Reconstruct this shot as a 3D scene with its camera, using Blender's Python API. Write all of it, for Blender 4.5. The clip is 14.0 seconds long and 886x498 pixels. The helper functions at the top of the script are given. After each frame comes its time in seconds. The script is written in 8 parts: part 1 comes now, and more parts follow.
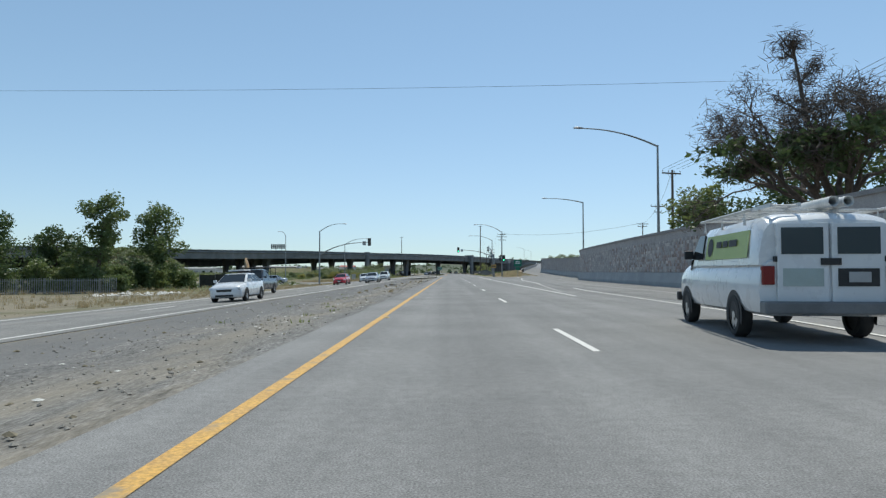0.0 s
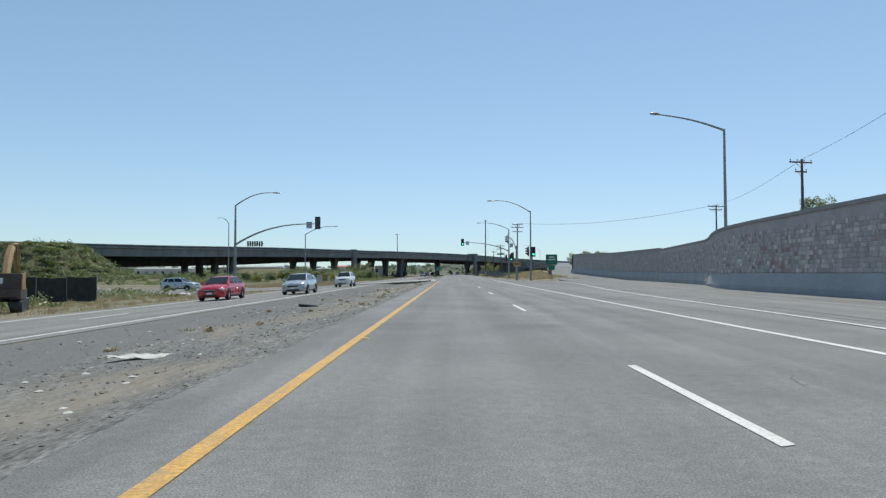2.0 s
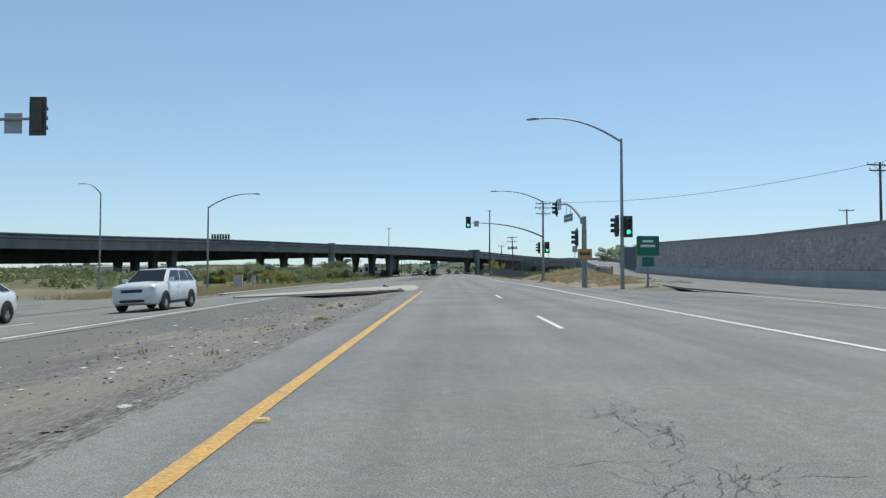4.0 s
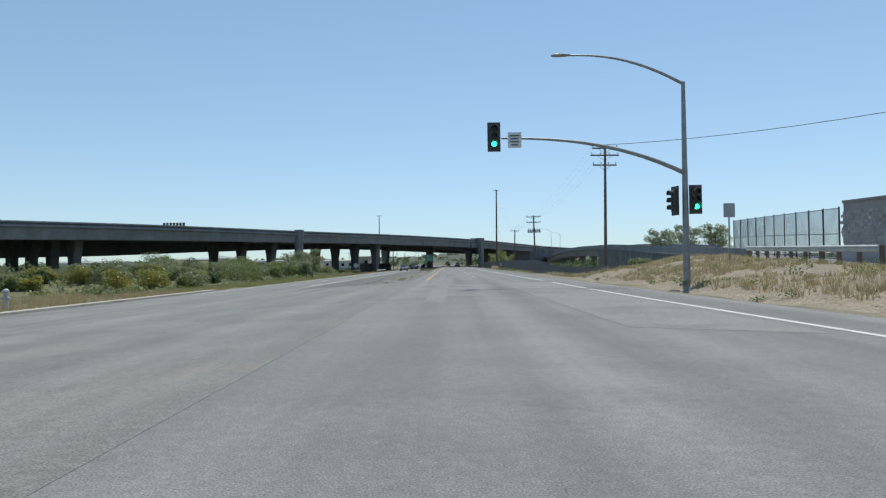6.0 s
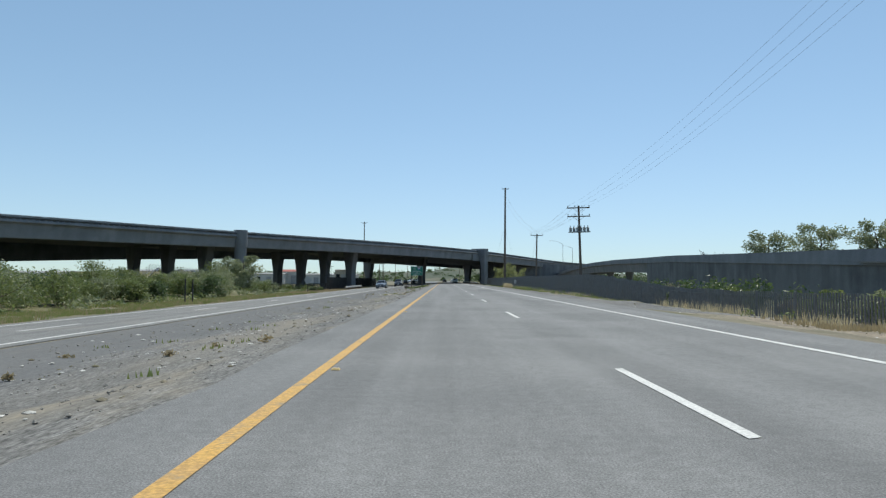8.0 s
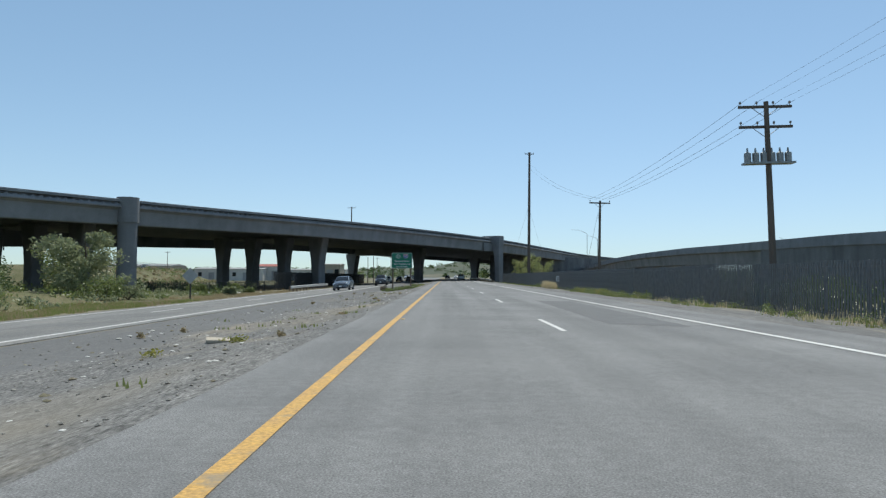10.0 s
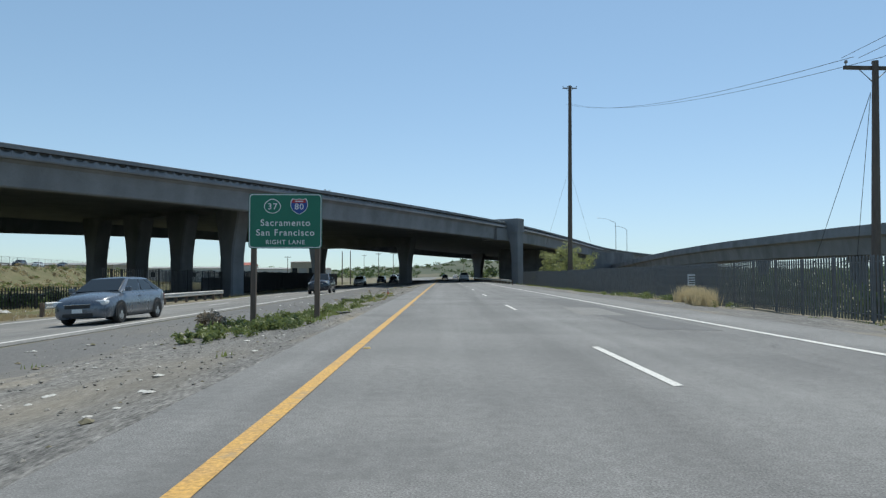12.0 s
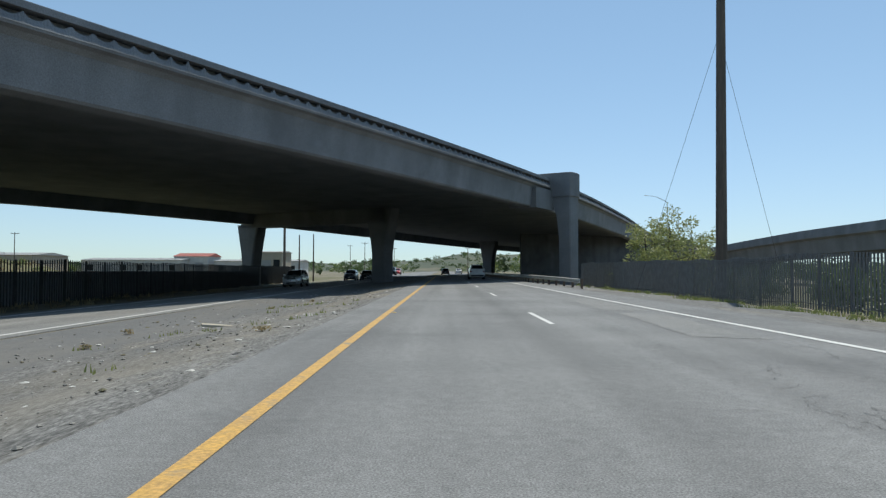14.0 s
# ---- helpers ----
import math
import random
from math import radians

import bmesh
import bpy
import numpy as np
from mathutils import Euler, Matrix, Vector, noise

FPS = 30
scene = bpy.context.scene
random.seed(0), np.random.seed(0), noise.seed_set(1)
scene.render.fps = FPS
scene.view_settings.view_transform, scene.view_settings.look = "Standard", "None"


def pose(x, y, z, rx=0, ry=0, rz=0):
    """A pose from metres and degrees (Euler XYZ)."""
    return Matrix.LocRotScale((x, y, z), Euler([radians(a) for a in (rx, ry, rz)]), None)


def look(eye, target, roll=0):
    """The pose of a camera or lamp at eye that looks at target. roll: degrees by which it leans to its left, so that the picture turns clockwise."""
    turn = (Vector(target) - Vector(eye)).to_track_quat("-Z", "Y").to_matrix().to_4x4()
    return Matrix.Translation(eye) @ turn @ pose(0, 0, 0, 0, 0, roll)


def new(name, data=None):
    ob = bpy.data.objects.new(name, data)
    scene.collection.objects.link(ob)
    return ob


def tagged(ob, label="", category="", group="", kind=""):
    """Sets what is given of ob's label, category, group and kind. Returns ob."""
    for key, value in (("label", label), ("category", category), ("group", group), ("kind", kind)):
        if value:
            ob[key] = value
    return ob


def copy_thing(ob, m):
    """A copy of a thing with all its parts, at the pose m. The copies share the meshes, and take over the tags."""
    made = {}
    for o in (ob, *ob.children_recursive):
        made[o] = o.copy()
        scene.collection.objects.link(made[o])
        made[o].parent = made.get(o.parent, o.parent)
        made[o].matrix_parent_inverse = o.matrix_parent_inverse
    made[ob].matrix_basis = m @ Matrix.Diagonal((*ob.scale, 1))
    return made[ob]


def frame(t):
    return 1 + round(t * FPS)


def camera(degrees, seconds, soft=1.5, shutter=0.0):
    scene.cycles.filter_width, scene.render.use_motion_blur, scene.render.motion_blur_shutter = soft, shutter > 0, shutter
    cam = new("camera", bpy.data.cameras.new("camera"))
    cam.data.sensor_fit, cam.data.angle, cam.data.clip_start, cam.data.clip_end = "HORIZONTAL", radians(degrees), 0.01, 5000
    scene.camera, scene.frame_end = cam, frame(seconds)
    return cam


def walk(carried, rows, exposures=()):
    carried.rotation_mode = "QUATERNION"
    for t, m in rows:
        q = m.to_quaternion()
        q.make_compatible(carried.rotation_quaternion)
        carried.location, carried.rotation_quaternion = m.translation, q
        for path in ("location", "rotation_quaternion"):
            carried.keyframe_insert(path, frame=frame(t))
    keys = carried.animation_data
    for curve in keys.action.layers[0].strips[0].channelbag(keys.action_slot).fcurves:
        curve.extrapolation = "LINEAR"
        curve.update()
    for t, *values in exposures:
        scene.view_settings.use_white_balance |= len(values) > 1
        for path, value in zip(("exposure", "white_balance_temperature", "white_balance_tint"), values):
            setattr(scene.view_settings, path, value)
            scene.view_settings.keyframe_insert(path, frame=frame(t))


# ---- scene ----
# ---------------- camera and its way ----------------
PATH = [
    (0, 0.00, 0.00, 1.059, 1.94, 0.09, 0.60),
    (0.5, -0.04, 12.16, 1.059, 2.05, 0.27, 0.69),
    (1, -0.09, 24.42, 1.059, 2.03, -0.20, 0.72),
    (1.5, -0.11, 36.60, 1.059, 2.14, 0.16, 0.67),
    (2, -0.10, 48.80, 1.059, 2.00, 0.13, 0.66),
    (2.5, -0.12, 61.19, 1.059, 1.99, -0.13, 0.62),
    (3, -0.18, 73.77, 1.059, 1.97, -0.02, 0.43),
    (3.2, -0.19, 78.80, 1.059, 1.96, 0.01, 0.41),
    (4.2, -0.13, 103.82, 1.059, 1.88, 0.00, 0.52),
    (5.3, -0.00, 131.10, 1.059, 1.80, 0.02, 0.61),
    (5.5, 0.00, 136.04, 1.059, 2.70, -0.25, 0.51),
    (6, -0.02, 148.38, 1.059, 1.29, 0.68, 0.45),
    (6.5, -0.02, 160.63, 1.059, 1.74, 0.68, 0.53),
    (7, -0.01, 172.94, 1.059, 1.64, -0.13, 0.72),
    (7.5, -0.03, 185.44, 1.059, 1.70, 0.18, 0.29),
    (8, -0.04, 197.93, 1.059, 2.62, -0.18, 0.08),
    (8.2, -0.05, 202.92, 1.059, 2.77, 0.08, 1.27),
    (8.7, -0.10, 215.40, 1.059, 2.25, 0.00, 0.50),
    (10.3, -0.26, 255.26, 1.059, 2.30, -0.18, 0.25),
    (10.5, -0.25, 260.29, 1.059, 2.14, 0.34, 0.43),
    (10.7, -0.24, 265.34, 1.059, 2.07, 0.01, 0.16),
    (11, -0.23, 272.97, 1.059, 2.39, -0.06, 0.21),
    (11.5, -0.23, 285.76, 1.059, 2.52, -0.16, 0.11),
    (12, -0.19, 298.41, 1.059, 2.26, 0.06, 0.05),
    (12.5, -0.18, 311.15, 1.059, 2.19, -0.21, 0.07),
    (13, -0.14, 324.03, 1.059, 2.10, -0.59, 0.18),
    (13.5, -0.11, 336.99, 1.059, 2.37, -0.39, 0.10),
    (14, -0.08, 350.02, 1.059, 1.78, -0.13, 0.09),
]
cam = camera(66.03, 14.0, soft=1.3)
walk(cam, [(t, pose(x, y, z, 90 + p, r, w)) for t, x, y, z, p, r, w in PATH], [(0, 0.18, 6520, 5), (14, 0.18, 6520, 5)])

# ---------------- sky and sun ----------------
SUN_ELEV, SUN_RIGHT = 62.0, 20.0     # degrees above the horizon, degrees to the right of straight ahead
world = bpy.data.worlds.new("sky")
scene.world = world
world.use_nodes = True
wn = world.node_tree.nodes
sky = wn.new("ShaderNodeTexSky")
sky.sky_type = "NISHITA"
sky.sun_disc = False
sky.sun_elevation = radians(SUN_ELEV)
sky.sun_rotation = radians(SUN_RIGHT)
sky.air_density, sky.dust_density, sky.ozone_density = 0.95, 0.1, 3.0
# hazy air: the bright, yellowish horizon is held back to a pale blue
gain, haze, ratio = wn.new("ShaderNodeVectorMath"), wn.new("ShaderNodeVectorMath"), wn.new("ShaderNodeVectorMath")
gain.operation, haze.operation, ratio.operation = "MULTIPLY", "MULTIPLY_ADD", "DIVIDE"
gain.inputs[1].default_value = (1.46, 1.49, 1.24)
haze.inputs[1].default_value, haze.inputs[2].default_value = (0.185, 0.132, 0.056), (1, 1, 1)
world.node_tree.links.new(sky.outputs[0], gain.inputs[0])
world.node_tree.links.new(sky.outputs[0], haze.inputs[0])
world.node_tree.links.new(gain.outputs[0], ratio.inputs[0])
world.node_tree.links.new(haze.outputs[0], ratio.inputs[1])
world.node_tree.links.new(ratio.outputs[0], wn["Background"].inputs[0])
wn["Background"].inputs[1].default_value = 0.12
sun = new("sun", bpy.data.lights.new("sun", "SUN"))
sun.data.energy, sun.data.angle, sun.data.color = 3.4, radians(0.55), (1.0, 0.95, 0.86)
sd = Vector((math.sin(radians(SUN_RIGHT)) * math.cos(radians(SUN_ELEV)),
             math.cos(radians(SUN_RIGHT)) * math.cos(radians(SUN_ELEV)), math.sin(radians(SUN_ELEV))))
sun.matrix_world = look(sd * 300, (0, 0, 0))

# ---------------- small tools ----------------
def mesh_of(name, bm):
    me = bpy.data.meshes.new(name)
    bm.normal_update()
    bm.to_mesh(me)
    bm.free()
    return me


def smooth(me, angle=35):
    for p in me.polygons:
        p.use_smooth = True
    me.set_sharp_from_angle(angle=radians(angle))
    return me


def part(name, bm, material, parent=None, label="", soft=False):
    """One mesh object from a bmesh or a ready mesh, under a thing or a part."""
    me = bm if isinstance(bm, bpy.types.Mesh) else mesh_of(name, bm)
    if not me.materials:
        me.materials.append(material)
    if soft:
        smooth(me)
    ob = new(name, me)
    if parent is not None:
        ob.parent = parent
    if label:
        ob["label"] = label
    return ob


def thing(name, label, category, at=None, group="", kind=""):
    ob = new(name)
    ob.empty_display_size = 0.3
    if at is not None:
        ob.matrix_basis = at
    return tagged(ob, label, category, group, kind)


def faces(bm, vs, fs):
    v = [bm.verts.new(p) for p in vs]
    for f in fs:
        bm.faces.new([v[i] for i in f])
    return v


def box(bm, x0, x1, y0, y1, z0, z1, bevel=0.0, m=None):
    vs = [(x, y, z) for z in (z0, z1) for y in (y0, y1) for x in (x0, x1)]
    v = faces(bm, vs, [(0, 2, 3, 1), (4, 5, 7, 6), (0, 1, 5, 4), (2, 6, 7, 3), (0, 4, 6, 2), (1, 3, 7, 5)])
    if bevel:
        es = list({e for q in v for e in q.link_edges})
        r = bmesh.ops.bevel(bm, geom=es, offset=bevel, segments=2, affect="EDGES", profile=0.6)
        v = list({q for f in r["faces"] for q in f.verts} | {q for q in v if q.is_valid})
    if m is not None:
        bmesh.ops.transform(bm, matrix=m, verts=v)
    return v


def tube(bm, pts, radii, n=10, caps=True):
    """A round bar along a line of points."""
    pts = [Vector(p) for p in pts]
    if not hasattr(radii, "__len__"):
        radii = [radii] * len(pts)
    rings, side = [], None
    for i, p in enumerate(pts):
        d = (pts[min(i + 1, len(pts) - 1)] - pts[max(i - 1, 0)]).normalized()
        if side is None:
            side = d.orthogonal().normalized()
        side = (side - d * side.dot(d)).normalized()
        up = d.cross(side)
        rings.append([bm.verts.new(p + (side * math.cos(a) + up * math.sin(a)) * radii[i])
                      for a in (2 * math.pi * k / n for k in range(n))])
    for a, b in zip(rings, rings[1:]):
        for k in range(n):
            bm.faces.new((a[k], a[(k + 1) % n], b[(k + 1) % n], b[k]))
    if caps:
        bm.faces.new(rings[0][::-1])
        bm.faces.new(rings[-1])


def tube_part(name, pts, radii, material, parent, n=10, label=""):
    bm = bmesh.new()
    tube(bm, pts, radii, n)
    return part(name, bm, material, parent, label, soft=True)


def box_part(name, dims, material, parent, bevel=0.0, label="", m=None):
    bm = bmesh.new()
    box(bm, *dims, bevel=bevel, m=m)
    return part(name, bm, material, parent, label)


def sweep(bm, path, section, closed=True):
    """Sweeps a section (offset to the left, height) along points (x, y, z)."""
    pts = [Vector(p) for p in path]
    rings = []
    for i, p in enumerate(pts):
        d = pts[min(i + 1, len(pts) - 1)] - pts[max(i - 1, 0)]
        left = Vector((-d.y, d.x, 0)).normalized()
        rings.append([bm.verts.new(p + left * o + Vector((0, 0, h))) for o, h in section])
    k = len(section)
    for a, b in zip(rings, rings[1:]):
        for j in range(k if closed else k - 1):
            bm.faces.new((a[j], a[(j + 1) % k], b[(j + 1) % k], b[j]))
    if closed:
        bm.faces.new(rings[0])
        bm.faces.new(rings[-1][::-1])
    bmesh.ops.recalc_face_normals(bm, faces=bm.faces[:])


def lerp_table(x, table):
    if x <= table[0][0]:
        return table[0][1]
    for (a, b), (c, d) in zip(table, table[1:]):
        if x <= c:
            return b + (d - b) * (x - a) / (c - a)
    return table[-1][1]


def refine(path, step):
    """More points along a line of points, on a smooth curve."""
    pts = [Vector(p) for p in path]
    out = []
    for i in range(len(pts) - 1):
        p0, p1, p2, p3 = pts[max(i - 1, 0)], pts[i], pts[i + 1], pts[min(i + 2, len(pts) - 1)]
        n = max(1, int((p2 - p1).length / step))
        for k in range(n):
            t = k / n
            out.append(0.5 * ((2 * p1) + (p2 - p0) * t + (2 * p0 - 5 * p1 + 4 * p2 - p3) * t * t
                              + (3 * p1 - p0 - 3 * p2 + p3) * t ** 3))
    out.append(pts[-1])
    return out


# ---------------- materials ----------------
def material(name, base, alt=None, scale=4.0, rough=0.8, metal=0.0, bump=0.15, fine=60.0, spread=(0.35, 0.65),
             spots=None, spot_scale=0.6, spot_cut=(0.55, 0.7), vary=0.0, coat=0.0, spec=0.5, stretch=(1, 1, 1),
             grain_mix=0.55, grain_range=(0.55, 1.35), streak=0.0, streak_scale=(1.1, 0.02, 1.0), mottle=0.0, mottle_scale=9.0):
    """A procedural surface: two tones mixed by noise at one scale, finer grain for relief and roughness, optional stains."""
    m = bpy.data.materials.new(name)
    m.use_nodes = True
    nt = m.node_tree
    n, l = nt.nodes, nt.links
    b = n["Principled BSDF"]
    co = n.new("ShaderNodeTexCoord")
    mp = n.new("ShaderNodeMapping")
    mp.inputs["Scale"].default_value = stretch
    l.new(co.outputs["Object"], mp.inputs["Vector"])

    def noise_tex(s, detail=5.0, r=0.55):
        t = n.new("ShaderNodeTexNoise")
        t.inputs["Scale"].default_value, t.inputs["Detail"].default_value, t.inputs["Roughness"].default_value = s, detail, r
        l.new(mp.outputs[0], t.inputs["Vector"])
        return t.outputs["Fac"]

    def ramp(src, lo, hi):
        t = n.new("ShaderNodeMapRange")
        t.inputs["From Min"].default_value, t.inputs["From Max"].default_value = lo, hi
        l.new(src, t.inputs["Value"])
        return t.outputs[0]

    def mix(fac, a, c):
        t = n.new("ShaderNodeMix")
        t.data_type = "RGBA"
        l.new(fac, t.inputs[0])
        for sock, v in ((t.inputs[6], a), (t.inputs[7], c)):
            if isinstance(v, tuple):
                sock.default_value = (*v, 1)
            else:
                l.new(v, sock)
        return t.outputs[2]

    alt = alt or tuple(c * 0.75 for c in base)
    grain = noise_tex(fine, 3.0, 0.6)
    col = mix(ramp(noise_tex(scale), *spread), base, alt)
    dark = n.new("ShaderNodeMix")
    dark.data_type, dark.blend_type = "RGBA", "MULTIPLY"
    dark.inputs[0].default_value = grain_mix
    g = n.new("ShaderNodeMapRange")
    g.inputs["From Min"].default_value, g.inputs["From Max"].default_value = 0.28, 0.72
    g.inputs["To Min"].default_value, g.inputs["To Max"].default_value = grain_range
    l.new(grain, g.inputs["Value"])
    l.new(col, dark.inputs[6])
    l.new(g.outputs[0], dark.inputs[7])
    col = dark.outputs[2]
    if spots:
        col = mix(ramp(noise_tex(spot_scale, 8.0, 0.65), *spot_cut), col, spots)
    if streak:
        sm = n.new("ShaderNodeMapping")
        sm.inputs["Scale"].default_value = streak_scale
        l.new(co.outputs["Object"], sm.inputs["Vector"])
        st = n.new("ShaderNodeTexNoise")
        st.inputs["Scale"].default_value, st.inputs["Detail"].default_value = 1.0, 4.0
        l.new(sm.outputs[0], st.inputs["Vector"])
        sr = n.new("ShaderNodeMapRange")
        sr.inputs["From Min"].default_value, sr.inputs["From Max"].default_value = 0.3, 0.7
        sr.inputs["To Min"].default_value, sr.inputs["To Max"].default_value = 1 - streak, 1 + streak
        l.new(st.outputs["Fac"], sr.inputs["Value"])
        sx = n.new("ShaderNodeMix")
        sx.data_type, sx.blend_type = "RGBA", "MULTIPLY"
        sx.inputs[0].default_value = 1.0
        l.new(col, sx.inputs[6])
        l.new(sr.outputs[0], sx.inputs[7])
        col = sx.outputs[2]
    if mottle:
        mo = n.new("ShaderNodeMapRange")
        mo.inputs["From Min"].default_value, mo.inputs["From Max"].default_value = 0.3, 0.7
        mo.inputs["To Min"].default_value, mo.inputs["To Max"].default_value = 1 - mottle, 1 + mottle
        l.new(noise_tex(mottle_scale, 6.0, 0.75), mo.inputs["Value"])
        mm = n.new("ShaderNodeMix")
        mm.data_type, mm.blend_type = "RGBA", "MULTIPLY"
        mm.inputs[0].default_value = 1.0
        l.new(col, mm.inputs[6])
        l.new(mo.outputs[0], mm.inputs[7])
        col = mm.outputs[2]
    if vary:
        oi = n.new("ShaderNodeObjectInfo")
        hs = n.new("ShaderNodeHueSaturation")
        v = n.new("ShaderNodeMapRange")
        v.inputs["To Min"].default_value, v.inputs["To Max"].default_value = 1 - vary, 1 + vary
        l.new(oi.outputs["Random"], v.inputs["Value"])
        l.new(v.outputs[0], hs.inputs["Value"])
        l.new(col, hs.inputs["Color"])
        col = hs.outputs[0]
    l.new(col, b.inputs["Base Color"])
    rr = n.new("ShaderNodeMapRange")
    rr.inputs["To Min"].default_value, rr.inputs["To Max"].default_value = max(rough - 0.12, 0.02), min(rough + 0.1, 1)
    l.new(grain, rr.inputs["Value"])
    l.new(rr.outputs[0], b.inputs["Roughness"])
    b.inputs["Metallic"].default_value = metal
    b.inputs["Specular IOR Level"].default_value = spec
    b.inputs["Coat Weight"].default_value = coat
    if bump:
        bp = n.new("ShaderNodeBump")
        bp.inputs["Strength"].default_value = bump
        bp.inputs["Distance"].default_value = 0.02
        l.new(grain, bp.inputs["Height"])
        l.new(bp.outputs[0], b.inputs["Normal"])
    return m


def leaf_material(name, base, alt, scale=1.2, through_light=0.45):
    """Leaves and blades: a matt surface that lets part of the light through."""
    m = material(name, base, alt, scale=scale, rough=0.48, bump=0.0, fine=9.0, spec=0.5)
    nt = m.node_tree
    b, out = nt.nodes["Principled BSDF"], nt.nodes["Material Output"]
    tr = nt.nodes.new("ShaderNodeBsdfTranslucent")
    mx = nt.nodes.new("ShaderNodeMixShader")
    mx.inputs[0].default_value = through_light
    nt.links.new(b.inputs["Base Color"].links[0].from_socket, tr.inputs["Color"])
    nt.links.new(b.outputs[0], mx.inputs[1])
    nt.links.new(tr.outputs[0], mx.inputs[2])
    nt.links.new(mx.outputs[0], out.inputs["Surface"])
    return m


def glass_material(name, tint, rough=0.04):
    m = bpy.data.materials.new(name)
    m.use_nodes = True
    b = m.node_tree.nodes["Principled BSDF"]
    b.inputs["Base Color"].default_value = (*tint, 1)
    b.inputs["Roughness"].default_value = rough
    b.inputs["IOR"].default_value = 1.5
    b.inputs["Specular IOR Level"].default_value = 0.32
    return m


def light_material(name, color, strength):
    m = bpy.data.materials.new(name)
    m.use_nodes = True
    b = m.node_tree.nodes["Principled BSDF"]
    b.inputs["Base Color"].default_value = (*[c * 0.4 for c in color], 1)
    b.inputs["Emission Color"].default_value = (*color, 1)
    b.inputs["Emission Strength"].default_value = strength
    b.inputs["Roughness"].default_value = 0.3
    return m


ASPHALT = material("asphalt", (0.218, 0.216, 0.212), (0.178, 0.177, 0.175), 0.35, 0.9, bump=0.25, fine=75, spots=(0.15, 0.15, 0.149), spot_scale=0.25, spot_cut=(0.56, 0.74), spec=0.25, grain_mix=1.0, grain_range=(0.5, 1.55), streak=0.16, mottle=0.17, mottle_scale=9.0)
ASPHALT_OLD = material("worn_asphalt", (0.22, 0.215, 0.205), (0.18, 0.178, 0.172), 0.5, 0.92, bump=0.25, fine=70, spots=(0.235, 0.22, 0.2), spot_scale=0.3, spec=0.25, grain_mix=1.0, grain_range=(0.5, 1.55), streak=0.16, mottle=0.17, mottle_scale=9.0)
PALE_PAVING = material("pale_paving", (0.25, 0.245, 0.235), (0.215, 0.212, 0.205), 0.6, 0.9, bump=0.35, fine=34, spots=(0.17, 0.17, 0.167), spot_scale=0.4, spec=0.25, grain_mix=1.0, grain_range=(0.6, 1.4), mottle=0.2)
DARK_PATCH = material("dark_asphalt_patch", (0.155, 0.155, 0.155), (0.175, 0.175, 0.174), 1.5, 0.9, bump=0.4, fine=40, spec=0.25)
CONCRETE = material("concrete", (0.235, 0.242, 0.255), (0.19, 0.196, 0.207), 0.35, 0.88, bump=0.2, fine=18, spots=(0.13, 0.134, 0.14), spot_scale=0.16, spot_cut=(0.56, 0.78), spec=0.3, streak=0.12, streak_scale=(0.5, 0.5, 0.06))
CONCRETE_DARK = material("weathered_concrete", (0.18, 0.185, 0.192), (0.135, 0.14, 0.146), 0.3, 0.9, bump=0.3, fine=18, spots=(0.095, 0.098, 0.102), spot_scale=0.2, spot_cut=(0.52, 0.72), spec=0.25, streak=0.2, streak_scale=(0.6, 0.6, 0.05))
CONCRETE_PALE = material("pale_concrete", (0.46, 0.425, 0.37), (0.4, 0.37, 0.32), 0.8, 0.88, bump=0.25, fine=30, spots=(0.3, 0.28, 0.25), spot_scale=0.7, spec=0.3)
GROUND = material("dry_ground", (0.235, 0.205, 0.15), (0.175, 0.155, 0.11), 0.25, 0.95, bump=0.8, fine=12, spots=(0.12, 0.125, 0.06), spot_scale=0.09, spot_cut=(0.5, 0.66), spec=0.2, grain_mix=1.0, grain_range=(0.55, 1.45))
GRAVEL = material("median_gravel", (0.19, 0.184, 0.173), (0.145, 0.142, 0.137), 0.5, 0.95, bump=0.9, fine=30, spots=(0.27, 0.235, 0.18), spot_scale=0.33, spot_cut=(0.53, 0.7), spec=0.2, stretch=(1, 0.3, 1), grain_mix=1.0, grain_range=(0.35, 1.7), mottle=0.4, mottle_scale=6.0)
SCRUB_GROUND = material("scrub_ground", (0.12, 0.125, 0.06), (0.17, 0.15, 0.085), 0.4, 0.95, bump=0.8, fine=9, spots=(0.22, 0.19, 0.12), spot_scale=0.15, spot_cut=(0.58, 0.72), spec=0.2, grain_mix=1.0, grain_range=(0.5, 1.5))
BANK_SOIL = material("dry_bank_soil", (0.29, 0.24, 0.18), (0.23, 0.195, 0.15), 0.5, 0.95, bump=0.8, fine=12, spots=(0.2, 0.18, 0.11), spot_scale=0.3, spot_cut=(0.55, 0.7), spec=0.2, grain_mix=1.0, grain_range=(0.5, 1.5), mottle=0.3, mottle_scale=3.0)


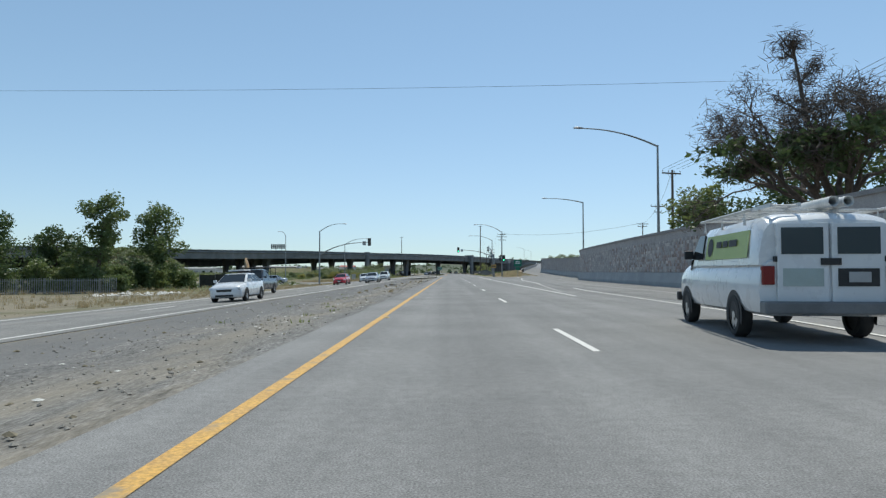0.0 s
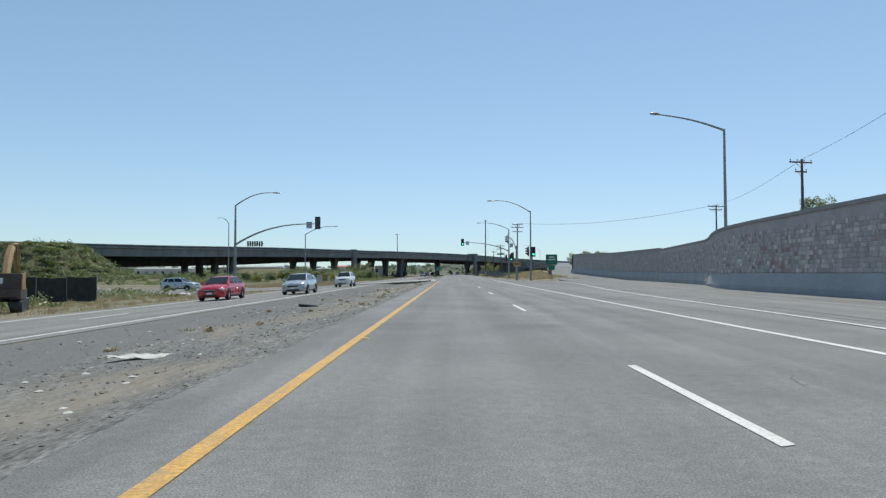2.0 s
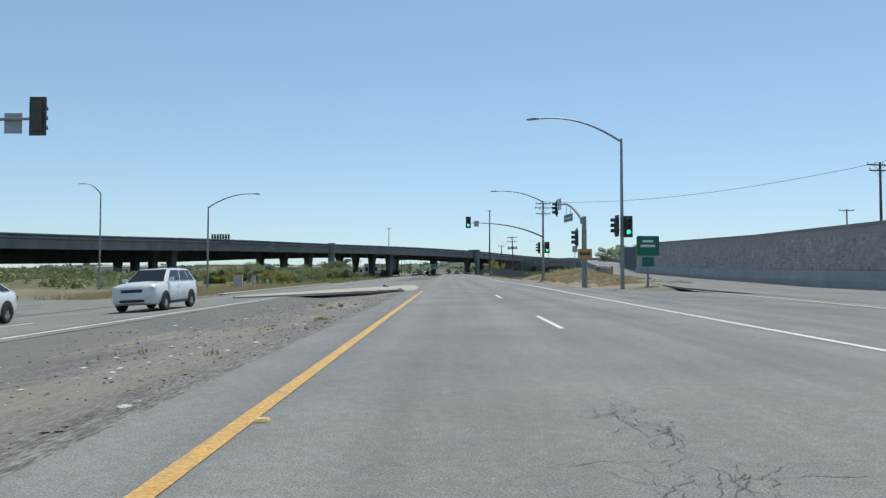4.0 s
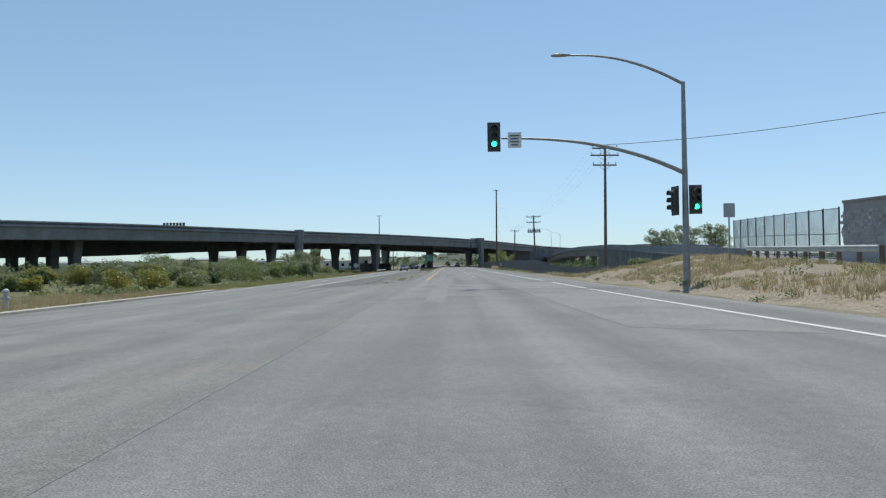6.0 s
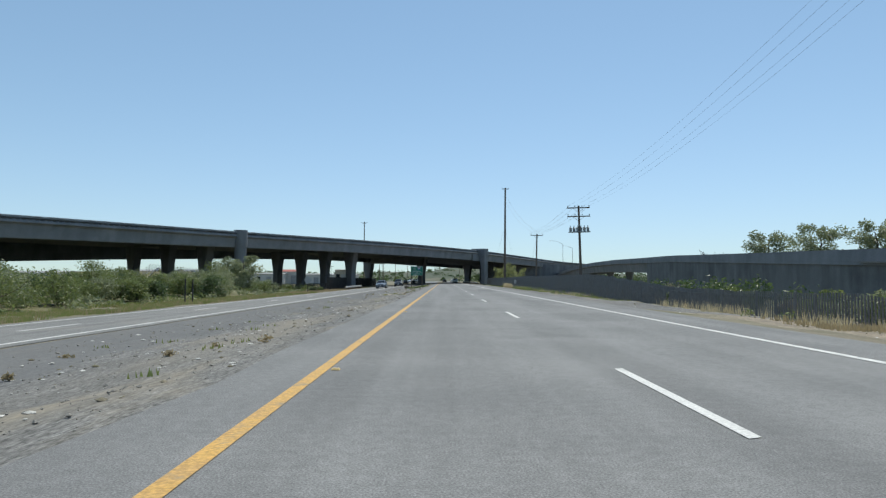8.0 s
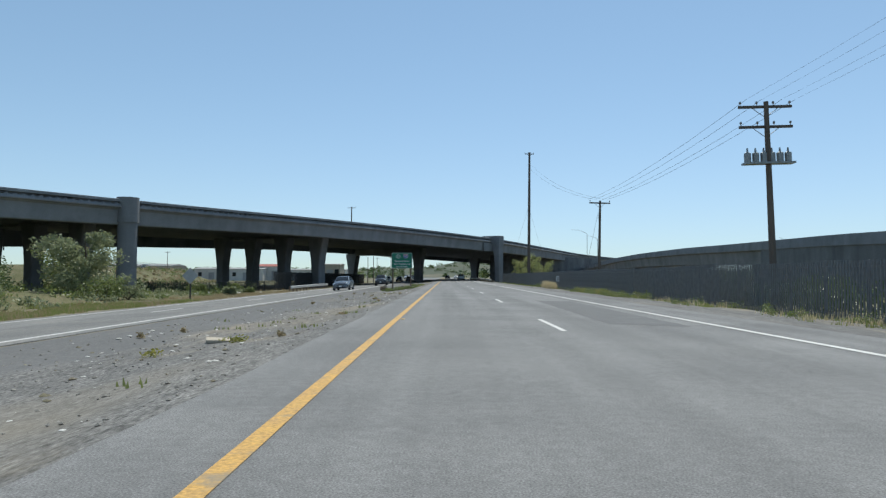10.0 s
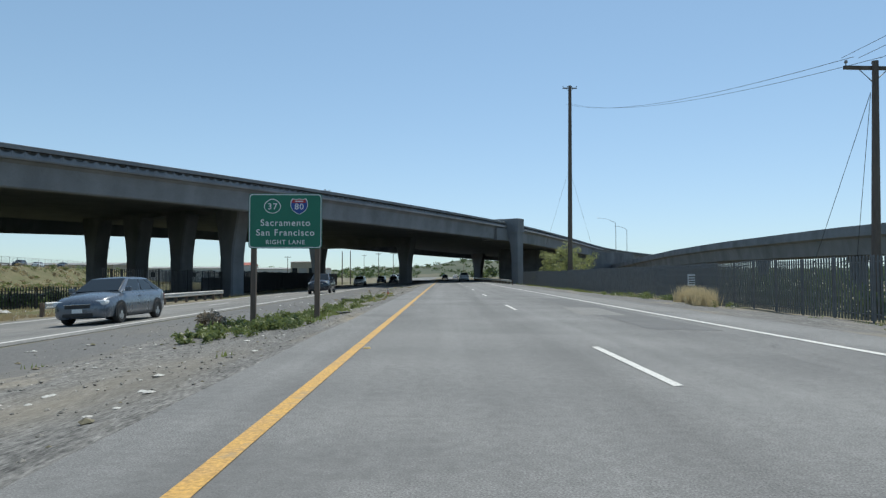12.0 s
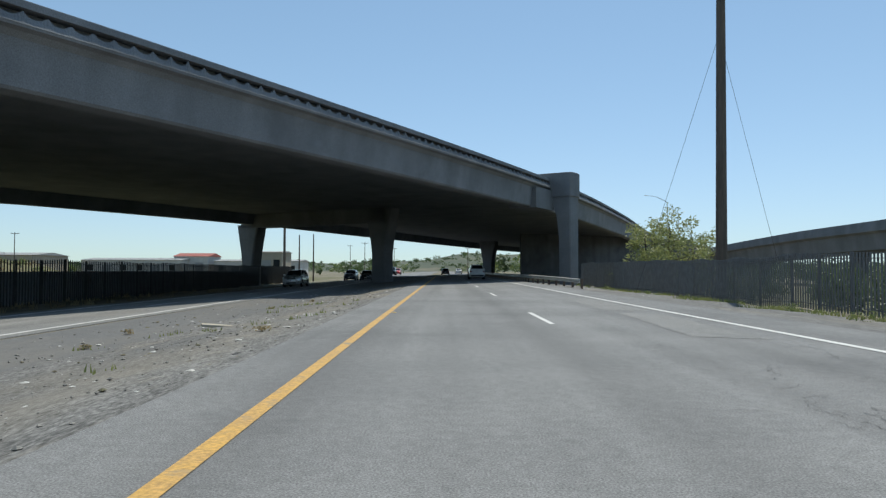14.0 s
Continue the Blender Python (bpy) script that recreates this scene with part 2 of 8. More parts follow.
def median_wear(m):
    """Grey old paving shows through along the far side of the median, and tan dust has drifted along its middle."""
    nt = m.node_tree
    n, l = nt.nodes, nt.links
    base = n["Principled BSDF"].inputs["Base Color"]
    gravel = base.links[0].from_socket
    co, sep = n.new("ShaderNodeTexCoord"), n.new("ShaderNodeSeparateXYZ")
    l.new(co.outputs["Object"], sep.inputs[0])
    stretch = n.new("ShaderNodeMapping")
    stretch.inputs["Scale"].default_value = (0.9, 0.22, 1)
    l.new(co.outputs["Object"], stretch.inputs[0])
    tex = n.new("ShaderNodeTexNoise")
    tex.inputs["Scale"].default_value, tex.inputs["Detail"].default_value = 1.0, 6.0
    l.new(stretch.outputs[0], tex.inputs["Vector"])

    def calc(op, a, b, c=None):
        q = n.new("ShaderNodeMath")
        q.operation = op
        for k, v in enumerate((a, b) if c is None else (a, b, c)):
            if isinstance(v, (int, float)):
                q.inputs[k].default_value = v
            else:
                l.new(v, q.inputs[k])
        return q.outputs[0]

    def blend(fac, a, b, how="MIX"):
        q = n.new("ShaderNodeMix")
        q.data_type, q.blend_type = "RGBA", how
        l.new(fac, q.inputs[0])
        l.new(a, q.inputs[6])
        if isinstance(b, tuple):
            q.inputs[7].default_value = (*b, 1)
        else:
            l.new(b, q.inputs[7])
        return q.outputs[2]

    def fall(v, lo, hi):
        q = n.new("ShaderNodeMapRange")
        q.interpolation_type = "SMOOTHSTEP"
        q.inputs["From Min"].default_value, q.inputs["From Max"].default_value = lo, hi
        q.inputs["To Min"].default_value, q.inputs["To Max"].default_value = 1.0, 0.0
        l.new(v, q.inputs["Value"])
        return q.outputs[0]

    wob = calc("MULTIPLY_ADD", tex.outputs["Fac"], 3.0, sep.outputs["X"])
    paved = calc("MULTIPLY", fall(wob, -5.6, -4.9), 0.75)
    slow = n.new("ShaderNodeTexNoise")
    slow.inputs["Scale"].default_value, slow.inputs["Detail"].default_value = 0.11, 3.0
    l.new(co.outputs["Object"], slow.inputs["Vector"])
    dust = calc("MULTIPLY", fall(calc("ABSOLUTE", calc("ADD", wob, 2.9), 0.0), 0.1, 1.9), fall(slow.outputs["Fac"], 0.4, 0.62))
    dust = calc("MULTIPLY", dust, 0.62)
    col = blend(dust, gravel, (0.265, 0.235, 0.185))
    l.new(blend(paved, col, (0.15, 0.15, 0.149)), base)


median_wear(GRAVEL)
YELLOW = material("yellow_line_paint", (0.6, 0.35, 0.085), (0.52, 0.31, 0.1), 3, 0.75, bump=0.3, fine=30, spots=(0.28, 0.23, 0.16), spot_scale=2.6, spot_cut=(0.55, 0.68), grain_mix=0.8)
WHITE_LINE = material("white_line_paint", (0.68, 0.67, 0.64), (0.6, 0.59, 0.56), 3, 0.75, bump=0.3, fine=30, spots=(0.3, 0.3, 0.29), spot_scale=2.0, spot_cut=(0.58, 0.72))
WORN_LINE = material("worn_white_paint", (0.42, 0.41, 0.39), (0.3, 0.3, 0.29), 2, 0.8, bump=0.3, fine=30, spots=(0.2, 0.2, 0.2), spot_scale=1.6, spot_cut=(0.5, 0.62))
GALV = material("galvanised_steel", (0.33, 0.34, 0.34), (0.25, 0.26, 0.265), 3, 0.5, metal=0.6, bump=0.05, fine=50)
RAIL_STEEL = material("guardrail_steel", (0.62, 0.62, 0.6), (0.5, 0.5, 0.49), 2, 0.45, metal=0.5, bump=0.05, fine=40)
BLACK_STEEL = material("black_painted_steel", (0.025, 0.026, 0.028), (0.04, 0.038, 0.036), 5, 0.6, bump=0.05)
SIGNAL_BLACK = material("signal_housing_paint", (0.06, 0.06, 0.056), (0.08, 0.078, 0.072), 5, 0.6, bump=0.05)
WOOD_POLE = material("weathered_pole_wood", (0.16, 0.125, 0.1), (0.1, 0.08, 0.066), 3, 0.85, bump=0.4, fine=25, stretch=(1, 1, 0.08))
WOOD_POST = material("sign_post_wood", (0.2, 0.14, 0.1), (0.13, 0.1, 0.08), 3, 0.85, bump=0.4, fine=25, stretch=(1, 1, 0.1))
INSULATOR = material("porcelain_insulator", (0.3, 0.28, 0.26), (0.22, 0.2, 0.19), 6, 0.3, bump=0)
WIRE = material("cable", (0.05, 0.05, 0.055), (0.07, 0.07, 0.075), 4, 0.6, bump=0)
SIGN_GREEN = material("green_sign_sheeting", (0.008, 0.17, 0.1), (0.008, 0.15, 0.09), 1.5, 0.45, bump=0.02)
SIGN_WHITE = material("white_sign_sheeting", (0.75, 0.76, 0.76), (0.68, 0.69, 0.69), 2, 0.5, bump=0.02)
SIGN_BACK = material("aluminium_sign_back", (0.42, 0.43, 0.44), (0.35, 0.36, 0.37), 2, 0.5, metal=0.5, bump=0.03, grain_mix=0.12)
SIGN_BLUE = material("blue_sign_sheeting", (0.02, 0.07, 0.3), (0.02, 0.06, 0.26), 2, 0.45, bump=0.02)
SIGN_RED = material("red_sign_sheeting", (0.42, 0.03, 0.03), (0.36, 0.03, 0.03), 2, 0.45, bump=0.02)
BARK = material("bark", (0.12, 0.09, 0.065), (0.07, 0.055, 0.042), 4, 0.9, bump=0.6, fine=20, stretch=(1, 1, 0.25))

# ---------------- the lie of the land ----------------
YELLOW_X, DASH_X, EDGE_X = -1.48, 2.06, 5.69
PHASE_A, PHASE_C = -1.88, 1.39
CROSS_FROM, CROSS_TO = 136.5, 193.0       # the signalled junction

# ramp on the right: left edge of its paving (y: x, z) and the wall on its far side
RAMP_X = [(-60, 9.0), (40, 9.0), (70, 9.4), (89, 10.6), (119, 14.0), (142, 15.8), (165, 17.6), (190, 20.3), (215, 24.0), (243, 29.2),
          (270, 34.0), (300, 38.5), (350, 43.5), (415, 47.5), (490, 50.5), (560, 56.0), (650, 75.0)]
RAMP_Z = [(-60, 0.0), (145, 0.0), (165, 0.25), (190, 0.85), (210, 1.5), (243, 2.4), (318, 4.66), (378, 5.7), (415, 5.9), (443, 5.6),
          (462, 5.05), (500, 3.7), (560, 3.0), (650, 3.0)]


def ramp_x(y):
    return lerp_table(y, RAMP_X)


def ramp_z(y):
    return lerp_table(y, RAMP_Z)


LEFT_PROFILE = [(-700, -2.2), (-60, -1.35), (-30, -1.25), (-22, -1.08), (-18.2, -0.82), (-17.4, -0.76), (-9.0, -0.37), (-7.4, -0.5), (-5.0, -0.36),
                (-3.2, -0.1), (-2.4, -0.03), (0, -0.03)]
RIGHT_PROFILE = [(0, -0.03), (7.4, -0.05), (9.0, -0.16), (12.0, -0.4), (15.0, -0.62), (40, -0.9), (700, -2.0)]


def step(a, b, v):
    t = min(max((v - a) / (b - a), 0), 1)
    return t * t * (3 - 2 * t)


def bank_line(y):
    return -84 - (y - 400) * 0.2


def ground_z(x, y):
    if x < 0:
        z = lerp_table(x, LEFT_PROFILE)
        cross = step(CROSS_FROM - 1, CROSS_FROM + 3, y) * (1 - step(CROSS_TO - 16, CROSS_TO, y))
        if -9.0 < x < -2.4:
            z = z * (1 - cross) + cross * (-0.03 + (x + 2.4) * 0.052)
        # bank of the bridge's end
        d = math.hypot((x + 117) / 1.25, y - 226)
        across = -(x + 39.8) * 0.8575 + (y - 334.5) * 0.5145
        z += (8.7 - 3.9 * step(-3, 2, across)) * (1 - step(13, 26, d))
        # embanked road behind the bridge, with its slope towards the highway
        z += 4.7 * step(50, 62, across) * step(0, 13, bank_line(y) + 13 - x) * (1 - step(525, 560, y)) * step(368, 392, y) * (1 - step(20, 38, bank_line(y) - x))
        # low bank behind the scrub
        z += 1.0 * step(-25, -36, x) * step(195, 225, y) * (1 - step(300, 330, y))
    else:
        z = lerp_table(x, RIGHT_PROFILE)
        low = step(112, 150, y)
        z = (-0.05 if x < 40 else z) * (1 - low) + z * low
        rx, rz = ramp_x(y), ramp_z(y)
        solid = 1 - step(205, 228, y)
        top = rz - 0.06
        if y > 138:
            foot = 8.6 + 7.0 * step(196, 226, y)
            if x > rx:
                bank = top * (1 - step(rx + 12, rx + 24, x)) if rz > 0.2 else top
            else:
                bank = z + (top - z) * step(foot, rx - 0.2, x)
            z = z + (bank - z) * solid * step(138, 150, y)
            # rough mound in front of the ramp
            z += 0.55 * step(9.6, 13, x) * (1 - step(rx - 3, rx, x)) * step(152, 166, y) * (1 - step(200, 222, y))
    rough = noise.noise(Vector((x * 0.35, y * 0.35, 3.1))) * 0.10 + noise.noise(Vector((x * 1.1, y * 1.1, 7.7))) * 0.04
    if -8.8 < x < -2.7:
        z += rough * min(1, (x + 8.8) * 1.2, (-2.7 - x) * 1.2) * (0.15 if CROSS_FROM < y < CROSS_TO - 10 else 1)
    elif x < -19 or x > 9.5 and y > 150:
        z += rough * 1.3
    return z


def spaced(*runs):
    out = []
    for a, b, n in runs:
        out += [a + (b - a) * i / n for i in range(n)]
    return out + [runs[-1][1]]


XS = spaced((-3000, -700, 4), (-700, -160, 12), (-160, -60, 25), (-60, -20, 26), (-20, -9, 14), (-9, -2.3, 20), (-2.3, 7.4, 6), (7.4, 30, 32), (30, 70, 16), (70, 700, 12), (700, 3000, 4))
YS = spaced((-400, -40, 6), (-40, 0, 14), (0, 350, 400), (350, 460, 60), (460, 700, 30), (700, 1600, 9), (1600, 4500, 5))
gv = [(x, y, ground_z(x, min(max(y, -60), 700))) for y in YS for x in XS]
nx = len(XS)
gf = [(j * nx + i, j * nx + i + 1, (j + 1) * nx + i + 1, (j + 1) * nx + i) for j in range(len(YS) - 1) for i in range(nx - 1)]
gm = bpy.data.meshes.new("ground")
gm.from_pydata(gv, [], gf)
gm.materials.append(GROUND)
gm.materials.append(GRAVEL)
gm.materials.append(SCRUB_GROUND)
gm.materials.append(BANK_SOIL)
for k, f in enumerate(gf):
    cx, cy = (gv[f[0]][0] + gv[f[1]][0]) / 2, gv[f[0]][1]
    if -9.3 < cx < -2.2 and -60 < cy < 470:
        gm.polygons[k].material_index = 1
    elif -160 < cx < -26 - noise.noise(Vector((cx * 0.1, cy * 0.1, 0))) * 2 and (190 < cy + 9 * noise.noise(Vector((cx * 0.06, cy * 0.05, 4))) < 560 and not (cx > -27 and cy > 335) or 82 < cy + 7 * noise.noise(Vector((cx * 0.06, 1.5, 4))) < 124):
        gm.polygons[k].material_index = 2
    elif 9.3 < cx < 27 and 150 < cy < 226:
        gm.polygons[k].material_index = 3
    elif 7.2 < cx < 14.6 and 226 < cy < 440:
        gm.polygons[k].material_index = 1
    elif 15.6 < cx < 40 and 226 < cy < 440:
        gm.polygons[k].material_index = 2
smooth(gm, 60)
ground = tagged(new("ground", gm), "dry earth and gravel ground with sparse weeds", "ground", kind="structure")


# ---------------- paved surfaces ----------------
def strip(name, x0, x1, y0, y1, mat, label, category, zf, dz=0.0, thick=0.12, nseg=None, nxs=4, kind="structure"):
    """A paved band between two edges x(y), laid dz above its height zf(x, y), with a real edge."""
    n = nseg or max(2, int((y1 - y0) / 6))
    bm = bmesh.new()
    rows = []
    for j in range(n + 1):
        y = y0 + (y1 - y0) * j / n
        a = x0(y) if callable(x0) else x0
        b = x1(y) if callable(x1) else x1
        rows.append([bm.verts.new((a + (b - a) * i / nxs, y, zf(a + (b - a) * i / nxs, y) + dz)) for i in range(nxs + 1)])
    for r, s in zip(rows, rows[1:]):
        for i in range(nxs):
            bm.faces.new((r[i], r[i + 1], s[i + 1], s[i]))
    low = []
    for r in rows:
        low.append((bm.verts.new(r[0].co - Vector((0, 0, thick))), bm.verts.new(r[-1].co - Vector((0, 0, thick)))))
    for (a, b), (c, d), r, s in zip(low, low[1:], rows, rows[1:]):
        bm.faces.new((a, r[0], s[0], c))
        bm.faces.new((r[-1], b, d, s[-1]))
    bmesh.ops.recalc_face_normals(bm, faces=bm.faces[:])
    ob = part(name, bm, mat)
    return tagged(ob, label, category, kind=kind)


def flat(x, y):
    return 0.0


def opp(x, y):
    return -0.36 + (x + 9.2) * 0.047


ROAD_R = [(-60, 9.2), (70, 9.6), (89, 10.8), (119, 14.1), (130, 14.6), (141, 9.4), (150, 7.8), (215, 7.4), (460, 7.4)]
strip("road", lambda y: -2.45 + 0.12 * noise.noise(Vector((0, y * 0.3, 0))), lambda y: lerp_table(y, ROAD_R) + 0.15 * noise.noise(Vector((5, y * 0.25, 0))),
      -60, 470, ASPHALT, "grey worn asphalt highway carriageway", "road", flat, nseg=170, nxs=6)
strip("opposite_road", -17.4, lambda y: -9.1 + 0.15 * noise.noise(Vector((9, y * 0.3, 0))), -60, 470, ASPHALT_OLD, "grey asphalt oncoming carriageway", "road", opp, nseg=120)
strip("crossing_road", -9.3, -2.0, 137.2, CROSS_TO - 4, ASPHALT_OLD, "worn asphalt of the junction between the carriageways", "road", lambda x, y: min(0.0, -0.36 + (x + 9.2) * 0.0533), dz=0.003, nseg=10, nxs=24, thick=0.02)
strip("side_street", lambda y: -150, -17.2, 124, 152, ASPHALT_OLD, "worn asphalt side street at the junction", "road", lambda x, y: max(ground_z(x, y) + 0.03, -0.76 if x > -20 else -9), dz=0.01, nseg=12, nxs=30)
strip("ramp", lambda y: ramp_x(y) - 0.6, lambda y: ramp_x(y) + 8.2, -60, 246, ASPHALT, "grey asphalt slip road along the wall", "road", lambda x, y: ramp_z(y), dz=0.006, nseg=100)
strip("far_road", -17.4, 7.4, 470, 900, ASPHALT, "grey asphalt highway beyond the bridge", "road", lambda x, y: 0.0 if x > -2 else -0.2, nseg=20)


# ---------------- painted lines ----------------
def line(name, xf, y0, y1, w, mat, label, zf=flat, dz=0.006, step_len=3.0):
    n = max(1, int((y1 - y0) / step_len))
    bm = bmesh.new()
    rows = []
    for j in range(n + 1):
        y = y0 + (y1 - y0) * j / n
        x = xf(y) if callable(xf) else xf
        rows.append((bm.verts.new((x - w / 2, y, zf(x, y) + dz)), bm.verts.new((x + w / 2, y, zf(x, y) + dz))))
    for a, b in zip(rows, rows[1:]):
        bm.faces.new((a[0], a[1], b[1], b[0]))
    return tagged(part(name, bm, mat), label, "road marking", kind="structure")


line("yellow_line", -1.6, -60, 136.4, 0.145, YELLOW, "worn solid yellow median edge line")
line("yellow_line", YELLOW_X + 0.01, 193.6, 470, 0.145, YELLOW, "worn solid yellow median edge line")
line("edge_line", lambda y: lerp_table(y, [(-60, 5.48), (75, 5.48), (128, 5.8), (150, 6.1), (170, 5.69)]), 30, 186, 0.15, WHITE_LINE, "solid white edge line")
line("edge_line", EDGE_X, 190, 470, 0.15, WHITE_LINE, "solid white edge line")
GORE = [(36, 5.85), (44, 6.45), (52, 7.05), (61.7, 7.95), (67, 8.25), (77, 8.7), (84, 9.0), (92, 9.6), (102, 10.7), (113, 11.9), (138, 13.6), (150, 15.0)]
line("ramp_line", lambda y: lerp_table(y, GORE), 57, 138, 0.15, WHITE_LINE, "solid white slip road edge line", lambda x, y: 0.0, 0.014)
line("ramp_line", lambda y: lerp_table(y, GORE), 36, 56, 0.15, WORN_LINE, "worn white slip road edge line", lambda x, y: 0.0, 0.014)
line("ramp_line", lambda y: lerp_table(y, [(-60, 6.6), (10.8, 7.0), (15.4, 7.4), (38.7, 7.65), (44.4, 8.0)]), -60, 44.4, 0.14, WHITE_LINE, "solid white line beside the slip road lane", lambda x, y: 0.0, 0.014)
JOINT = material("sealed_joint", (0.085, 0.085, 0.085), (0.12, 0.12, 0.12), 2.0, 0.9, bump=0.2, fine=30)
line("sealed_joint", lambda y: lerp_table(y, GORE) + 1.15, 44, 108, 0.06, JOINT, "dark sealed joint along the slip road", lambda x, y: 0.0, 0.012)
line("ramp_line", lambda y: lerp_table(y, [(-60, 11.0), (54, 11.3), (68, 12.4), (80, 13.4), (91, 14.5), (102, 16.5), (119, 20.0), (150, 23.0)]), -60, 150, 0.12, WORN_LINE, "worn white slip road edge line", lambda x, y: ramp_z(y), 0.012)
line("opposite_edge_line", -9.75, -60, 136, 0.13, WHITE_LINE, "solid white edge line of the oncoming carriageway", opp)
line("opposite_edge_line", -9.75, 196, 470, 0.13, WHITE_LINE, "solid white edge line of the oncoming carriageway", opp)
line("opposite_outer_line", -16.4, -60, 122, 0.13, WHITE_LINE, "solid white outer line of the oncoming carriageway", opp)
line("opposite_outer_line", -16.4, 192, 470, 0.13, WHITE_LINE, "solid white outer line of the oncoming carriageway", opp)


def dashes(x, ys, w, length, mat, label, group, zf=flat, dz=0.006):
    first = None
    for y in ys:
        if first is None:
            bm = bmesh.new()
            faces(bm, [(-w / 2, -length, 0), (w / 2, -length + 0.05, 0), (w / 2, 0, 0), (-w / 2, -0.04, 0)], [(0, 1, 2, 3)])
            first = tagged(part("lane_dash", bm, mat), label, "road marking", group, "structure")
            first.location = (x, y, zf(x, y) + dz)
        else:
            copy_thing(first, pose(x, y, zf(x, y) + dz))


DASH = 14.63
dashes(1.95, [PHASE_A + DASH * k for k in range(-2, 10) if PHASE_A + DASH * k < 136], 0.11, 3.66, WHITE_LINE, "white painted lane dash", "lane dashes")
dashes(DASH_X, [PHASE_C + DASH * k for k in range(13, 32) if PHASE_C + DASH * k > 192], 0.11, 3.66, WHITE_LINE, "white painted lane dash", "lane dashes")
dashes(-13.05, [3 + DASH * k for k in range(-3, 32) if not 122 < 3 + DASH * k < 196], 0.11, 3.66, WHITE_LINE, "white painted lane dash", "oncoming lane dashes", opp)


first_marker = None
for x, y in [(-1.47, 15.9 + DASH * k) for k in range(-1, 9)] + [(-1.31, 206.0 + DASH * k) for k in range(15)]:
    if first_marker:
        copy_thing(first_marker, pose(x, y, 0.004))
        continue
    bm = bmesh.new()
    vs = [(-0.05, -0.05, 0), (0.05, -0.05, 0), (0.05, 0.05, 0), (-0.05, 0.05, 0), (-0.04, -0.03, 0.02), (0.04, -0.03, 0.02), (0.04, 0.03, 0.02), (-0.04, 0.03, 0.02)]
    faces(bm, vs, [(3, 2, 1, 0), (4, 5, 6, 7), (0, 1, 5, 4), (1, 2, 6, 5), (2, 3, 7, 6), (3, 0, 4, 7)])
    first_marker = tagged(part("pavement_marker", bm, material("yellow_marker_plastic", (0.7, 0.5, 0.2), (0.6, 0.42, 0.17), 8, 0.5, bump=0.05)), "small raised yellow pavement marker beside the line", "pavement marker", "pavement markers")
    first_marker.location = (x, y, 0.004)


# ---------------- repairs, cracks and pale paving ----------------
def patch(name, pts, mat, label, dz):
    bm = bmesh.new()
    n = len(pts)
    ring = []
    for k in range(n):
        a, b = Vector((*pts[k], 0)), Vector((*pts[(k + 1) % n], 0))
        m = max(2, int((b - a).length / 0.5))
        for j in range(m):
            p = a.lerp(b, j / m)
            w = 0.07 if 0 < j else 0.0
            ring.append(bm.verts.new((p.x + w * noise.noise(p * 1.7), p.y + w * 2 * noise.noise(p * 1.3 + Vector((9, 0, 0))), dz)))
    bm.faces.new(ring)
    bmesh.ops.triangulate(bm, faces=bm.faces[:])
    return tagged(part(name, bm, mat), label, "road patch", kind="structure")


patch("pale_patch", [(2.9, 159.5), (5.5, 158.2), (5.55, 186.6), (2.75, 187.6)], PALE_PAVING, "pale worn concrete lane surface", 0.0035)
patch("pale_patch", [(-0.7, 168.2), (-0.12, 168.0), (-0.05, 179.2), (-0.85, 180.0)], PALE_PAVING, "pale repair strip in the asphalt", 0.004)
patch("pale_patch", [(0.5, 176.2), (1.6, 175.8), (1.6, 180.0), (0.45, 180.3)], PALE_PAVING, "pale repair patch in the asphalt", 0.004)
patch("pale_patch", [(-0.7, 181.2), (0.0, 180.9), (0.05, 184.0), (-0.65, 184.4)], PALE_PAVING, "pale repair patch in the asphalt", 0.0045)
patch("pale_patch", [(0.3, 181.0), (2.0, 180.9), (2.1, 183.0), (0.35, 183.4)], PALE_PAVING, "pale repair patch in the asphalt", 0.0045)
patch("pale_patch", [(3.3, 89.5), (4.9, 89.2), (5.0, 95.5), (3.5, 96.0)], PALE_PAVING, "pale repair patch in the asphalt", 0.004)
patch("pale_patch", [(6.0, 319.0), (7.0, 317.5), (7.1, 345.0), (6.1, 344.0)], PALE_PAVING, "pale worn shoulder", 0.004)
patch("dark_patch", [(3.4, 263.0), (5.0, 262.4), (5.1, 277.0), (3.7, 278.0)], DARK_PATCH, "dark repair patch in the asphalt", 0.004)
patch("dark_patch", [(3.9, 312.0), (5.2, 311.6), (5.3, 330.0), (4.2, 330.6)], DARK_PATCH, "dark repair patch in the asphalt", 0.004)
patch("dark_patch", [(2.2, 176.4), (7.2, 175.8), (7.2, 176.1), (2.2, 176.8)], DARK_PATCH, "dark sealed joint across the lane", 0.006)
CRACK = material("road_crack", (0.1, 0.1, 0.098), (0.125, 0.125, 0.122), 3, 0.95, bump=0.2, fine=30)


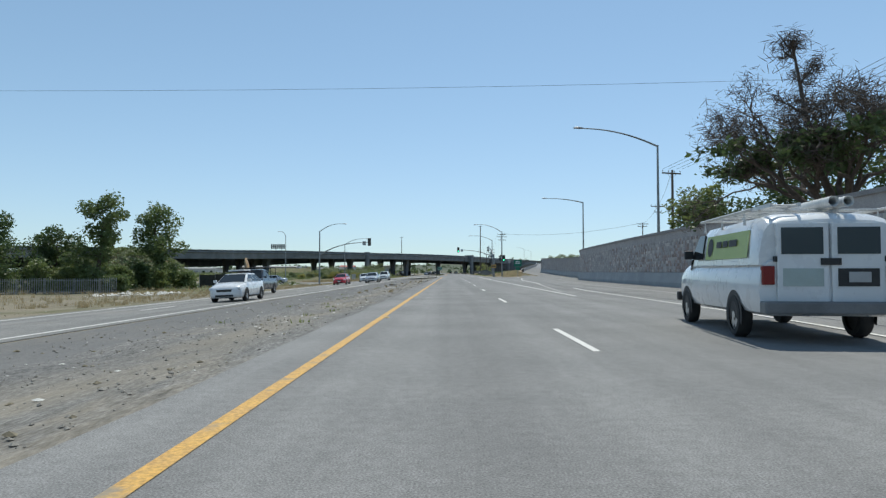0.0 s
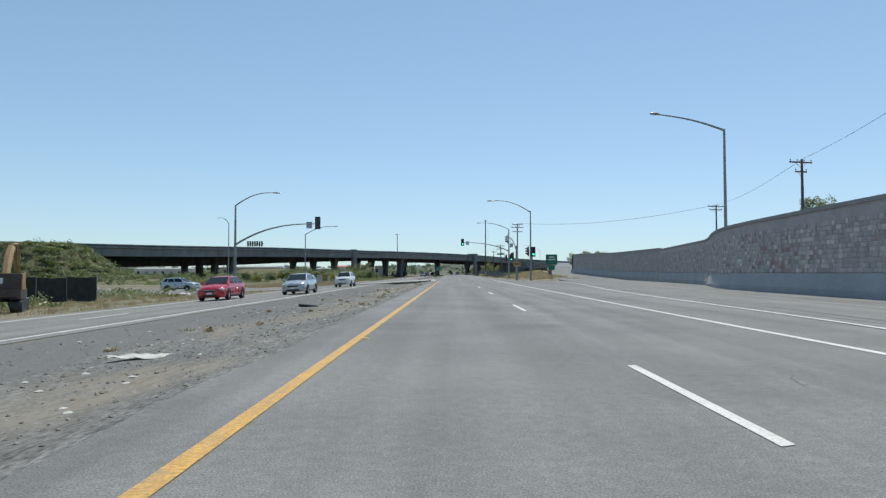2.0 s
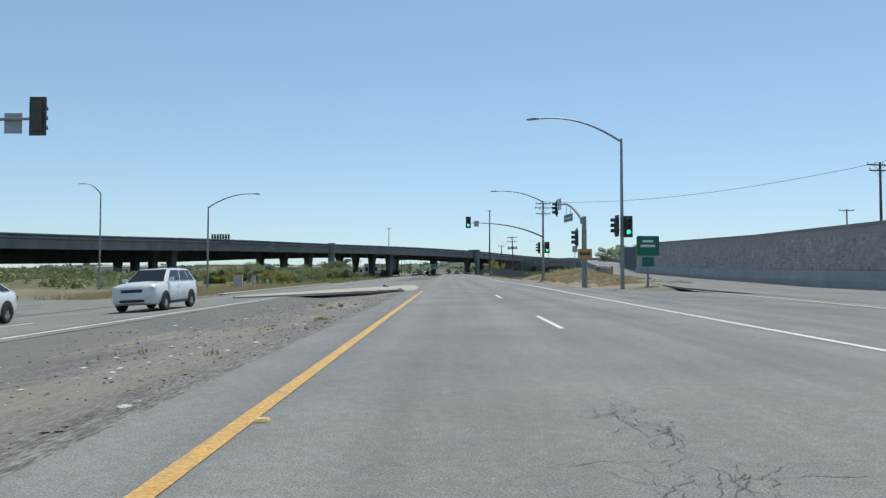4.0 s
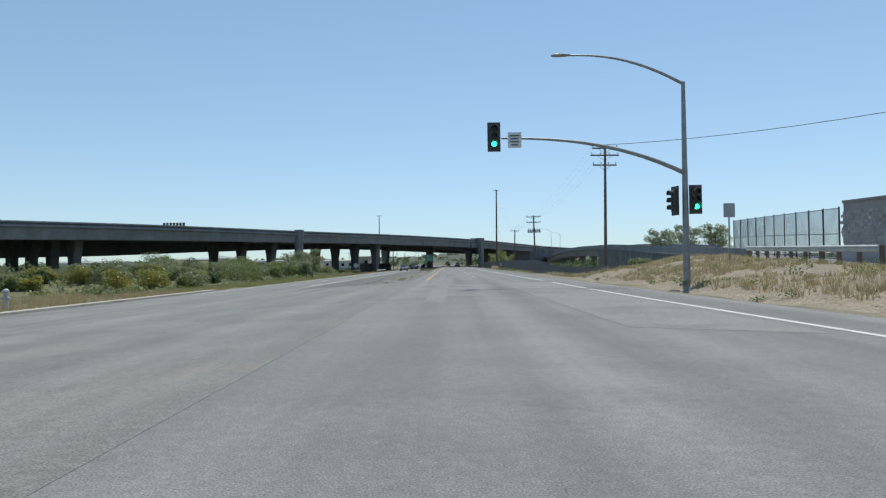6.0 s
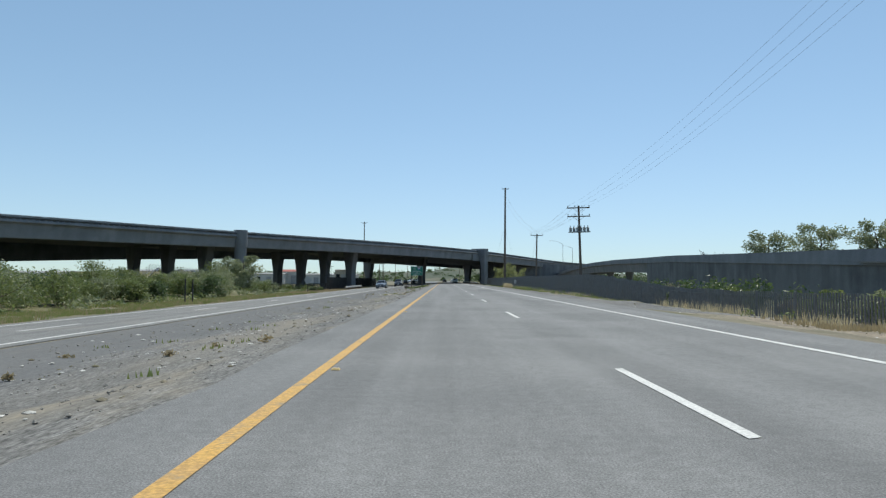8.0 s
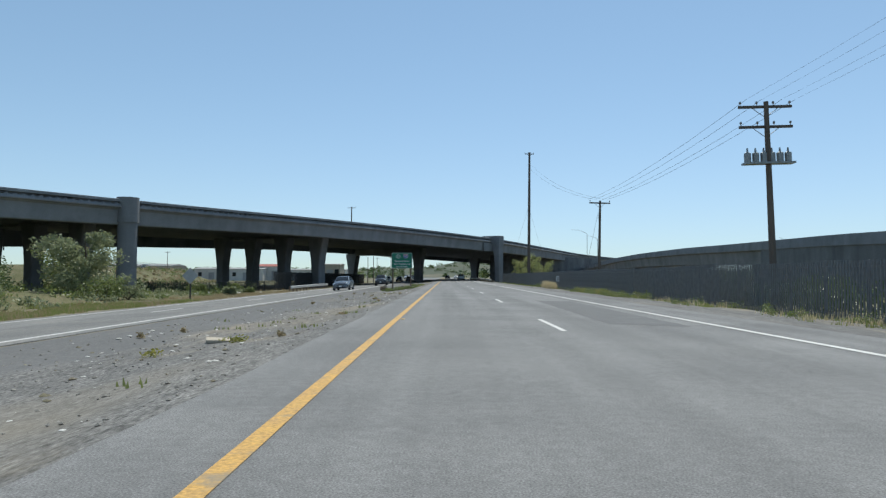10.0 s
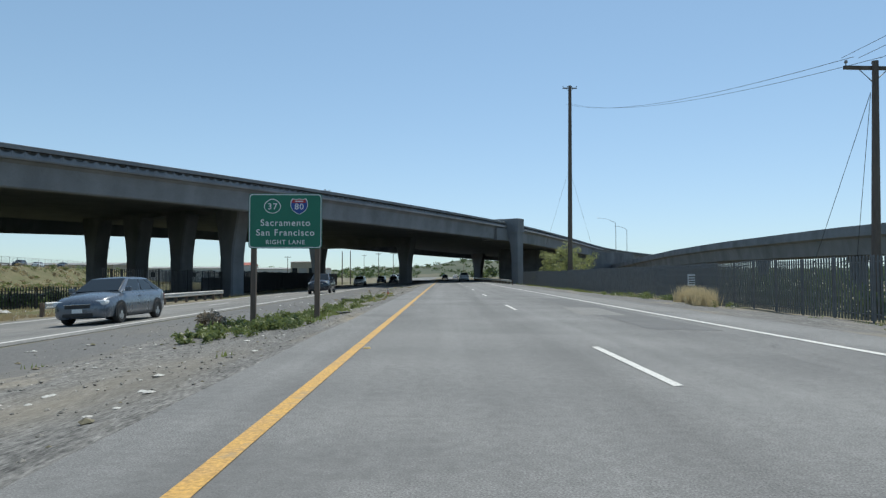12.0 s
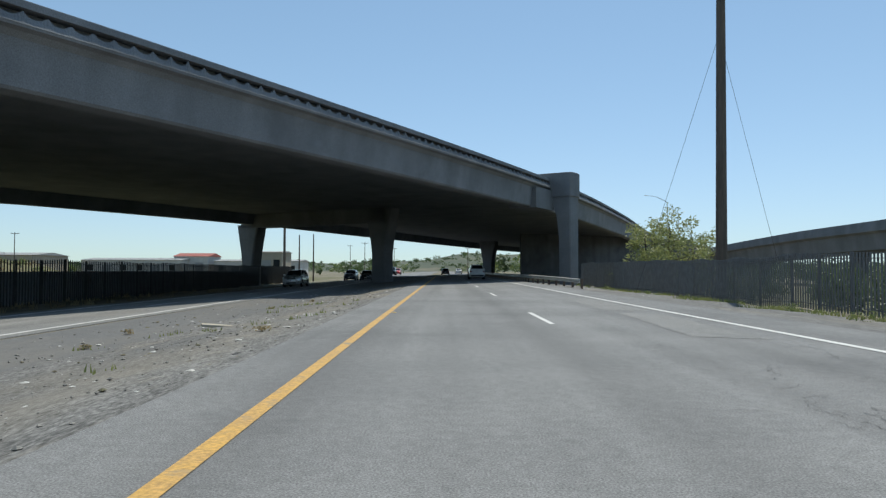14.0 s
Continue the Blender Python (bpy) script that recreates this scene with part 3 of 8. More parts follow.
def crack(x, y0, y1, sway, w, seed):
    """A jagged crack that wanders along the lane, with short side branches."""
    rg = random.Random(seed)
    vs, fs = [], []

    def seam(px, py, ang, length, width):
        p = Vector((px, py, 0))
        d = ang
        prev = None
        steps = int(length / 0.11)
        for k in range(steps):
            d += rg.uniform(-0.55, 0.55)
            d = ang + (d - ang) * 0.45
            p = p + Vector((math.sin(d), math.cos(d), 0)) * rg.uniform(0.05, 0.16)
            t = width * rg.uniform(0.35, 1.0)
            row = (len(vs), len(vs) + 1)
            side = Vector((math.cos(d), -math.sin(d), 0)) * t / 2
            vs.extend([(p.x - side.x, p.y - side.y, 0.0052), (p.x + side.x, p.y + side.y, 0.0052)])
            if prev is not None and rg.random() > 0.2:
                fs.append((prev[0], prev[1], row[1], row[0]))
            prev = row
            if width > 0.02 and rg.random() < 0.03:
                branches.append((p.x, p.y, ang + rg.choice((-1, 1)) * rg.uniform(0.7, 1.4), rg.uniform(0.4, 1.4)))

    branches = []
    seam(x, y0, sway, y1 - y0, w)
    for b in list(branches):
        seam(*b, w * 0.6)
    me = bpy.data.meshes.new("crack")
    me.from_pydata(vs, [], fs)
    return tagged(part("crack", me, CRACK), "dark jagged crack in the asphalt", "crack", "road cracks", "structure")


k = 0
for x, y0, y1, sway in ((1.0, 56, 60, 0.2), (3.2, 96, 104, 0.1), (4.2, 306, 318, 0.05), (4.5, 352, 366, 0.05), (1.6, 366, 371, 0.25), (3.0, 372, 379, 0.1), (2.8, 336, 343, 0.15),
                        (3.9, 24, 30, 0.1), (3.6, 222, 232, 0.05)):
    if x > -5:
        crack(x, y0, y1, sway, 0.009, 100 + k)
    k += 1
for y in (240.2, 301.0, 70.5, 118.0):
    crack(-2.2 + 0.2 * math.sin(y), y, y + 7.6, 1.5, 0.01, int(y))

def crackle(runs, seed):
    """Worn strips broken up by many short cracks: runs of (x from, x to, y from, y to, cracks)."""
    rg = random.Random(seed)
    vs, fs = [], []
    for x0, x1, y0, y1, n in runs:
        for _ in range(n):
            c = rg.gauss(0.5, 0.2)
            p = Vector((x0 + (x1 - x0) * c, rg.uniform(y0, y1), 0))
            ang, prev, w = rg.choice((0.0, 0.0, 0.25, 1.2, -1.0)) + rg.gauss(0, 0.35), None, rg.uniform(0.0022, 0.0055)
            main = ang
            for k in range(rg.randint(5, 16)):
                ang = main + rg.uniform(-0.95, 0.95)
                p = p + Vector((math.sin(ang), math.cos(ang), 0)) * rg.uniform(0.02, 0.1)
                side = Vector((math.cos(ang), -math.sin(ang), 0)) * w * rg.uniform(0.3, 1.0)
                row = (len(vs), len(vs) + 1)
                vs.extend([(p.x - side.x, p.y - side.y, 0.0056), (p.x + side.x, p.y + side.y, 0.0056)])
                if prev:
                    fs.append((prev[0], prev[1], row[1], row[0]))
                prev = row
    me = bpy.data.meshes.new("crack_network")
    me.from_pydata(vs, [], fs)
    return tagged(part("crack_network", me, CRACK), "network of short dark cracks in the worn asphalt", "crack", kind="structure")


crackle([(0.7, 1.7, 76, 104, 420), (3.4, 4.6, 78, 104, 260), (0.5, 1.3, 12, 46, 160), (3.2, 4.4, 255, 290, 260), (3.8, 5.3, 306, 338, 220), (2.5, 3.4, 350, 374, 170), (4.2, 5.5, 352, 390, 220),
         (0.2, 1.2, 205, 240, 80), (3.0, 4.2, 28, 60, 70)], 41)
patch("pale_patch", [(3.9, 361.0), (5.0, 360.6), (5.2, 366.5), (4.3, 367.2)], PALE_PAVING, "pale ravelled patch in the asphalt", 0.0045)
patch("pale_patch", [(4.2, 368.4), (5.3, 368.0), (5.4, 376.0), (4.5, 376.4)], PALE_PAVING, "pale ravelled patch in the asphalt", 0.0045)
patch("pale_patch", [(3.5, 317.0), (4.7, 316.6), (4.9, 321.0), (3.8, 321.4)], PALE_PAVING, "pale ravelled patch in the asphalt", 0.0046)

# ---------------- the skew overpass ----------------
DECK = [(-200, 68, 7.6), (-130, 184, 8.7), (-103, 229, 9.2), (-85, 259, 9.6), (-64, 294.5, 10.3), (-39.8, 334.5, 10.55), (-13, 379, 10.92), (12.0, 424.5, 10.85),
        (29.4, 463, 10.5), (57, 532, 10.3), (88, 588, 10.1), (125, 650, 10.0), (170, 720, 9.8)]
deck_line = refine(DECK, 6.0)
U, V = Vector((0.5145, 0.8575, 0)), Vector((-0.8575, 0.5145, 0))     # along and across the bridge
OVER0 = Vector((-39.8, 334.5, 0))


def web_depth(s):
    """Depth of the near edge girder below the rail."""
    return lerp_table(s, [(-60, 3.4), (0, 3.15), (30, 3.05), (46, 3.2), (110, 3.3)])


def far_depth(s):
    """Depth of the far edge girder below the rail; it dies out along the bridge."""
    return 3.4 + lerp_table(s, [(-60, 3.1), (-31, 2.7), (0, 1.5), (31, 0.7), (72, 0.0)])


SOFFIT = 2.0      # the deck's underside between the edge girders, below the rail


overpass = thing("overpass", "long grey concrete highway overpass on columns", "overpass")
bm = bmesh.new()
rings = []
for i, p in enumerate(deck_line):
    d = deck_line[min(i + 1, len(deck_line) - 1)] - deck_line[max(i - 1, 0)]
    left = Vector((-d.y, d.x, 0)).normalized()
    along = (p - OVER0).dot(U)
    near_z, far_z = -web_depth(along), -far_depth(along)
    rings.append([bm.verts.new(p + left * o + Vector((0, 0, h))) for o, h in (
        (-0.16, -0.9), (-0.12, -1.02), (0.2, -1.08), (0.42, -1.3), (0.58, near_z + 0.12), (0.7, near_z), (1.7, near_z), (2.1, -SOFFIT - 0.2), (2.6, -SOFFIT),
        (24.0, -SOFFIT), (44.0, -SOFFIT), (44.5, far_z), (45.5, far_z), (46.2, -2.4), (47.8, -1.3), (47.8, -0.9))])
for a, b in zip(rings, rings[1:]):
    for j in range(len(a)):
        bm.faces.new((a[j], a[(j + 1) % len(a)], b[(j + 1) % len(a)], b[j]))
bm.faces.new(rings[0])
bm.faces.new(rings[-1][::-1])
bmesh.ops.recalc_face_normals(bm, faces=bm.faces[:])
part("deck", bm, CONCRETE, overpass, "grey concrete deck between deep edge girders")
bm = bmesh.new()
sweep(bm, deck_line, [(-0.06, -0.28), (-0.06, -0.02), (0.62, -0.02), (0.62, -0.28)])
part("barrier_rail", bm, CONCRETE, overpass)
bm = bmesh.new()
sweep(bm, deck_line, [(0.5, -0.9), (0.5, -0.27), (0.62, -0.27), (0.62, -0.9)])
part("barrier_wall", bm, CONCRETE, overpass)


def scallops(a, b, pitch=0.92, parts_n=8):
    """The barrier's face: a band whose upper edge hangs in arcs between the rail's brackets."""
    fine_line = refine(DECK, 0.46)
    bm = bmesh.new()
    run, rows = 0.0, []
    for i, p in enumerate(fine_line[:-1]):
        q = fine_line[i + 1]
        n = 4
        for k in range(n):
            c = p.lerp(q, k / n)
            if not a < c.y < b:
                continue
            ph = ((run + (q - p).length * k / n) % pitch) / pitch * 2 - 1
            top = -0.27 - 0.34 * math.sqrt(max(0.0, 1 - ph * ph))
            rows.append([bm.verts.new(c + V * o + Vector((0, 0, h))) for o, h in ((-0.16, -0.92), (0.0, top), (0.15, top))])
        run += (q - p).length
    for r, s in zip(rows, rows[1:]):
        bm.faces.new((r[0], r[1], s[1], s[0]))
        bm.faces.new((r[1], r[2], s[2], s[1]))
    bmesh.ops.recalc_face_normals(bm, faces=bm.faces[:])
    return part("scalloped_face", bm, CONCRETE, overpass, "scalloped concrete barrier face")


scallops(120, 520)
bm = bmesh.new()
sweep(bm, deck_line, [(47.4, -0.9), (47.4, 0), (47.7, 0), (47.7, -0.9)])
part("far_barrier", bm, CONCRETE, overpass)
# top steel rail on short posts
bm = bmesh.new()
tube(bm, [p + V * 0.18 + Vector((0, 0, 0.06)) for p in refine(DECK, 9.0)], 0.05, 6)
part("hand_rail", bm, GALV, overpass)


def bridge_point(s, t, z=0.0):
    """A place under the bridge: s along its near edge from the first outrigger column, t across."""
    return OVER0 + U * s + V * t + Vector((0, 0, z))


def deck_top(s):
    return lerp_table(s, [(-130, 8.9), (-60, 10.1), (0, 10.55), (55, 10.8), (105, 10.7), (200, 10.3), (300, 9.8)])


def flared_column(s, t, top, w=2.1, d=1.9, flare=2.0, base=-1.4, parent=overpass):
    """A concrete pier, straight below and flaring to both sides under the girder."""
    bm = bmesh.new()
    rings = []
    for z, wx in ((base, w), (top - 5.6, w), (top - 4.0, w + flare * 0.22), (top - 2.4, w + flare * 0.55), (top - 1.0, w + flare * 0.85), (top, w + flare)):
        c = bridge_point(s, t, z)
        hx, hy, ch = wx / 2, d / 2, 0.18
        pts = [(hx - ch, -hy), (hx, -hy + ch), (hx, hy - ch), (hx - ch, hy), (-hx + ch, hy), (-hx, hy - ch), (-hx, -hy + ch), (-hx + ch, -hy)]
        rings.append([bm.verts.new(c + V * a + U * b) for a, b in pts])
    for a, b in zip(rings, rings[1:]):
        for k in range(8):
            bm.faces.new((a[k], a[(k + 1) % 8], b[(k + 1) % 8], b[k]))
    bm.faces.new(rings[-1])
    bm.faces.new(rings[0][::-1])
    bmesh.ops.recalc_face_normals(bm, faces=bm.faces[:])
    return part("column", bm, CONCRETE, parent)


for s in (-112, -57, 0, 44.2, 103):
    cols = {0: (12, 24, 36), 44.2: (8.7, 17.5, 26.1, 34.9), 103: (24.5, 47.5)}.get(s, (11.2, 19.6, 28.0, 36.4))
    for t in cols:
        flared_column(s, t, deck_top(s) - (far_depth(s) - 0.1 if t > 44 else SOFFIT - 0.05))
    bm = bmesh.new()      # bent cap over the piers
    lo, hi = min(cols) - 1.2, max(cols) + 1.2
    drop = 3.75 if s == 103 else SOFFIT + 0.35
    a = [bridge_point(s, t, deck_top(s) + z) + U * b for t in (lo, hi) for b in (-0.95, 0.95) for z in (-drop, -SOFFIT + 0.1)]
    faces(bm, a, [(0, 2, 3, 1), (4, 5, 7, 6), (0, 1, 5, 4), (2, 6, 7, 3), (0, 4, 6, 2), (1, 3, 7, 5)])
    bmesh.ops.recalc_face_normals(bm, faces=bm.faces[:])
    part("bent_cap", bm, CONCRETE, overpass)
flared_column(187.0, 52.7, 8.3, 2.6)


def block_ring(s, t0, t1, w, z):
    """A plan outline with a rounded outer end, at height z."""
    ring = []
    for k in range(9):
        a = -math.pi / 2 + math.pi * k / 8
        ring.append(bridge_point(s, t0 + 0.35 - 0.35 * math.cos(a), z) + U * (w / 2 * math.sin(a)))
    return ring + [bridge_point(s, t1, z) + U * (w / 2), bridge_point(s, t1, z) - U * (w / 2)]


def skin(name, rings, label=""):
    bm = bmesh.new()
    secs = [[bm.verts.new(p) for p in r] for r in rings]
    k = len(secs[0])
    for a, b in zip(secs, secs[1:]):
        for j in range(k):
            bm.faces.new((a[j], a[(j + 1) % k], b[(j + 1) % k], b[j]))
    bm.faces.new(secs[0][::-1])
    bm.faces.new(secs[-1])
    bmesh.ops.recalc_face_normals(bm, faces=bm.faces[:])
    return part(name, bm, CONCRETE, overpass, label)


def outrigger(s, top):
    """A column outside the girder that flares inwards under a tall end block, with a thickened girder beside it."""
    skin("outrigger_column", [block_ring(s, -0.72, t1, w, z) for z, t1, w in ((-1.4, 0.75, 2.3), (top - 7.0, 0.8, 2.3), (top - 4.6, 1.05, 2.35), (top - 3.3, 1.5, 2.4), (top - 2.5, 2.1, 2.45))])
    skin("outrigger_block", [block_ring(s, -0.85, 4.4, 2.7, z) for z in (top - 2.55, top - 2.5, top - 0.06)] + [block_ring(s, -0.8, 4.4, 2.6, top)])
    skin("panel_recess", [[bridge_point(s - b, t, z) for t, z in ((-0.1, top - 7.6), (0.45, top - 7.6), (0.75, top - 3.4), (-0.1, top - 3.4))] for b in (1.0, 1.19)], "shallow raised panel on the column")
    skin("girder_haunch", [[bridge_point(s - b, t, z) for t, z in ((1.5, top - 4.0), (4.6, top - 4.0), (4.6, top - 1.9), (1.5, top - 1.9))] for b in (5.6, 0.9)], "thickened girder end beside the column")


# the first outrigger is a round column with a wider round head
for name, z0, z1, r0, r1 in (("outrigger_column", -1.4, 7.75, 1.18, 1.18), ("outrigger_block", 7.7, 10.9, 1.36, 1.36)):
    bm = bmesh.new()
    c0, c1 = bridge_point(-1.0, 0.45, z0), bridge_point(-1.0, 0.45, z1)
    tube(bm, [c0, c1], [r0, r1], 28)
    part(name, bm, CONCRETE, overpass, soft=True)
outrigger(103.5, 11.5)

# ---------------- the slip road's viaduct on the right ----------------
viaduct = thing("viaduct", "grey concrete slip road viaduct curving over the verge", "viaduct")
via = [Vector((ramp_x(y), y, ramp_z(y))) for y in range(246, 652, 6)]
bm = bmesh.new()
sweep(bm, via, [(0.4, -0.25), (0.4, 0.02), (-8.6, 0.02), (-8.6, -0.25), (-8.1, -0.5), (-7.8, -2.3), (-0.4, -2.3), (-0.1, -0.5)])
part("deck", bm, CONCRETE, viaduct)
for name, o in (("near_barrier", 0.4), ("far_barrier", -8.2)):
    bm = bmesh.new()
    sweep(bm, [Vector((ramp_x(y), y, ramp_z(y))) for y in range(196 if o > 0 else 246, 652, 6)], [(o + 0.02, -0.28), (o - 0.08, 0.86), (o - 0.33, 0.86), (o - 0.4, -0.28)])
    part(name, bm, CONCRETE, viaduct, "grey concrete parapet")
for y in range(352, 640, 28):
    bm = bmesh.new()
    c = Vector((ramp_x(y) + 4.1, y, 0))
    top = ramp_z(y) - 2.25
    tube(bm, [c + Vector((0, 0, -1.5)), c + Vector((0, 0, top - 1.4)), c + Vector((0, 0, top))], [0.85, 0.85, 1.25], 14)
    part("column", bm, CONCRETE, viaduct, soft=True)

# dark abutment wall beyond the outrigger
bm = bmesh.new()
sweep(bm, [Vector((14.9, 484.4, 0)), Vector((30.0, 492.0, 0)), Vector((60.0, 516.0, 0))], [(0, -1.5), (0, 8.3), (-0.5, 8.3), (-0.5, -1.5)])
tagged(part("wall_abutment", bm, CONCRETE_DARK), "dark concrete abutment wall under the overpass", "wall", kind="structure")

# retaining wall under the slip road's edge, up to the open spans
bm = bmesh.new()
rw = [(ramp_x(y), y) for y in range(200, 347, 7)]
lo = [bm.verts.new((x - 0.28, y, ground_z(x - 0.3, y) - 0.6)) for x, y in rw]
hi = [bm.verts.new((x - 0.28, y, ramp_z(y) - 0.2)) for x, y in rw]
bk = [bm.verts.new((x + 0.1, y, ramp_z(y) - 0.2)) for x, y in rw]
for k in range(len(rw) - 1):
    bm.faces.new((lo[k], lo[k + 1], hi[k + 1], hi[k]))
    bm.faces.new((hi[k], hi[k + 1], bk[k + 1], bk[k]))
e = [bm.verts.new((rw[-1][0] + dx_, rw[-1][1], z_)) for dx_, z_ in ((-0.28, -1.6), (8.2, -1.6), (8.2, ramp_z(346) - 0.3), (-0.28, ramp_z(346) - 0.3))]
bm.faces.new(e)
bmesh.ops.recalc_face_normals(bm, faces=bm.faces[:])
part("retaining_wall", bm, CONCRETE_DARK, viaduct, "dark weathered concrete retaining wall")

# ---------------- the sound wall ----------------
WALL_CAP = material("wall_capping", (0.3, 0.28, 0.27), (0.24, 0.225, 0.22), 1.0, 0.9, bump=0.2, fine=20)
WALL_STONE = material("split_face_block", (0.42, 0.385, 0.37), (0.36, 0.33, 0.32), 1.2, 0.95, bump=0.6, fine=22, vary=0.16, spots=(0.29, 0.265, 0.26), spot_scale=0.4, spot_cut=(0.55, 0.75))
WALL_PALE = material("pale_accent_block", (0.55, 0.5, 0.46), (0.47, 0.43, 0.4), 1.2, 0.95, bump=0.6, fine=22, vary=0.2)
WALL_RUST = material("rust_brown_block", (0.36, 0.275, 0.245), (0.3, 0.235, 0.215), 1.2, 0.95, bump=0.6, fine=22, vary=0.2)
WALL_BASE = material("wall_footing_concrete", (0.37, 0.37, 0.37), (0.31, 0.312, 0.315), 0.5, 0.9, bump=0.2, fine=20)


def wall_run(name, pts, height, label, base_h=1.0, zf=lambda y: 0.0):
    bm = bmesh.new()
    sweep(bm, pts, [(0.0, -0.8), (0.0, height), (-0.3, height), (-0.3, -0.8)])
    w = tagged(part(name, bm, WALL_STONE), label, "wall", kind="structure")
    bm = bmesh.new()
    sweep(bm, pts, [(0.09, height - 0.02), (0.09, height + 0.16), (-0.39, height + 0.16), (-0.39, height - 0.02)])
    part("capping", bm, WALL_CAP, w)
    bm = bmesh.new()
    sweep(bm, pts, [(0.28, -0.8), (0.28, base_h * 0.3), (0.12, base_h), (0.003, base_h), (0.003, -0.8)])
    part("footing", bm, WALL_BASE, w, "smooth concrete footing")
    return w


WALL_1 = [Vector(p) for p in ((14.6, -60, 0), (14.9, 0, 0), (15.3, 40, 0), (15.8, 61, 0), (16.6, 80, 0), (17.1, 88, 0), (17.5, 92, -0.01), (18.1, 95.4, -0.05), (18.9, 98.4, -0.1), (19.8, 101.2, -0.14), (20.6, 103.6, -0.17))]
WALL_2 = [Vector(p) for p in ((20.85, 104.3, 0), (21.9, 108, 0), (25.3, 132, 0))]
WALL_3 = [Vector(p) for p in ((25.6, 133.4, 0.05), (26.4, 158, 0.25), (25.8, 193, 0.9))]
wall_east = wall_run("wall_east", WALL_1, 3.85, "tall brown split-face block sound wall on a concrete footing")
wall_mid = wall_run("wall_middle", WALL_2, 3.7, "brown split-face block sound wall along the slip road")
wall_far = wall_run("wall_far", WALL_3, 3.85, "brown split-face block sound wall along the slip road")
# ---------------- street lamps, signals, poles ----------------
LENS = {"green": light_material("lit_green_lens", (0.05, 1.0, 0.45), 2.2),
        "dark": glass_material("unlit_lens", (0.03, 0.02, 0.02), 0.25)}
LAMP_HEAD = material("lamp_head_aluminium", (0.3, 0.3, 0.3), (0.24, 0.24, 0.25), 4, 0.5, metal=0.4, bump=0.02)


def arc_points(a, b, sag, n=10, bend=2.0):
    """Points from a to b on a rising curve that flattens towards b."""
    a, b = Vector(a), Vector(b)
    out = []
    for k in range(n + 1):
        t = k / n
        p = a.lerp(b, t)
        p.z = a.z + (b.z - a.z) * (1 - (1 - t) ** bend) + sag * math.sin(math.pi * t)
        out.append(p)
    return out


def lamp_arm(parent, base, tip):
    pts = arc_points(base, tip, 0.12)
    tube_part("lamp_arm", pts, [0.075 - 0.035 * k / (len(pts) - 1) for k in range(len(pts))], GALV, parent)
    d = (pts[-1] - pts[-2]).normalized()
    bm = bmesh.new()
    rings = []
    side, up = Vector((-d.y, d.x, 0)).normalized(), Vector((0, 0, 1))
    for t, w, h in ((-0.1, 0.05, 0.05), (0.1, 0.13, 0.09), (0.4, 0.19, 0.11), (0.68, 0.16, 0.09), (0.8, 0.06, 0.04)):
        c = pts[-1] + d * t
        rings.append([bm.verts.new(c + side * w * math.cos(x) + up * h * (math.sin(x) if math.sin(x) > 0 else 0.5 * math.sin(x)))
                      for x in (2 * math.pi * k / 10 for k in range(10))])
    for a, b in zip(rings, rings[1:]):
        for k in range(10):
            bm.faces.new((a[k], a[(k + 1) % 10], b[(k + 1) % 10], b[k]))
    bm.faces.new(rings[0][::-1])
    bm.faces.new(rings[-1])
    bmesh.ops.recalc_face_normals(bm, faces=bm.faces[:])
    part("lamp_head", bm, LAMP_HEAD, parent, "cobra-head luminaire", soft=True)


def steel_pole(parent, h, r0=0.13, r1=0.075):
    tube_part("pole", [(0, 0, 0), (0, 0, h * 0.5), (0, 0, h)], [r0, (r0 + r1) / 2, r1], GALV, parent, 12)
    box_part("base_plate", (-0.24, 0.24, -0.24, 0.24, -0.02, 0.04), GALV, parent, 0.01)
    bm = bmesh.new()
    tube(bm, [(0, 0, -0.3), (0, 0, 0.02)], 0.34, 14)
    part("footing", bm, CONCRETE, parent, soft=True)


def street_lamp(x, y, h, tip, label="grey steel street lamp with a long curved arm"):
    z = ground_z(x, y)
    ob = thing("street_lamp", label, "street lamp", pose(x, y, z), "street lamps")
    steel_pole(ob, h - z)
    lamp_arm(ob, (0, 0, h - z - 0.1), (tip[0] - x, tip[1] - y, tip[2] - z))
    return ob


def signal_head(parent, at, facing, lit="dark", plate=True, size=1.0):
    """A three-lens head; facing: degrees, 0 looks towards -y (oncoming driver of our road)."""
    m = pose(at[0], at[1], at[2], 0, 0, facing) @ Matrix.Scale(size, 4)
    bm = bmesh.new()
    box(bm, -0.17, 0.17, -0.1, 0.12, -0.53, 0.53, 0.03)
    if plate:
        box(bm, -0.3, 0.3, 0.02, 0.04, -0.68, 0.68)
    for k in (-1, 0, 1):
        ring = []
        for i in range(9):
            a = math.pi * (-0.15 + 1.3 * i / 8)
            ring.append([bm.verts.new((0.15 * math.cos(a), d, k * 0.34 + 0.15 * math.sin(a))) for d in (-0.1, -0.34)])
        for p, q in zip(ring, ring[1:]):
            bm.faces.new((p[0], p[1], q[1], q[0]))
    bmesh.ops.transform(bm, matrix=m, verts=bm.verts[:])
    head = part("signal_head", bm, SIGNAL_BLACK, parent, "dark three-lens traffic signal head")
    for k, on in ((1, False), (0, False), (-1, lit == "green")):
        bm = bmesh.new()
        bmesh.ops.create_circle(bm, cap_ends=True, segments=16, radius=0.13, matrix=pose(0, -0.108, k * 0.34, 90))
        bmesh.ops.transform(bm, matrix=m, verts=bm.verts[:])
        part("lens", bm, LENS["green" if on else "dark"], head, "lit green lens" if on else "")
    return head


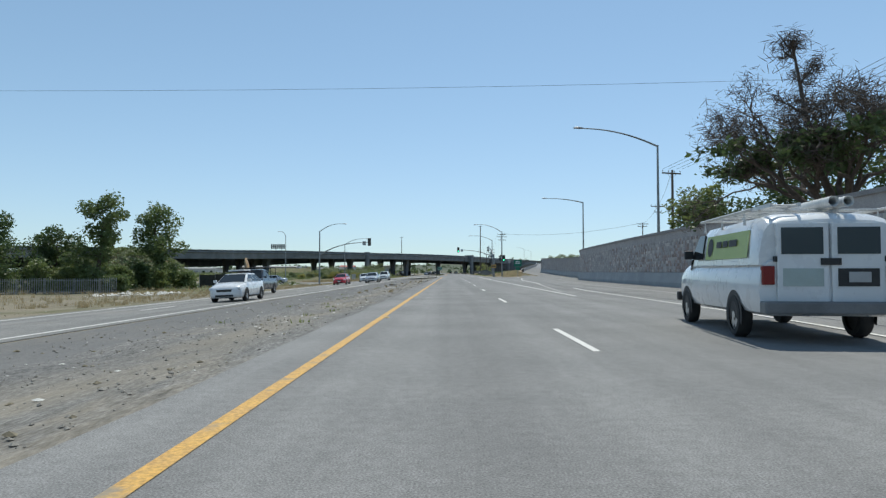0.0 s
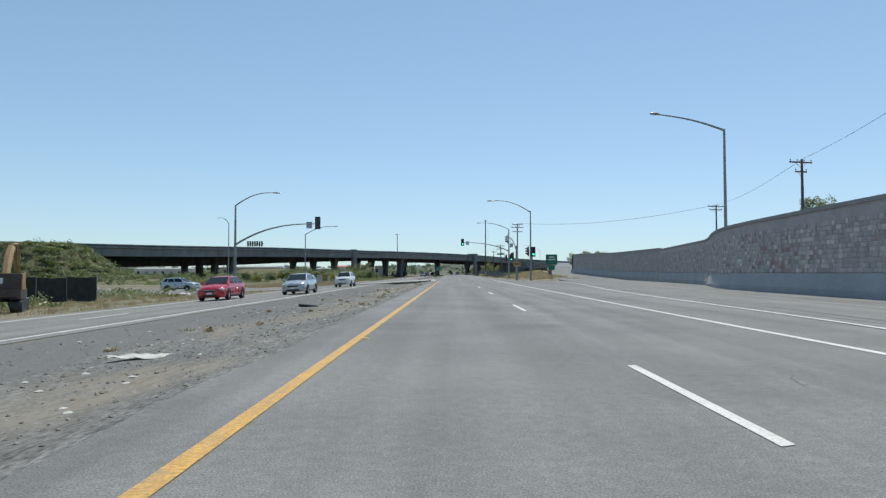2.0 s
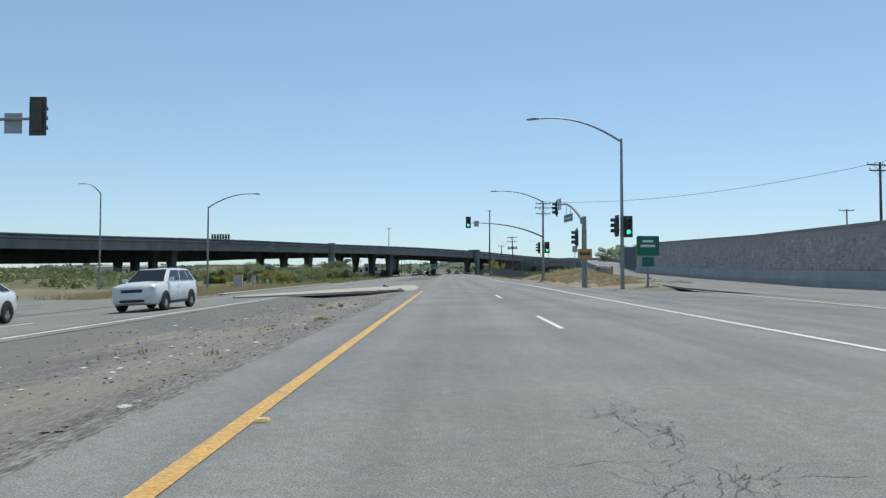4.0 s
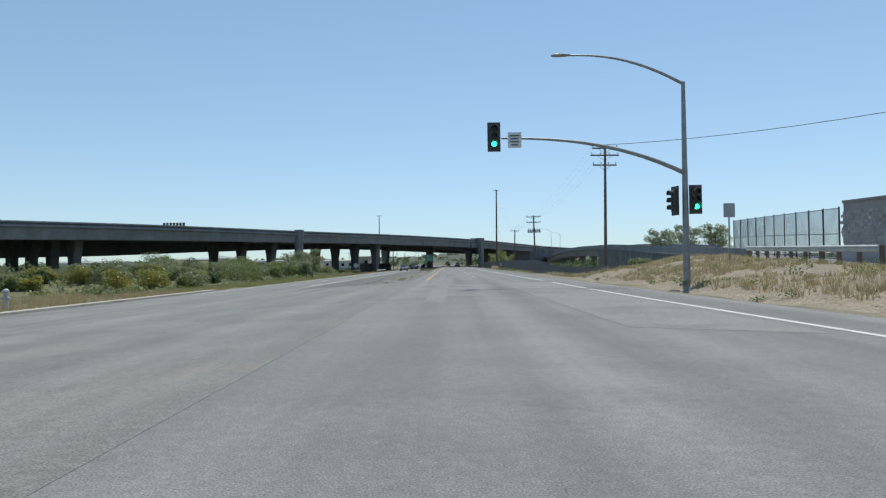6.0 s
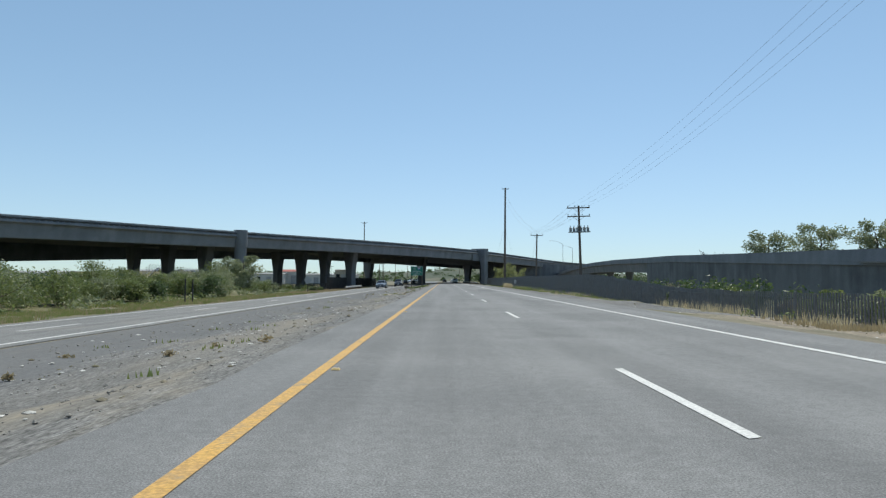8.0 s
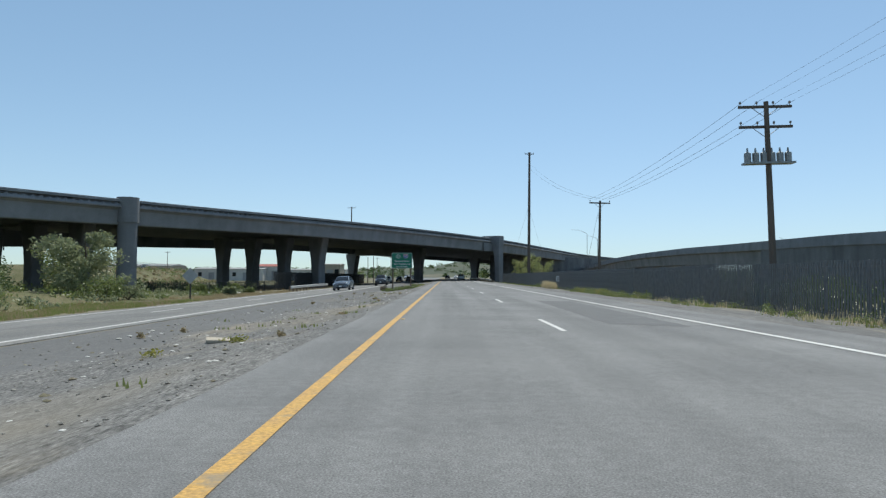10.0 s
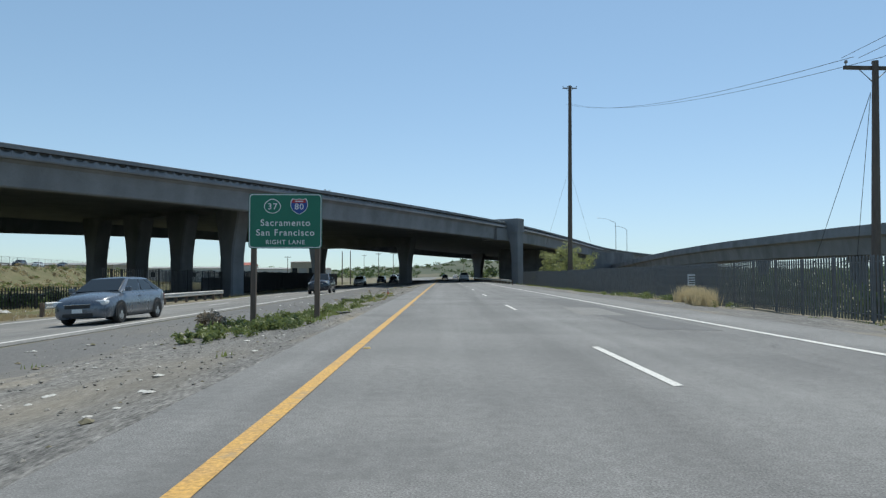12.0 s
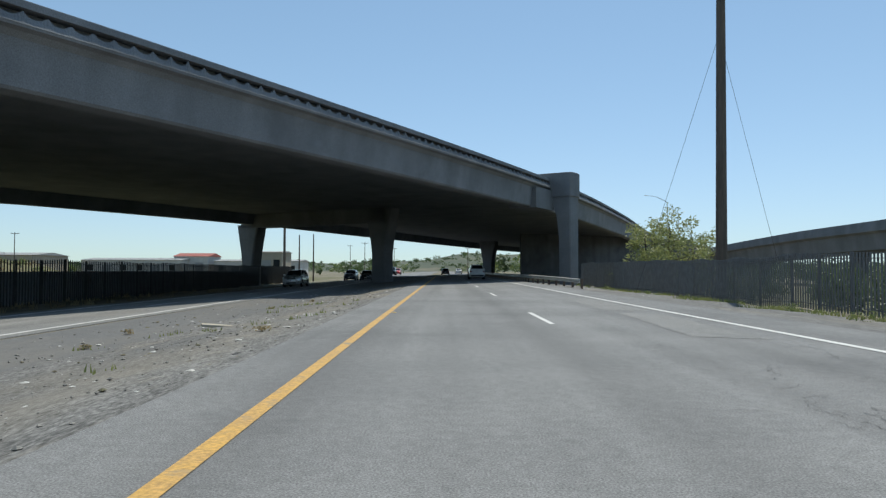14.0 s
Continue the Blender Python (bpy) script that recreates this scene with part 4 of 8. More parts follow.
def plate_sign(name, parent, at, w, h, facing, mat, back=SIGN_BACK, label=""):
    bm = bmesh.new()
    box(bm, -w / 2, w / 2, -0.012, 0.012, -h / 2, h / 2)
    bmesh.ops.transform(bm, matrix=pose(at[0], at[1], at[2], 0, 0, facing), verts=bm.verts[:])
    return part(name, bm, mat, parent, label)


street_lamp(16.3, 53.4, 11.0, (9.9, 50.6, 11.75))
street_lamp(18.6, 95.3, 10.85, (12.9, 91.2, 10.9))
street_lamp(-27.0, 174.5, 8.3, (-21.6, 173.5, 9.6))
street_lamp(-45.0, 186.0, 11.2, (-46.0, 184.0, 12.1))
street_lamp(56.7, 523.3, 18.5, (50.5, 520.0, 19.8), "tall grey steel lamp on the far viaduct")
street_lamp(63.5, 535.0, 17.0, (59.0, 532.0, 18.0), "tall grey steel lamp on the far viaduct")

# lamp pole with two signal heads
z0 = ground_z(10.8, 142)
sig = thing("lamp_signal_pole", "grey steel lamp pole carrying two signal heads", "traffic signal", pose(10.8, 142.0, z0), "traffic signals")
steel_pole(sig, 9.5 - z0)
lamp_arm(sig, (0, 0, 9.3 - z0), (-5.1, 1.0, 11.0 - z0))
signal_head(sig, (0.35, -0.1, 3.9 - z0), 0, "green")
signal_head(sig, (-0.35, 0, 3.95 - z0), -80)
tube_part("bracket", [(-0.35, 0, 3.7 - z0), (0.35, 0, 3.7 - z0)], 0.03, GALV, sig, 6)


def mast_signal(x, y, bend, tip, arm_z, head, lit, facing, label, extra=()):
    z = ground_z(x, y)
    ob = thing("mast_arm_signal", label, "traffic signal", pose(x, y, z), "traffic signals")
    steel_pole(ob, bend - z, 0.17, 0.09)
    lamp_arm(ob, (0, 0, bend - z - 0.1), (tip[0] - x, tip[1] - y, tip[2] - z))
    a, b = Vector((0, 0, arm_z - z)), Vector((head[0] - x, head[1] - y, head[2] - z))
    pts = arc_points(a, b, 0.0, 14, 2.5)
    tube_part("mast_arm", pts, [0.11 - 0.06 * k / 14 for k in range(15)], GALV, ob, 10)
    signal_head(ob, b + (b - a).normalized() * 0.35, facing, lit)
    d = (a - b).normalized()
    s = b + d * 0.62
    plate_sign("sign_plate", ob, (s.x, s.y - 0.08 if facing == 0 else s.y + 0.08, s.z + 0.02), 0.62, 0.72, facing, SIGN_WHITE if facing == 0 else SIGN_BACK, label="small white regulatory plate")
    if facing == 0:
        for k, w in ((0.2, 0.44), (0.06, 0.36), (-0.08, 0.42), (-0.22, 0.3)):
            plate_sign("text_bar", ob, (s.x, s.y - 0.098, s.z + 0.02 + k), w, 0.05, 0, SIGNAL_BLACK)
    for at, f, l in extra:
        signal_head(ob, (at[0] - x, at[1] - y, at[2] - z), f, l)
    return ob


mast_signal(-23.5, 122.5, 8.5, (-19.3, 122.2, 9.75), 4.15, (-14.85, 122.4, 6.4), "dark", 180,
            "grey steel mast arm traffic signal with a street lamp")
mast_signal(11.1, 180.3, 9.5, (5.6, 179.6, 10.6), 5.2, (2.5, 179.8, 6.85), "green", 0,
            "grey steel mast arm traffic signal showing green with a street lamp", (((11.55, 180.2, 3.95), 0, "green"), ((10.6, 180.3, 3.9), -75, "dark")))

# thick junction pole: arm reaching across the side road, name board, double-arrow board
px, py = 9.4, 147.0
z0 = ground_z(px, py)
jp = thing("junction_signal", "thick grey steel signal pole with arm and name board", "traffic signal", pose(px, py, z0), "traffic signals")
tube_part("pole", [(0, 0, -0.2), (0, 0, 4.95 - z0)], [0.2, 0.16], GALV, jp, 8)
box_part("arm_clamp", (-0.26, 0.1, -0.14, 0.14, 4.45 - z0, 4.85 - z0), GALV, jp, 0.02)
pts = arc_points((-0.15, 0, 4.7 - z0), (-0.7, 7.6, 6.35 - z0), 0.2, 12)
tube_part("mast_arm", pts, [0.11 - 0.05 * k / 12 for k in range(13)], GALV, jp, 8)
signal_head(jp, (pts[-1].x, pts[-1].y + 0.3, pts[-1].z - 0.1), -90)
signal_head(jp, (-0.55, 0.0, 3.45 - z0), -90)
at = (pts[5].x - 0.05, pts[6].y + 0.1, pts[6].z - 0.98)
name_board = plate_sign("name_board", jp, at, 2.1, 0.6, -82, SIGN_WHITE, label="green hanging street name board with a white border")
turned = pose(*at, 0, 0, -82)


def on_board(name, u0, u1, v0, v1, mat, depth):
    bm = bmesh.new()
    box(bm, u0, u1, -depth, -0.012, v0, v1, m=turned)
    return part(name, bm, mat, name_board)


on_board("green_field", -1.0, 1.0, -0.25, 0.25, SIGN_GREEN, 0.016)
u = -0.72
for w, h in ((0.1, 0.2), (0.13, 0.14), (0.13, 0.14), (0.13, 0.14), (0.2, 0.14), (0.13, 0.14), (0.14, 0.2), (0.05, 0.2)):
    on_board("text_bar", u, u + w, -0.1, -0.1 + h, SIGN_WHITE, 0.02)
    u += w + (0.06 if w != 0.05 else 0)
# lane-use plate with two bent arrows
at = (pts[10].x - 0.12, pts[10].y - 0.1, pts[10].z + 0.02)
lane_plate = plate_sign("lane_plate", jp, at, 0.8, 0.92, -78, SIGN_WHITE, label="white lane-use plate with two bent arrows")
for du in (-0.2, 0.16):
    bm = bmesh.new()
    outline = [(du + 0.14, -0.3), (du + 0.2, -0.3), (du + 0.2, 0.12), (du + 0.02, 0.12), (du + 0.02, 0.2), (du - 0.12, 0.09), (du + 0.02, -0.02), (du + 0.02, 0.06), (du + 0.14, 0.06)]
    vs = [bm.verts.new(pose(*at, 0, 0, -78) @ Vector((x, -0.016, z + (0.14 if du > 0 else -0.06)))) for x, z in outline]
    bm.faces.new(vs)
    part("bent_arrow", bm, SIGNAL_BLACK, lane_plate)
for k in (5, 7):
    tube_part("hanger", [(pts[k].x, pts[k].y, pts[k].z), (pts[k].x - 0.03, pts[k].y, pts[6].z - 0.66)], 0.02, GALV, jp, 6)
board = box_part("arrow_board", (-0.5, 0.5, -0.245, -0.225, 1.95 - z0, 2.65 - z0), material("faded_yellow_sheeting", (0.62, 0.36, 0.08), (0.55, 0.3, 0.1), 3, 0.6, bump=0.02), jp, 0.0, "faded yellow double-arrow board")
bm = bmesh.new()
zc = 2.3 - z0
faces(bm, [(-0.42, -0.25, zc), (-0.2, -0.25, zc + 0.22), (-0.2, -0.25, zc + 0.09), (0.2, -0.25, zc + 0.09), (0.2, -0.25, zc + 0.22), (0.42, -0.25, zc),
           (0.2, -0.25, zc - 0.22), (0.2, -0.25, zc - 0.09), (-0.2, -0.25, zc - 0.09), (-0.2, -0.25, zc - 0.22)], [tuple(range(10))])
part("arrow", bm, SIGNAL_BLACK, board, "dark red-brown double arrow")


# ---- wooden power poles ----
def crossarm(parent, z, half, y=0.0, pins=3, big=False, turn=0.0):
    bm = bmesh.new()
    box(bm, -half, half, y - 0.06, y + 0.06, z - 0.07, z + 0.07, m=pose(0, 0, 0, 0, 0, turn))
    arm = part("crossarm", bm, WOOD_POLE, parent)
    for k in range(pins):
        u = -half * 0.93 + 1.86 * half * k / max(pins - 1, 1)
        v = pose(0, 0, 0, 0, 0, turn) @ Vector((u, y, z))
        bm = bmesh.new()
        tube(bm, [v + Vector((0, 0, 0.05)), v + Vector((0, 0, 0.16)), v + Vector((0, 0, 0.2)), v + Vector((0, 0, 0.3))], [0.02, 0.02, 0.075, 0.05], 8)
        part("insulator", bm, INSULATOR, arm, soft=True)
    for s in (-1, 1):
        bm = bmesh.new()
        tube(bm, [pose(0, 0, 0, 0, 0, turn) @ Vector((s * half * 0.5, y, z - 0.05)), Vector((0, y, z - 0.6))], 0.02, 5)
        part("brace", bm, GALV, arm)


def power_pole(x, y, top, arms, lean=0.0, r=0.19, label="weathered wooden power pole with crossarms", turn=0.0):
    z = ground_z(x, y)
    ob = thing("power_pole", label, "power pole", pose(x, y, z - 0.1, 0, lean), "power poles")
    h = top - z + 0.1
    tube_part("pole", [(0, 0, 0), (0, 0, h * 0.5), (0, 0, h)], [r, r * 0.82, r * 0.62], WOOD_POLE, ob, 10)
    for dz, half, pins in arms:
        crossarm(ob, h - dz, half, 0.14, pins, turn=turn)
    return ob


power_pole(24.8, 76.0, 12.4, [(0.35, 1.25, 4)], turn=20)
power_pole(36.8, 120.5, 12.9, [(0.3, 1.4, 4), (1.3, 0.7, 2)], turn=15)
power_pole(50.5, 179.0, 13.9, [(0.3, 1.6, 4), (0.95, 1.3, 3)], turn=10)
power_pole(82.0, 240.0, 14.0, [(0.3, 1.6, 4)])
p1 = power_pole(16.6, 220.6, 13.4, [(0.2, 1.35, 4), (0.95, 1.5, 4), (2.0, 1.25, 4)], 0.6)
p2 = power_pole(17.4, 284.5, 10.6, [(0.25, 1.45, 4), (1.35, 1.45, 4)], -1.6, 0.2, "wooden power pole with a bank of transformers")
bm = bmesh.new()
box(bm, -1.35, 1.35, -0.3, 0.3, 8.0, 8.1)
rack = part("transformer_platform", bm, GALV, p2)
for k in range(6):
    bm = bmesh.new()
    u = -1.1 + 0.44 * k
    tube(bm, [(u, 0.05, 8.1), (u, 0.05, 8.62), (u, 0.05, 8.68), (u, 0.05, 8.9)], [0.18, 0.18, 0.06, 0.04], 10)
    part("transformer", bm, GALV, rack, "grey can transformer", soft=True)
p3 = power_pole(17.2, 325.9, 9.8, [(0.25, 1.2, 3)], 1.2)
power_pole(17.3, 392.8, 27.6, [(0.3, 1.0, 4)], 0.4, 0.36, "very tall wooden power pole with one short crossarm")
power_pole(-35.7, 502.0, 27.0, [(0.4, 1.5, 3)], 0, 0.3, "tall pole with a short crossarm behind the overpass")
power_pole(30.0, -12.0, 17.0, [(0.3, 1.3, 4)])


def cable(name, a, b, sag, r=0.014, n=16, label="thin black overhead cable"):
    a, b = Vector(a), Vector(b)
    pts = [a.lerp(b, k / n) - Vector((0, 0, sag * 4 * (k / n) * (1 - k / n))) for k in range(n + 1)]
    bm = bmesh.new()
    tube(bm, pts, r, 5)
    return tagged(part(name, bm, WIRE), label, "cable", "overhead cables")


for d in (-1.1, -0.4, 0.5, 1.1):
    cable("overhead_cable", (17.4 + d * 1.2, 284.6, 10.75), (17.2 + d, 326.0, 9.95), 0.5, 0.011)
    cable("overhead_cable", (16.6 + d, 220.7, 13.6), (17.4 + d * 1.2, 284.4, 10.75), 1.0, 0.005)
    cable("overhead_cable", (24.8 + d, 76.0, 12.5), (30 + d, -12.0, 17.0), 0.6, 0.016)
for d in (-0.6, 0.6):
    cable("overhead_cable", (17.2 + d, 326.0, 10.0), (17.3 + d * 0.8, 392.7, 25.0), 1.2, 0.012)
cable("overhead_cable", (16.6, 220.4, 13.5), (50.5, 179.0, 13.9), 1.5, 0.03)
cable("overhead_cable", (50.5, 179.0, 13.9), (36.8, 120.5, 12.9), 0.7, 0.02)
cable("overhead_cable", (36.8, 120.5, 12.9), (24.8, 76.0, 12.4), 0.5, 0.018)
cable("overhead_cable", (-42, 27.4, 8.9), (36, 26.6, 9.4), 0.75, 0.006)
for x, y, h in ((-42, 27.4, 9.0), (36, 26.6, 9.5)):
    power_pole(x, y, h, [])
for d in (-1.2, 1.3):
    cable("guy_wire", (17.3, 392.8, 16.0), (17.3 + d * 4, 395.0, -0.6), 0.02, 0.012, 4, "thin steel guy wire")
    cable("guy_wire", (17.2, 325.9, 8.5), (17.2 - d, 329.5, -0.6), 0.02, 0.012, 4, "thin steel guy wire")

# ---------------- signs ----------------
def lettering(name, text, size, m, mat, parent, label=""):
    """Words as a mesh; m places their middle, facing -y."""
    cu = bpy.data.curves.new(name, "FONT")
    cu.body, cu.size, cu.align_x, cu.align_y, cu.extrude, cu.offset = text, size, "CENTER", "CENTER", 0.002, size * 0.012
    cu.space_character = 1.16
    tmp = new(name, cu)
    me = bpy.data.meshes.new_from_object(tmp.evaluated_get(bpy.context.evaluated_depsgraph_get()))
    bpy.data.objects.remove(tmp)
    me.transform(m @ pose(0, 0, 0, 90))
    me.materials.clear()
    return part(name, me, mat, parent, label)


def rounded_plate(bm, w, h, r, y, m=None, n=5):
    pts = []
    for cx, cz, a0 in ((w / 2 - r, h / 2 - r, 0), (-w / 2 + r, h / 2 - r, 90), (-w / 2 + r, -h / 2 + r, 180), (w / 2 - r, -h / 2 + r, 270)):
        for k in range(n + 1):
            a = radians(a0 + 90 * k / n)
            pts.append((cx + r * math.cos(a), cz + r * math.sin(a)))
    front = [bm.verts.new((x, y, z)) for x, z in pts]
    back = [bm.verts.new((x, y + 0.02, z)) for x, z in pts]
    bm.faces.new(front)
    bm.faces.new(back[::-1])
    for i in range(len(pts)):
        bm.faces.new((front[i], back[i], back[(i + 1) % len(pts)], front[(i + 1) % len(pts)]))
    bmesh.ops.recalc_face_normals(bm, faces=bm.faces[:])
    if m is not None:
        bmesh.ops.transform(bm, matrix=m, verts=bm.verts[:])


SX, SY = -4.85, 318.45
gs = thing("guide_sign", "green highway guide sign on two wooden posts in the median", "road sign", pose(SX, SY, 0, 0, 0, 3))
for u in (-0.93, 0.93):
    zg = ground_z(SX + u, SY)
    box_part("post", (u - 0.075, u + 0.075, 0.03, 0.18, zg - 0.3, 2.9), WOOD_POST, gs, 0.01)
bm = bmesh.new()
rounded_plate(bm, 2.14, 1.62, 0.1, 0.0, pose(0, 0, 2.68))
pn = part("panel", bm, SIGN_GREEN, gs, "green reflective panel")
bm = bmesh.new()
for w, h, y in ((2.10, 1.58, -0.003),):
    o, i = [], []
    for sx, sz in ((1, 1), (-1, 1), (-1, -1), (1, -1)):
        for k in range(5):
            a = radians({(1, 1): 0, (-1, 1): 90, (-1, -1): 180, (1, -1): 270}[(sx, sz)] + 22.5 * k)
            for lst, inset in ((o, 0), (i, 0.022)):
                r = 0.09
                lst.append(bm.verts.new((sx * (w / 2 - inset - r) + r * math.cos(a), y, 2.68 + sz * (h / 2 - inset - r) + r * math.sin(a))))
    for k in range(len(o)):
        bm.faces.new((o[k], o[(k + 1) % len(o)], i[(k + 1) % len(o)], i[k]))
part("border", bm, SIGN_WHITE, pn)
lettering("place_name", "Sacramento", 0.265, pose(0, -0.006, 2.62), SIGN_WHITE, pn)
lettering("place_name", "San Francisco", 0.265, pose(0, -0.006, 2.33), SIGN_WHITE, pn)
lettering("lane_note", "RIGHT LANE", 0.18, pose(0, -0.006, 2.05), SIGN_WHITE, pn)


def outline_plate(name, pts, mat, parent, y):
    bm = bmesh.new()
    bm.faces.new([bm.verts.new((x, y, z)) for x, z in pts])
    return part(name, bm, mat, parent)


def oval(cx, cz, rx, rz, n=24, pinch=0.0):
    out = []
    for k in range(n):
        a = 2 * math.pi * k / n
        s = math.sin(a)
        out.append((cx + rx * math.cos(a) * (1 - pinch * max(s, 0) ** 2), cz + rz * s))
    return out


outline_plate("state_shield", oval(-0.38, 3.12, 0.25, 0.22, pinch=0.25), SIGN_WHITE, pn, -0.004)
outline_plate("state_shield_field", oval(-0.38, 3.115, 0.225, 0.195, pinch=0.25), SIGN_GREEN, pn, -0.006)
lettering("route_number", "37", 0.26, pose(-0.38, -0.009, 3.1), SIGN_WHITE, pn)


def shield(cx, cz, s):
    half = [(0, 0.23), (0.1, 0.2), (0.2, 0.235), (0.25, 0.14), (0.255, 0.0), (0.2, -0.12), (0.1, -0.2), (0, -0.245)]
    return [(cx + x * s, cz + z * s) for x, z in half] + [(cx - x * s, cz + z * s) for x, z in half[-2:0:-1]]


outline_plate("interstate_shield", shield(0.4, 3.12, 1.0), SIGN_WHITE, pn, -0.004)
outline_plate("interstate_field", shield(0.4, 3.115, 0.92), SIGN_BLUE, pn, -0.006)
outline_plate("interstate_band", [(0.185, 3.22), (0.6, 3.22), (0.585, 3.325), (0.5, 3.305), (0.4, 3.325), (0.3, 3.305), (0.215, 3.325)], SIGN_RED, pn, -0.008)
outline_plate("interstate_band_text", [(0.28, 3.25), (0.52, 3.25), (0.52, 3.28), (0.28, 3.28)], SIGN_WHITE, pn, -0.0095)
lettering("route_number", "80", 0.25, pose(0.4, -0.009, 3.1), SIGN_WHITE, pn)

# gore sign beside the slip road
gx, gy = 14.9, 150.5
zg = ground_z(gx, gy)
go = thing("gore_sign", "small green exit sign on a single post", "road sign", pose(gx, gy, zg))
box_part("post", (-0.07, 0.07, 0.03, 0.16, -0.3, 3.6), GALV, go, 0.01)
bm = bmesh.new()
rounded_plate(bm, 1.7, 1.5, 0.1, 0.0, pose(0, 0, 3.0))
gp = part("panel", bm, SIGN_GREEN, go)
bm = bmesh.new()
rounded_plate(bm, 0.9, 0.7, 0.06, 0.0, pose(0, 0, 1.8))
part("lower_panel", bm, SIGN_GREEN, go)
for z, w in ((3.35, 0.8), (3.0, 1.1)):
    box_part("text_bar", (-w / 2, w / 2, -0.006, -0.002, z - 0.09, z + 0.09), SIGN_WHITE, gp)

# small sign on the slip road's edge
bx, by = 16.3, 188.0
zg = ground_z(bx, by)
bs = thing("slip_road_sign", "plain grey back of a small sign on a steel post", "road sign", pose(bx, by, zg))
box_part("post", (-0.035, 0.035, 0.0, 0.07, -0.3, 4.35 - zg), GALV, bs, 0.005)
bm = bmesh.new()
rounded_plate(bm, 0.66, 0.82, 0.05, -0.025, pose(0, 0, 4.0 - zg))
part("panel", bm, SIGN_BACK, bs)

# back of a diamond warning sign beside the oncoming road
dx, dy = -21.0, 303.0
zg = ground_z(dx, dy)
dm = thing("warning_sign", "bare aluminium back of a diamond warning sign on a post", "road sign", pose(dx, dy, zg))
box_part("post", (-0.05, 0.05, 0.0, 0.1, -0.3, 2.75), BLACK_STEEL, dm, 0.005)
bm = bmesh.new()
rounded_plate(bm, 0.95, 0.95, 0.06, -0.03, pose(0, 0, 2.1, 0, 45))
part("panel", bm, SIGN_BACK, dm)
for x, y in ((-21.6, 256.5), (-23.0, 258.5)):
    mk = thing("marker_post", "thin dark steel marker post in the grass verge", "post", pose(x, y, ground_z(x, y)), "marker posts")
    box_part("post", (-0.05, 0.05, -0.03, 0.03, -0.3, 2.15), BLACK_STEEL, mk, 0.005)
# small white notice on the fence
ws = thing("fence_notice", "small white notice plate on the black fence", "sign", pose(14.8, 339.7, 0))
box_part("panel", (-0.25, 0.25, -0.06, -0.045, 0.45, 1.15), SIGN_WHITE, ws, 0.0)
for z in (1.0, 0.85, 0.7, 0.58):
    box_part("text_bar", (-0.18, 0.18, -0.066, -0.062, z - 0.03, z + 0.03), SIGNAL_BLACK, ws)
# overhead sign on the bridge, seen edge-on from afar
og = thing("bridge_antenna_sign", "row of dark panels on a frame above the bridge", "sign", pose(-101, 399, 0))
tube_part("post", [(-1.2, 0, 6.5), (-1.2, 0, 17.2)], 0.14, BLACK_STEEL, og, 8)
tube_part("post", [(2.2, 0, 6.5), (2.2, 0, 17.2)], 0.14, BLACK_STEEL, og, 8)
tube_part("beam", [(-4.2, 0, 16.2), (4.4, 0, 16.2)], 0.12, BLACK_STEEL, og, 8)
for k in range(7):
    box_part("panel", (-4.1 + 1.2 * k, -3.3 + 1.2 * k, -0.2, 0.2, 14.9, 17.6), BLACK_STEEL, og, 0.03)


# ---------------- concrete traffic island ----------------
bm = bmesh.new()
ring = [(-2.5, 137.15), (-2.3, 138.4), (-2.35, 142.0), (-2.5, 145.6), (-2.9, 147.0), (-3.6, 147.7), (-5.6, 147.2), (-9.4, 144.6), (-13.0, 141.0), (-13.0, 139.3), (-9.4, 138.4), (-5.0, 137.6)]


def isl(p, dz):
    x, y = p
    return (x, y, (-0.02 + (min(x, -2.4) + 2.4) * 0.052) + dz)


cen = Vector((-6.0, 141.8, 0))
top = [bm.verts.new(isl((p[0] + (cen.x - p[0]) * 0.05, p[1] + (cen.y - p[1]) * 0.05), 0.15)) for p in ring]
out = [bm.verts.new(isl(p, 0.11)) for p in ring]
low = [bm.verts.new(isl(p, -0.3)) for p in ring]
for a, b in ((top, out), (out, low)):
    for k in range(len(ring)):
        bm.faces.new((a[k], b[k], b[(k + 1) % len(ring)], a[(k + 1) % len(ring)]))
bm.faces.new(top)
bmesh.ops.recalc_face_normals(bm, faces=bm.faces[:])
island = thing("traffic_island", "pale weathered concrete traffic island with a sloped kerb", "traffic island")
part("slab", bm, CONCRETE_PALE, island)
bm = bmesh.new()
sweep(bm, refine([(-2.75, 136.75, -0.02), (-2.42, 137.3, 0.0), (-2.3, 139, 0.0), (-2.3, 142.5, 0.0), (-2.45, 145.4, -0.005), (-2.85, 147.0, -0.035), (-3.6, 147.75, -0.11)], 0.4),
      [(-0.2, -0.06), (-0.19, 0.015), (-0.1, 0.06), (0.0, 0.12), (0.09, 0.15), (0.22, 0.145), (0.22, -0.06)])
part("kerb", bm, CONCRETE_PALE, island, "rounded concrete kerb", soft=True)
db = thing("broken_post_base", "black broken post base lying on the traffic island", "debris", pose(-4.6, 145.8, 0.03, 0, 0, 20))
box_part("base", (-0.1, 0.1, -0.1, 0.1, 0, 0.1), BLACK_STEEL, db, 0.02)
box_part("stub", (0.1, 0.34, -0.03, 0.03, 0.0, 0.04), BLACK_STEEL, db, 0.01)
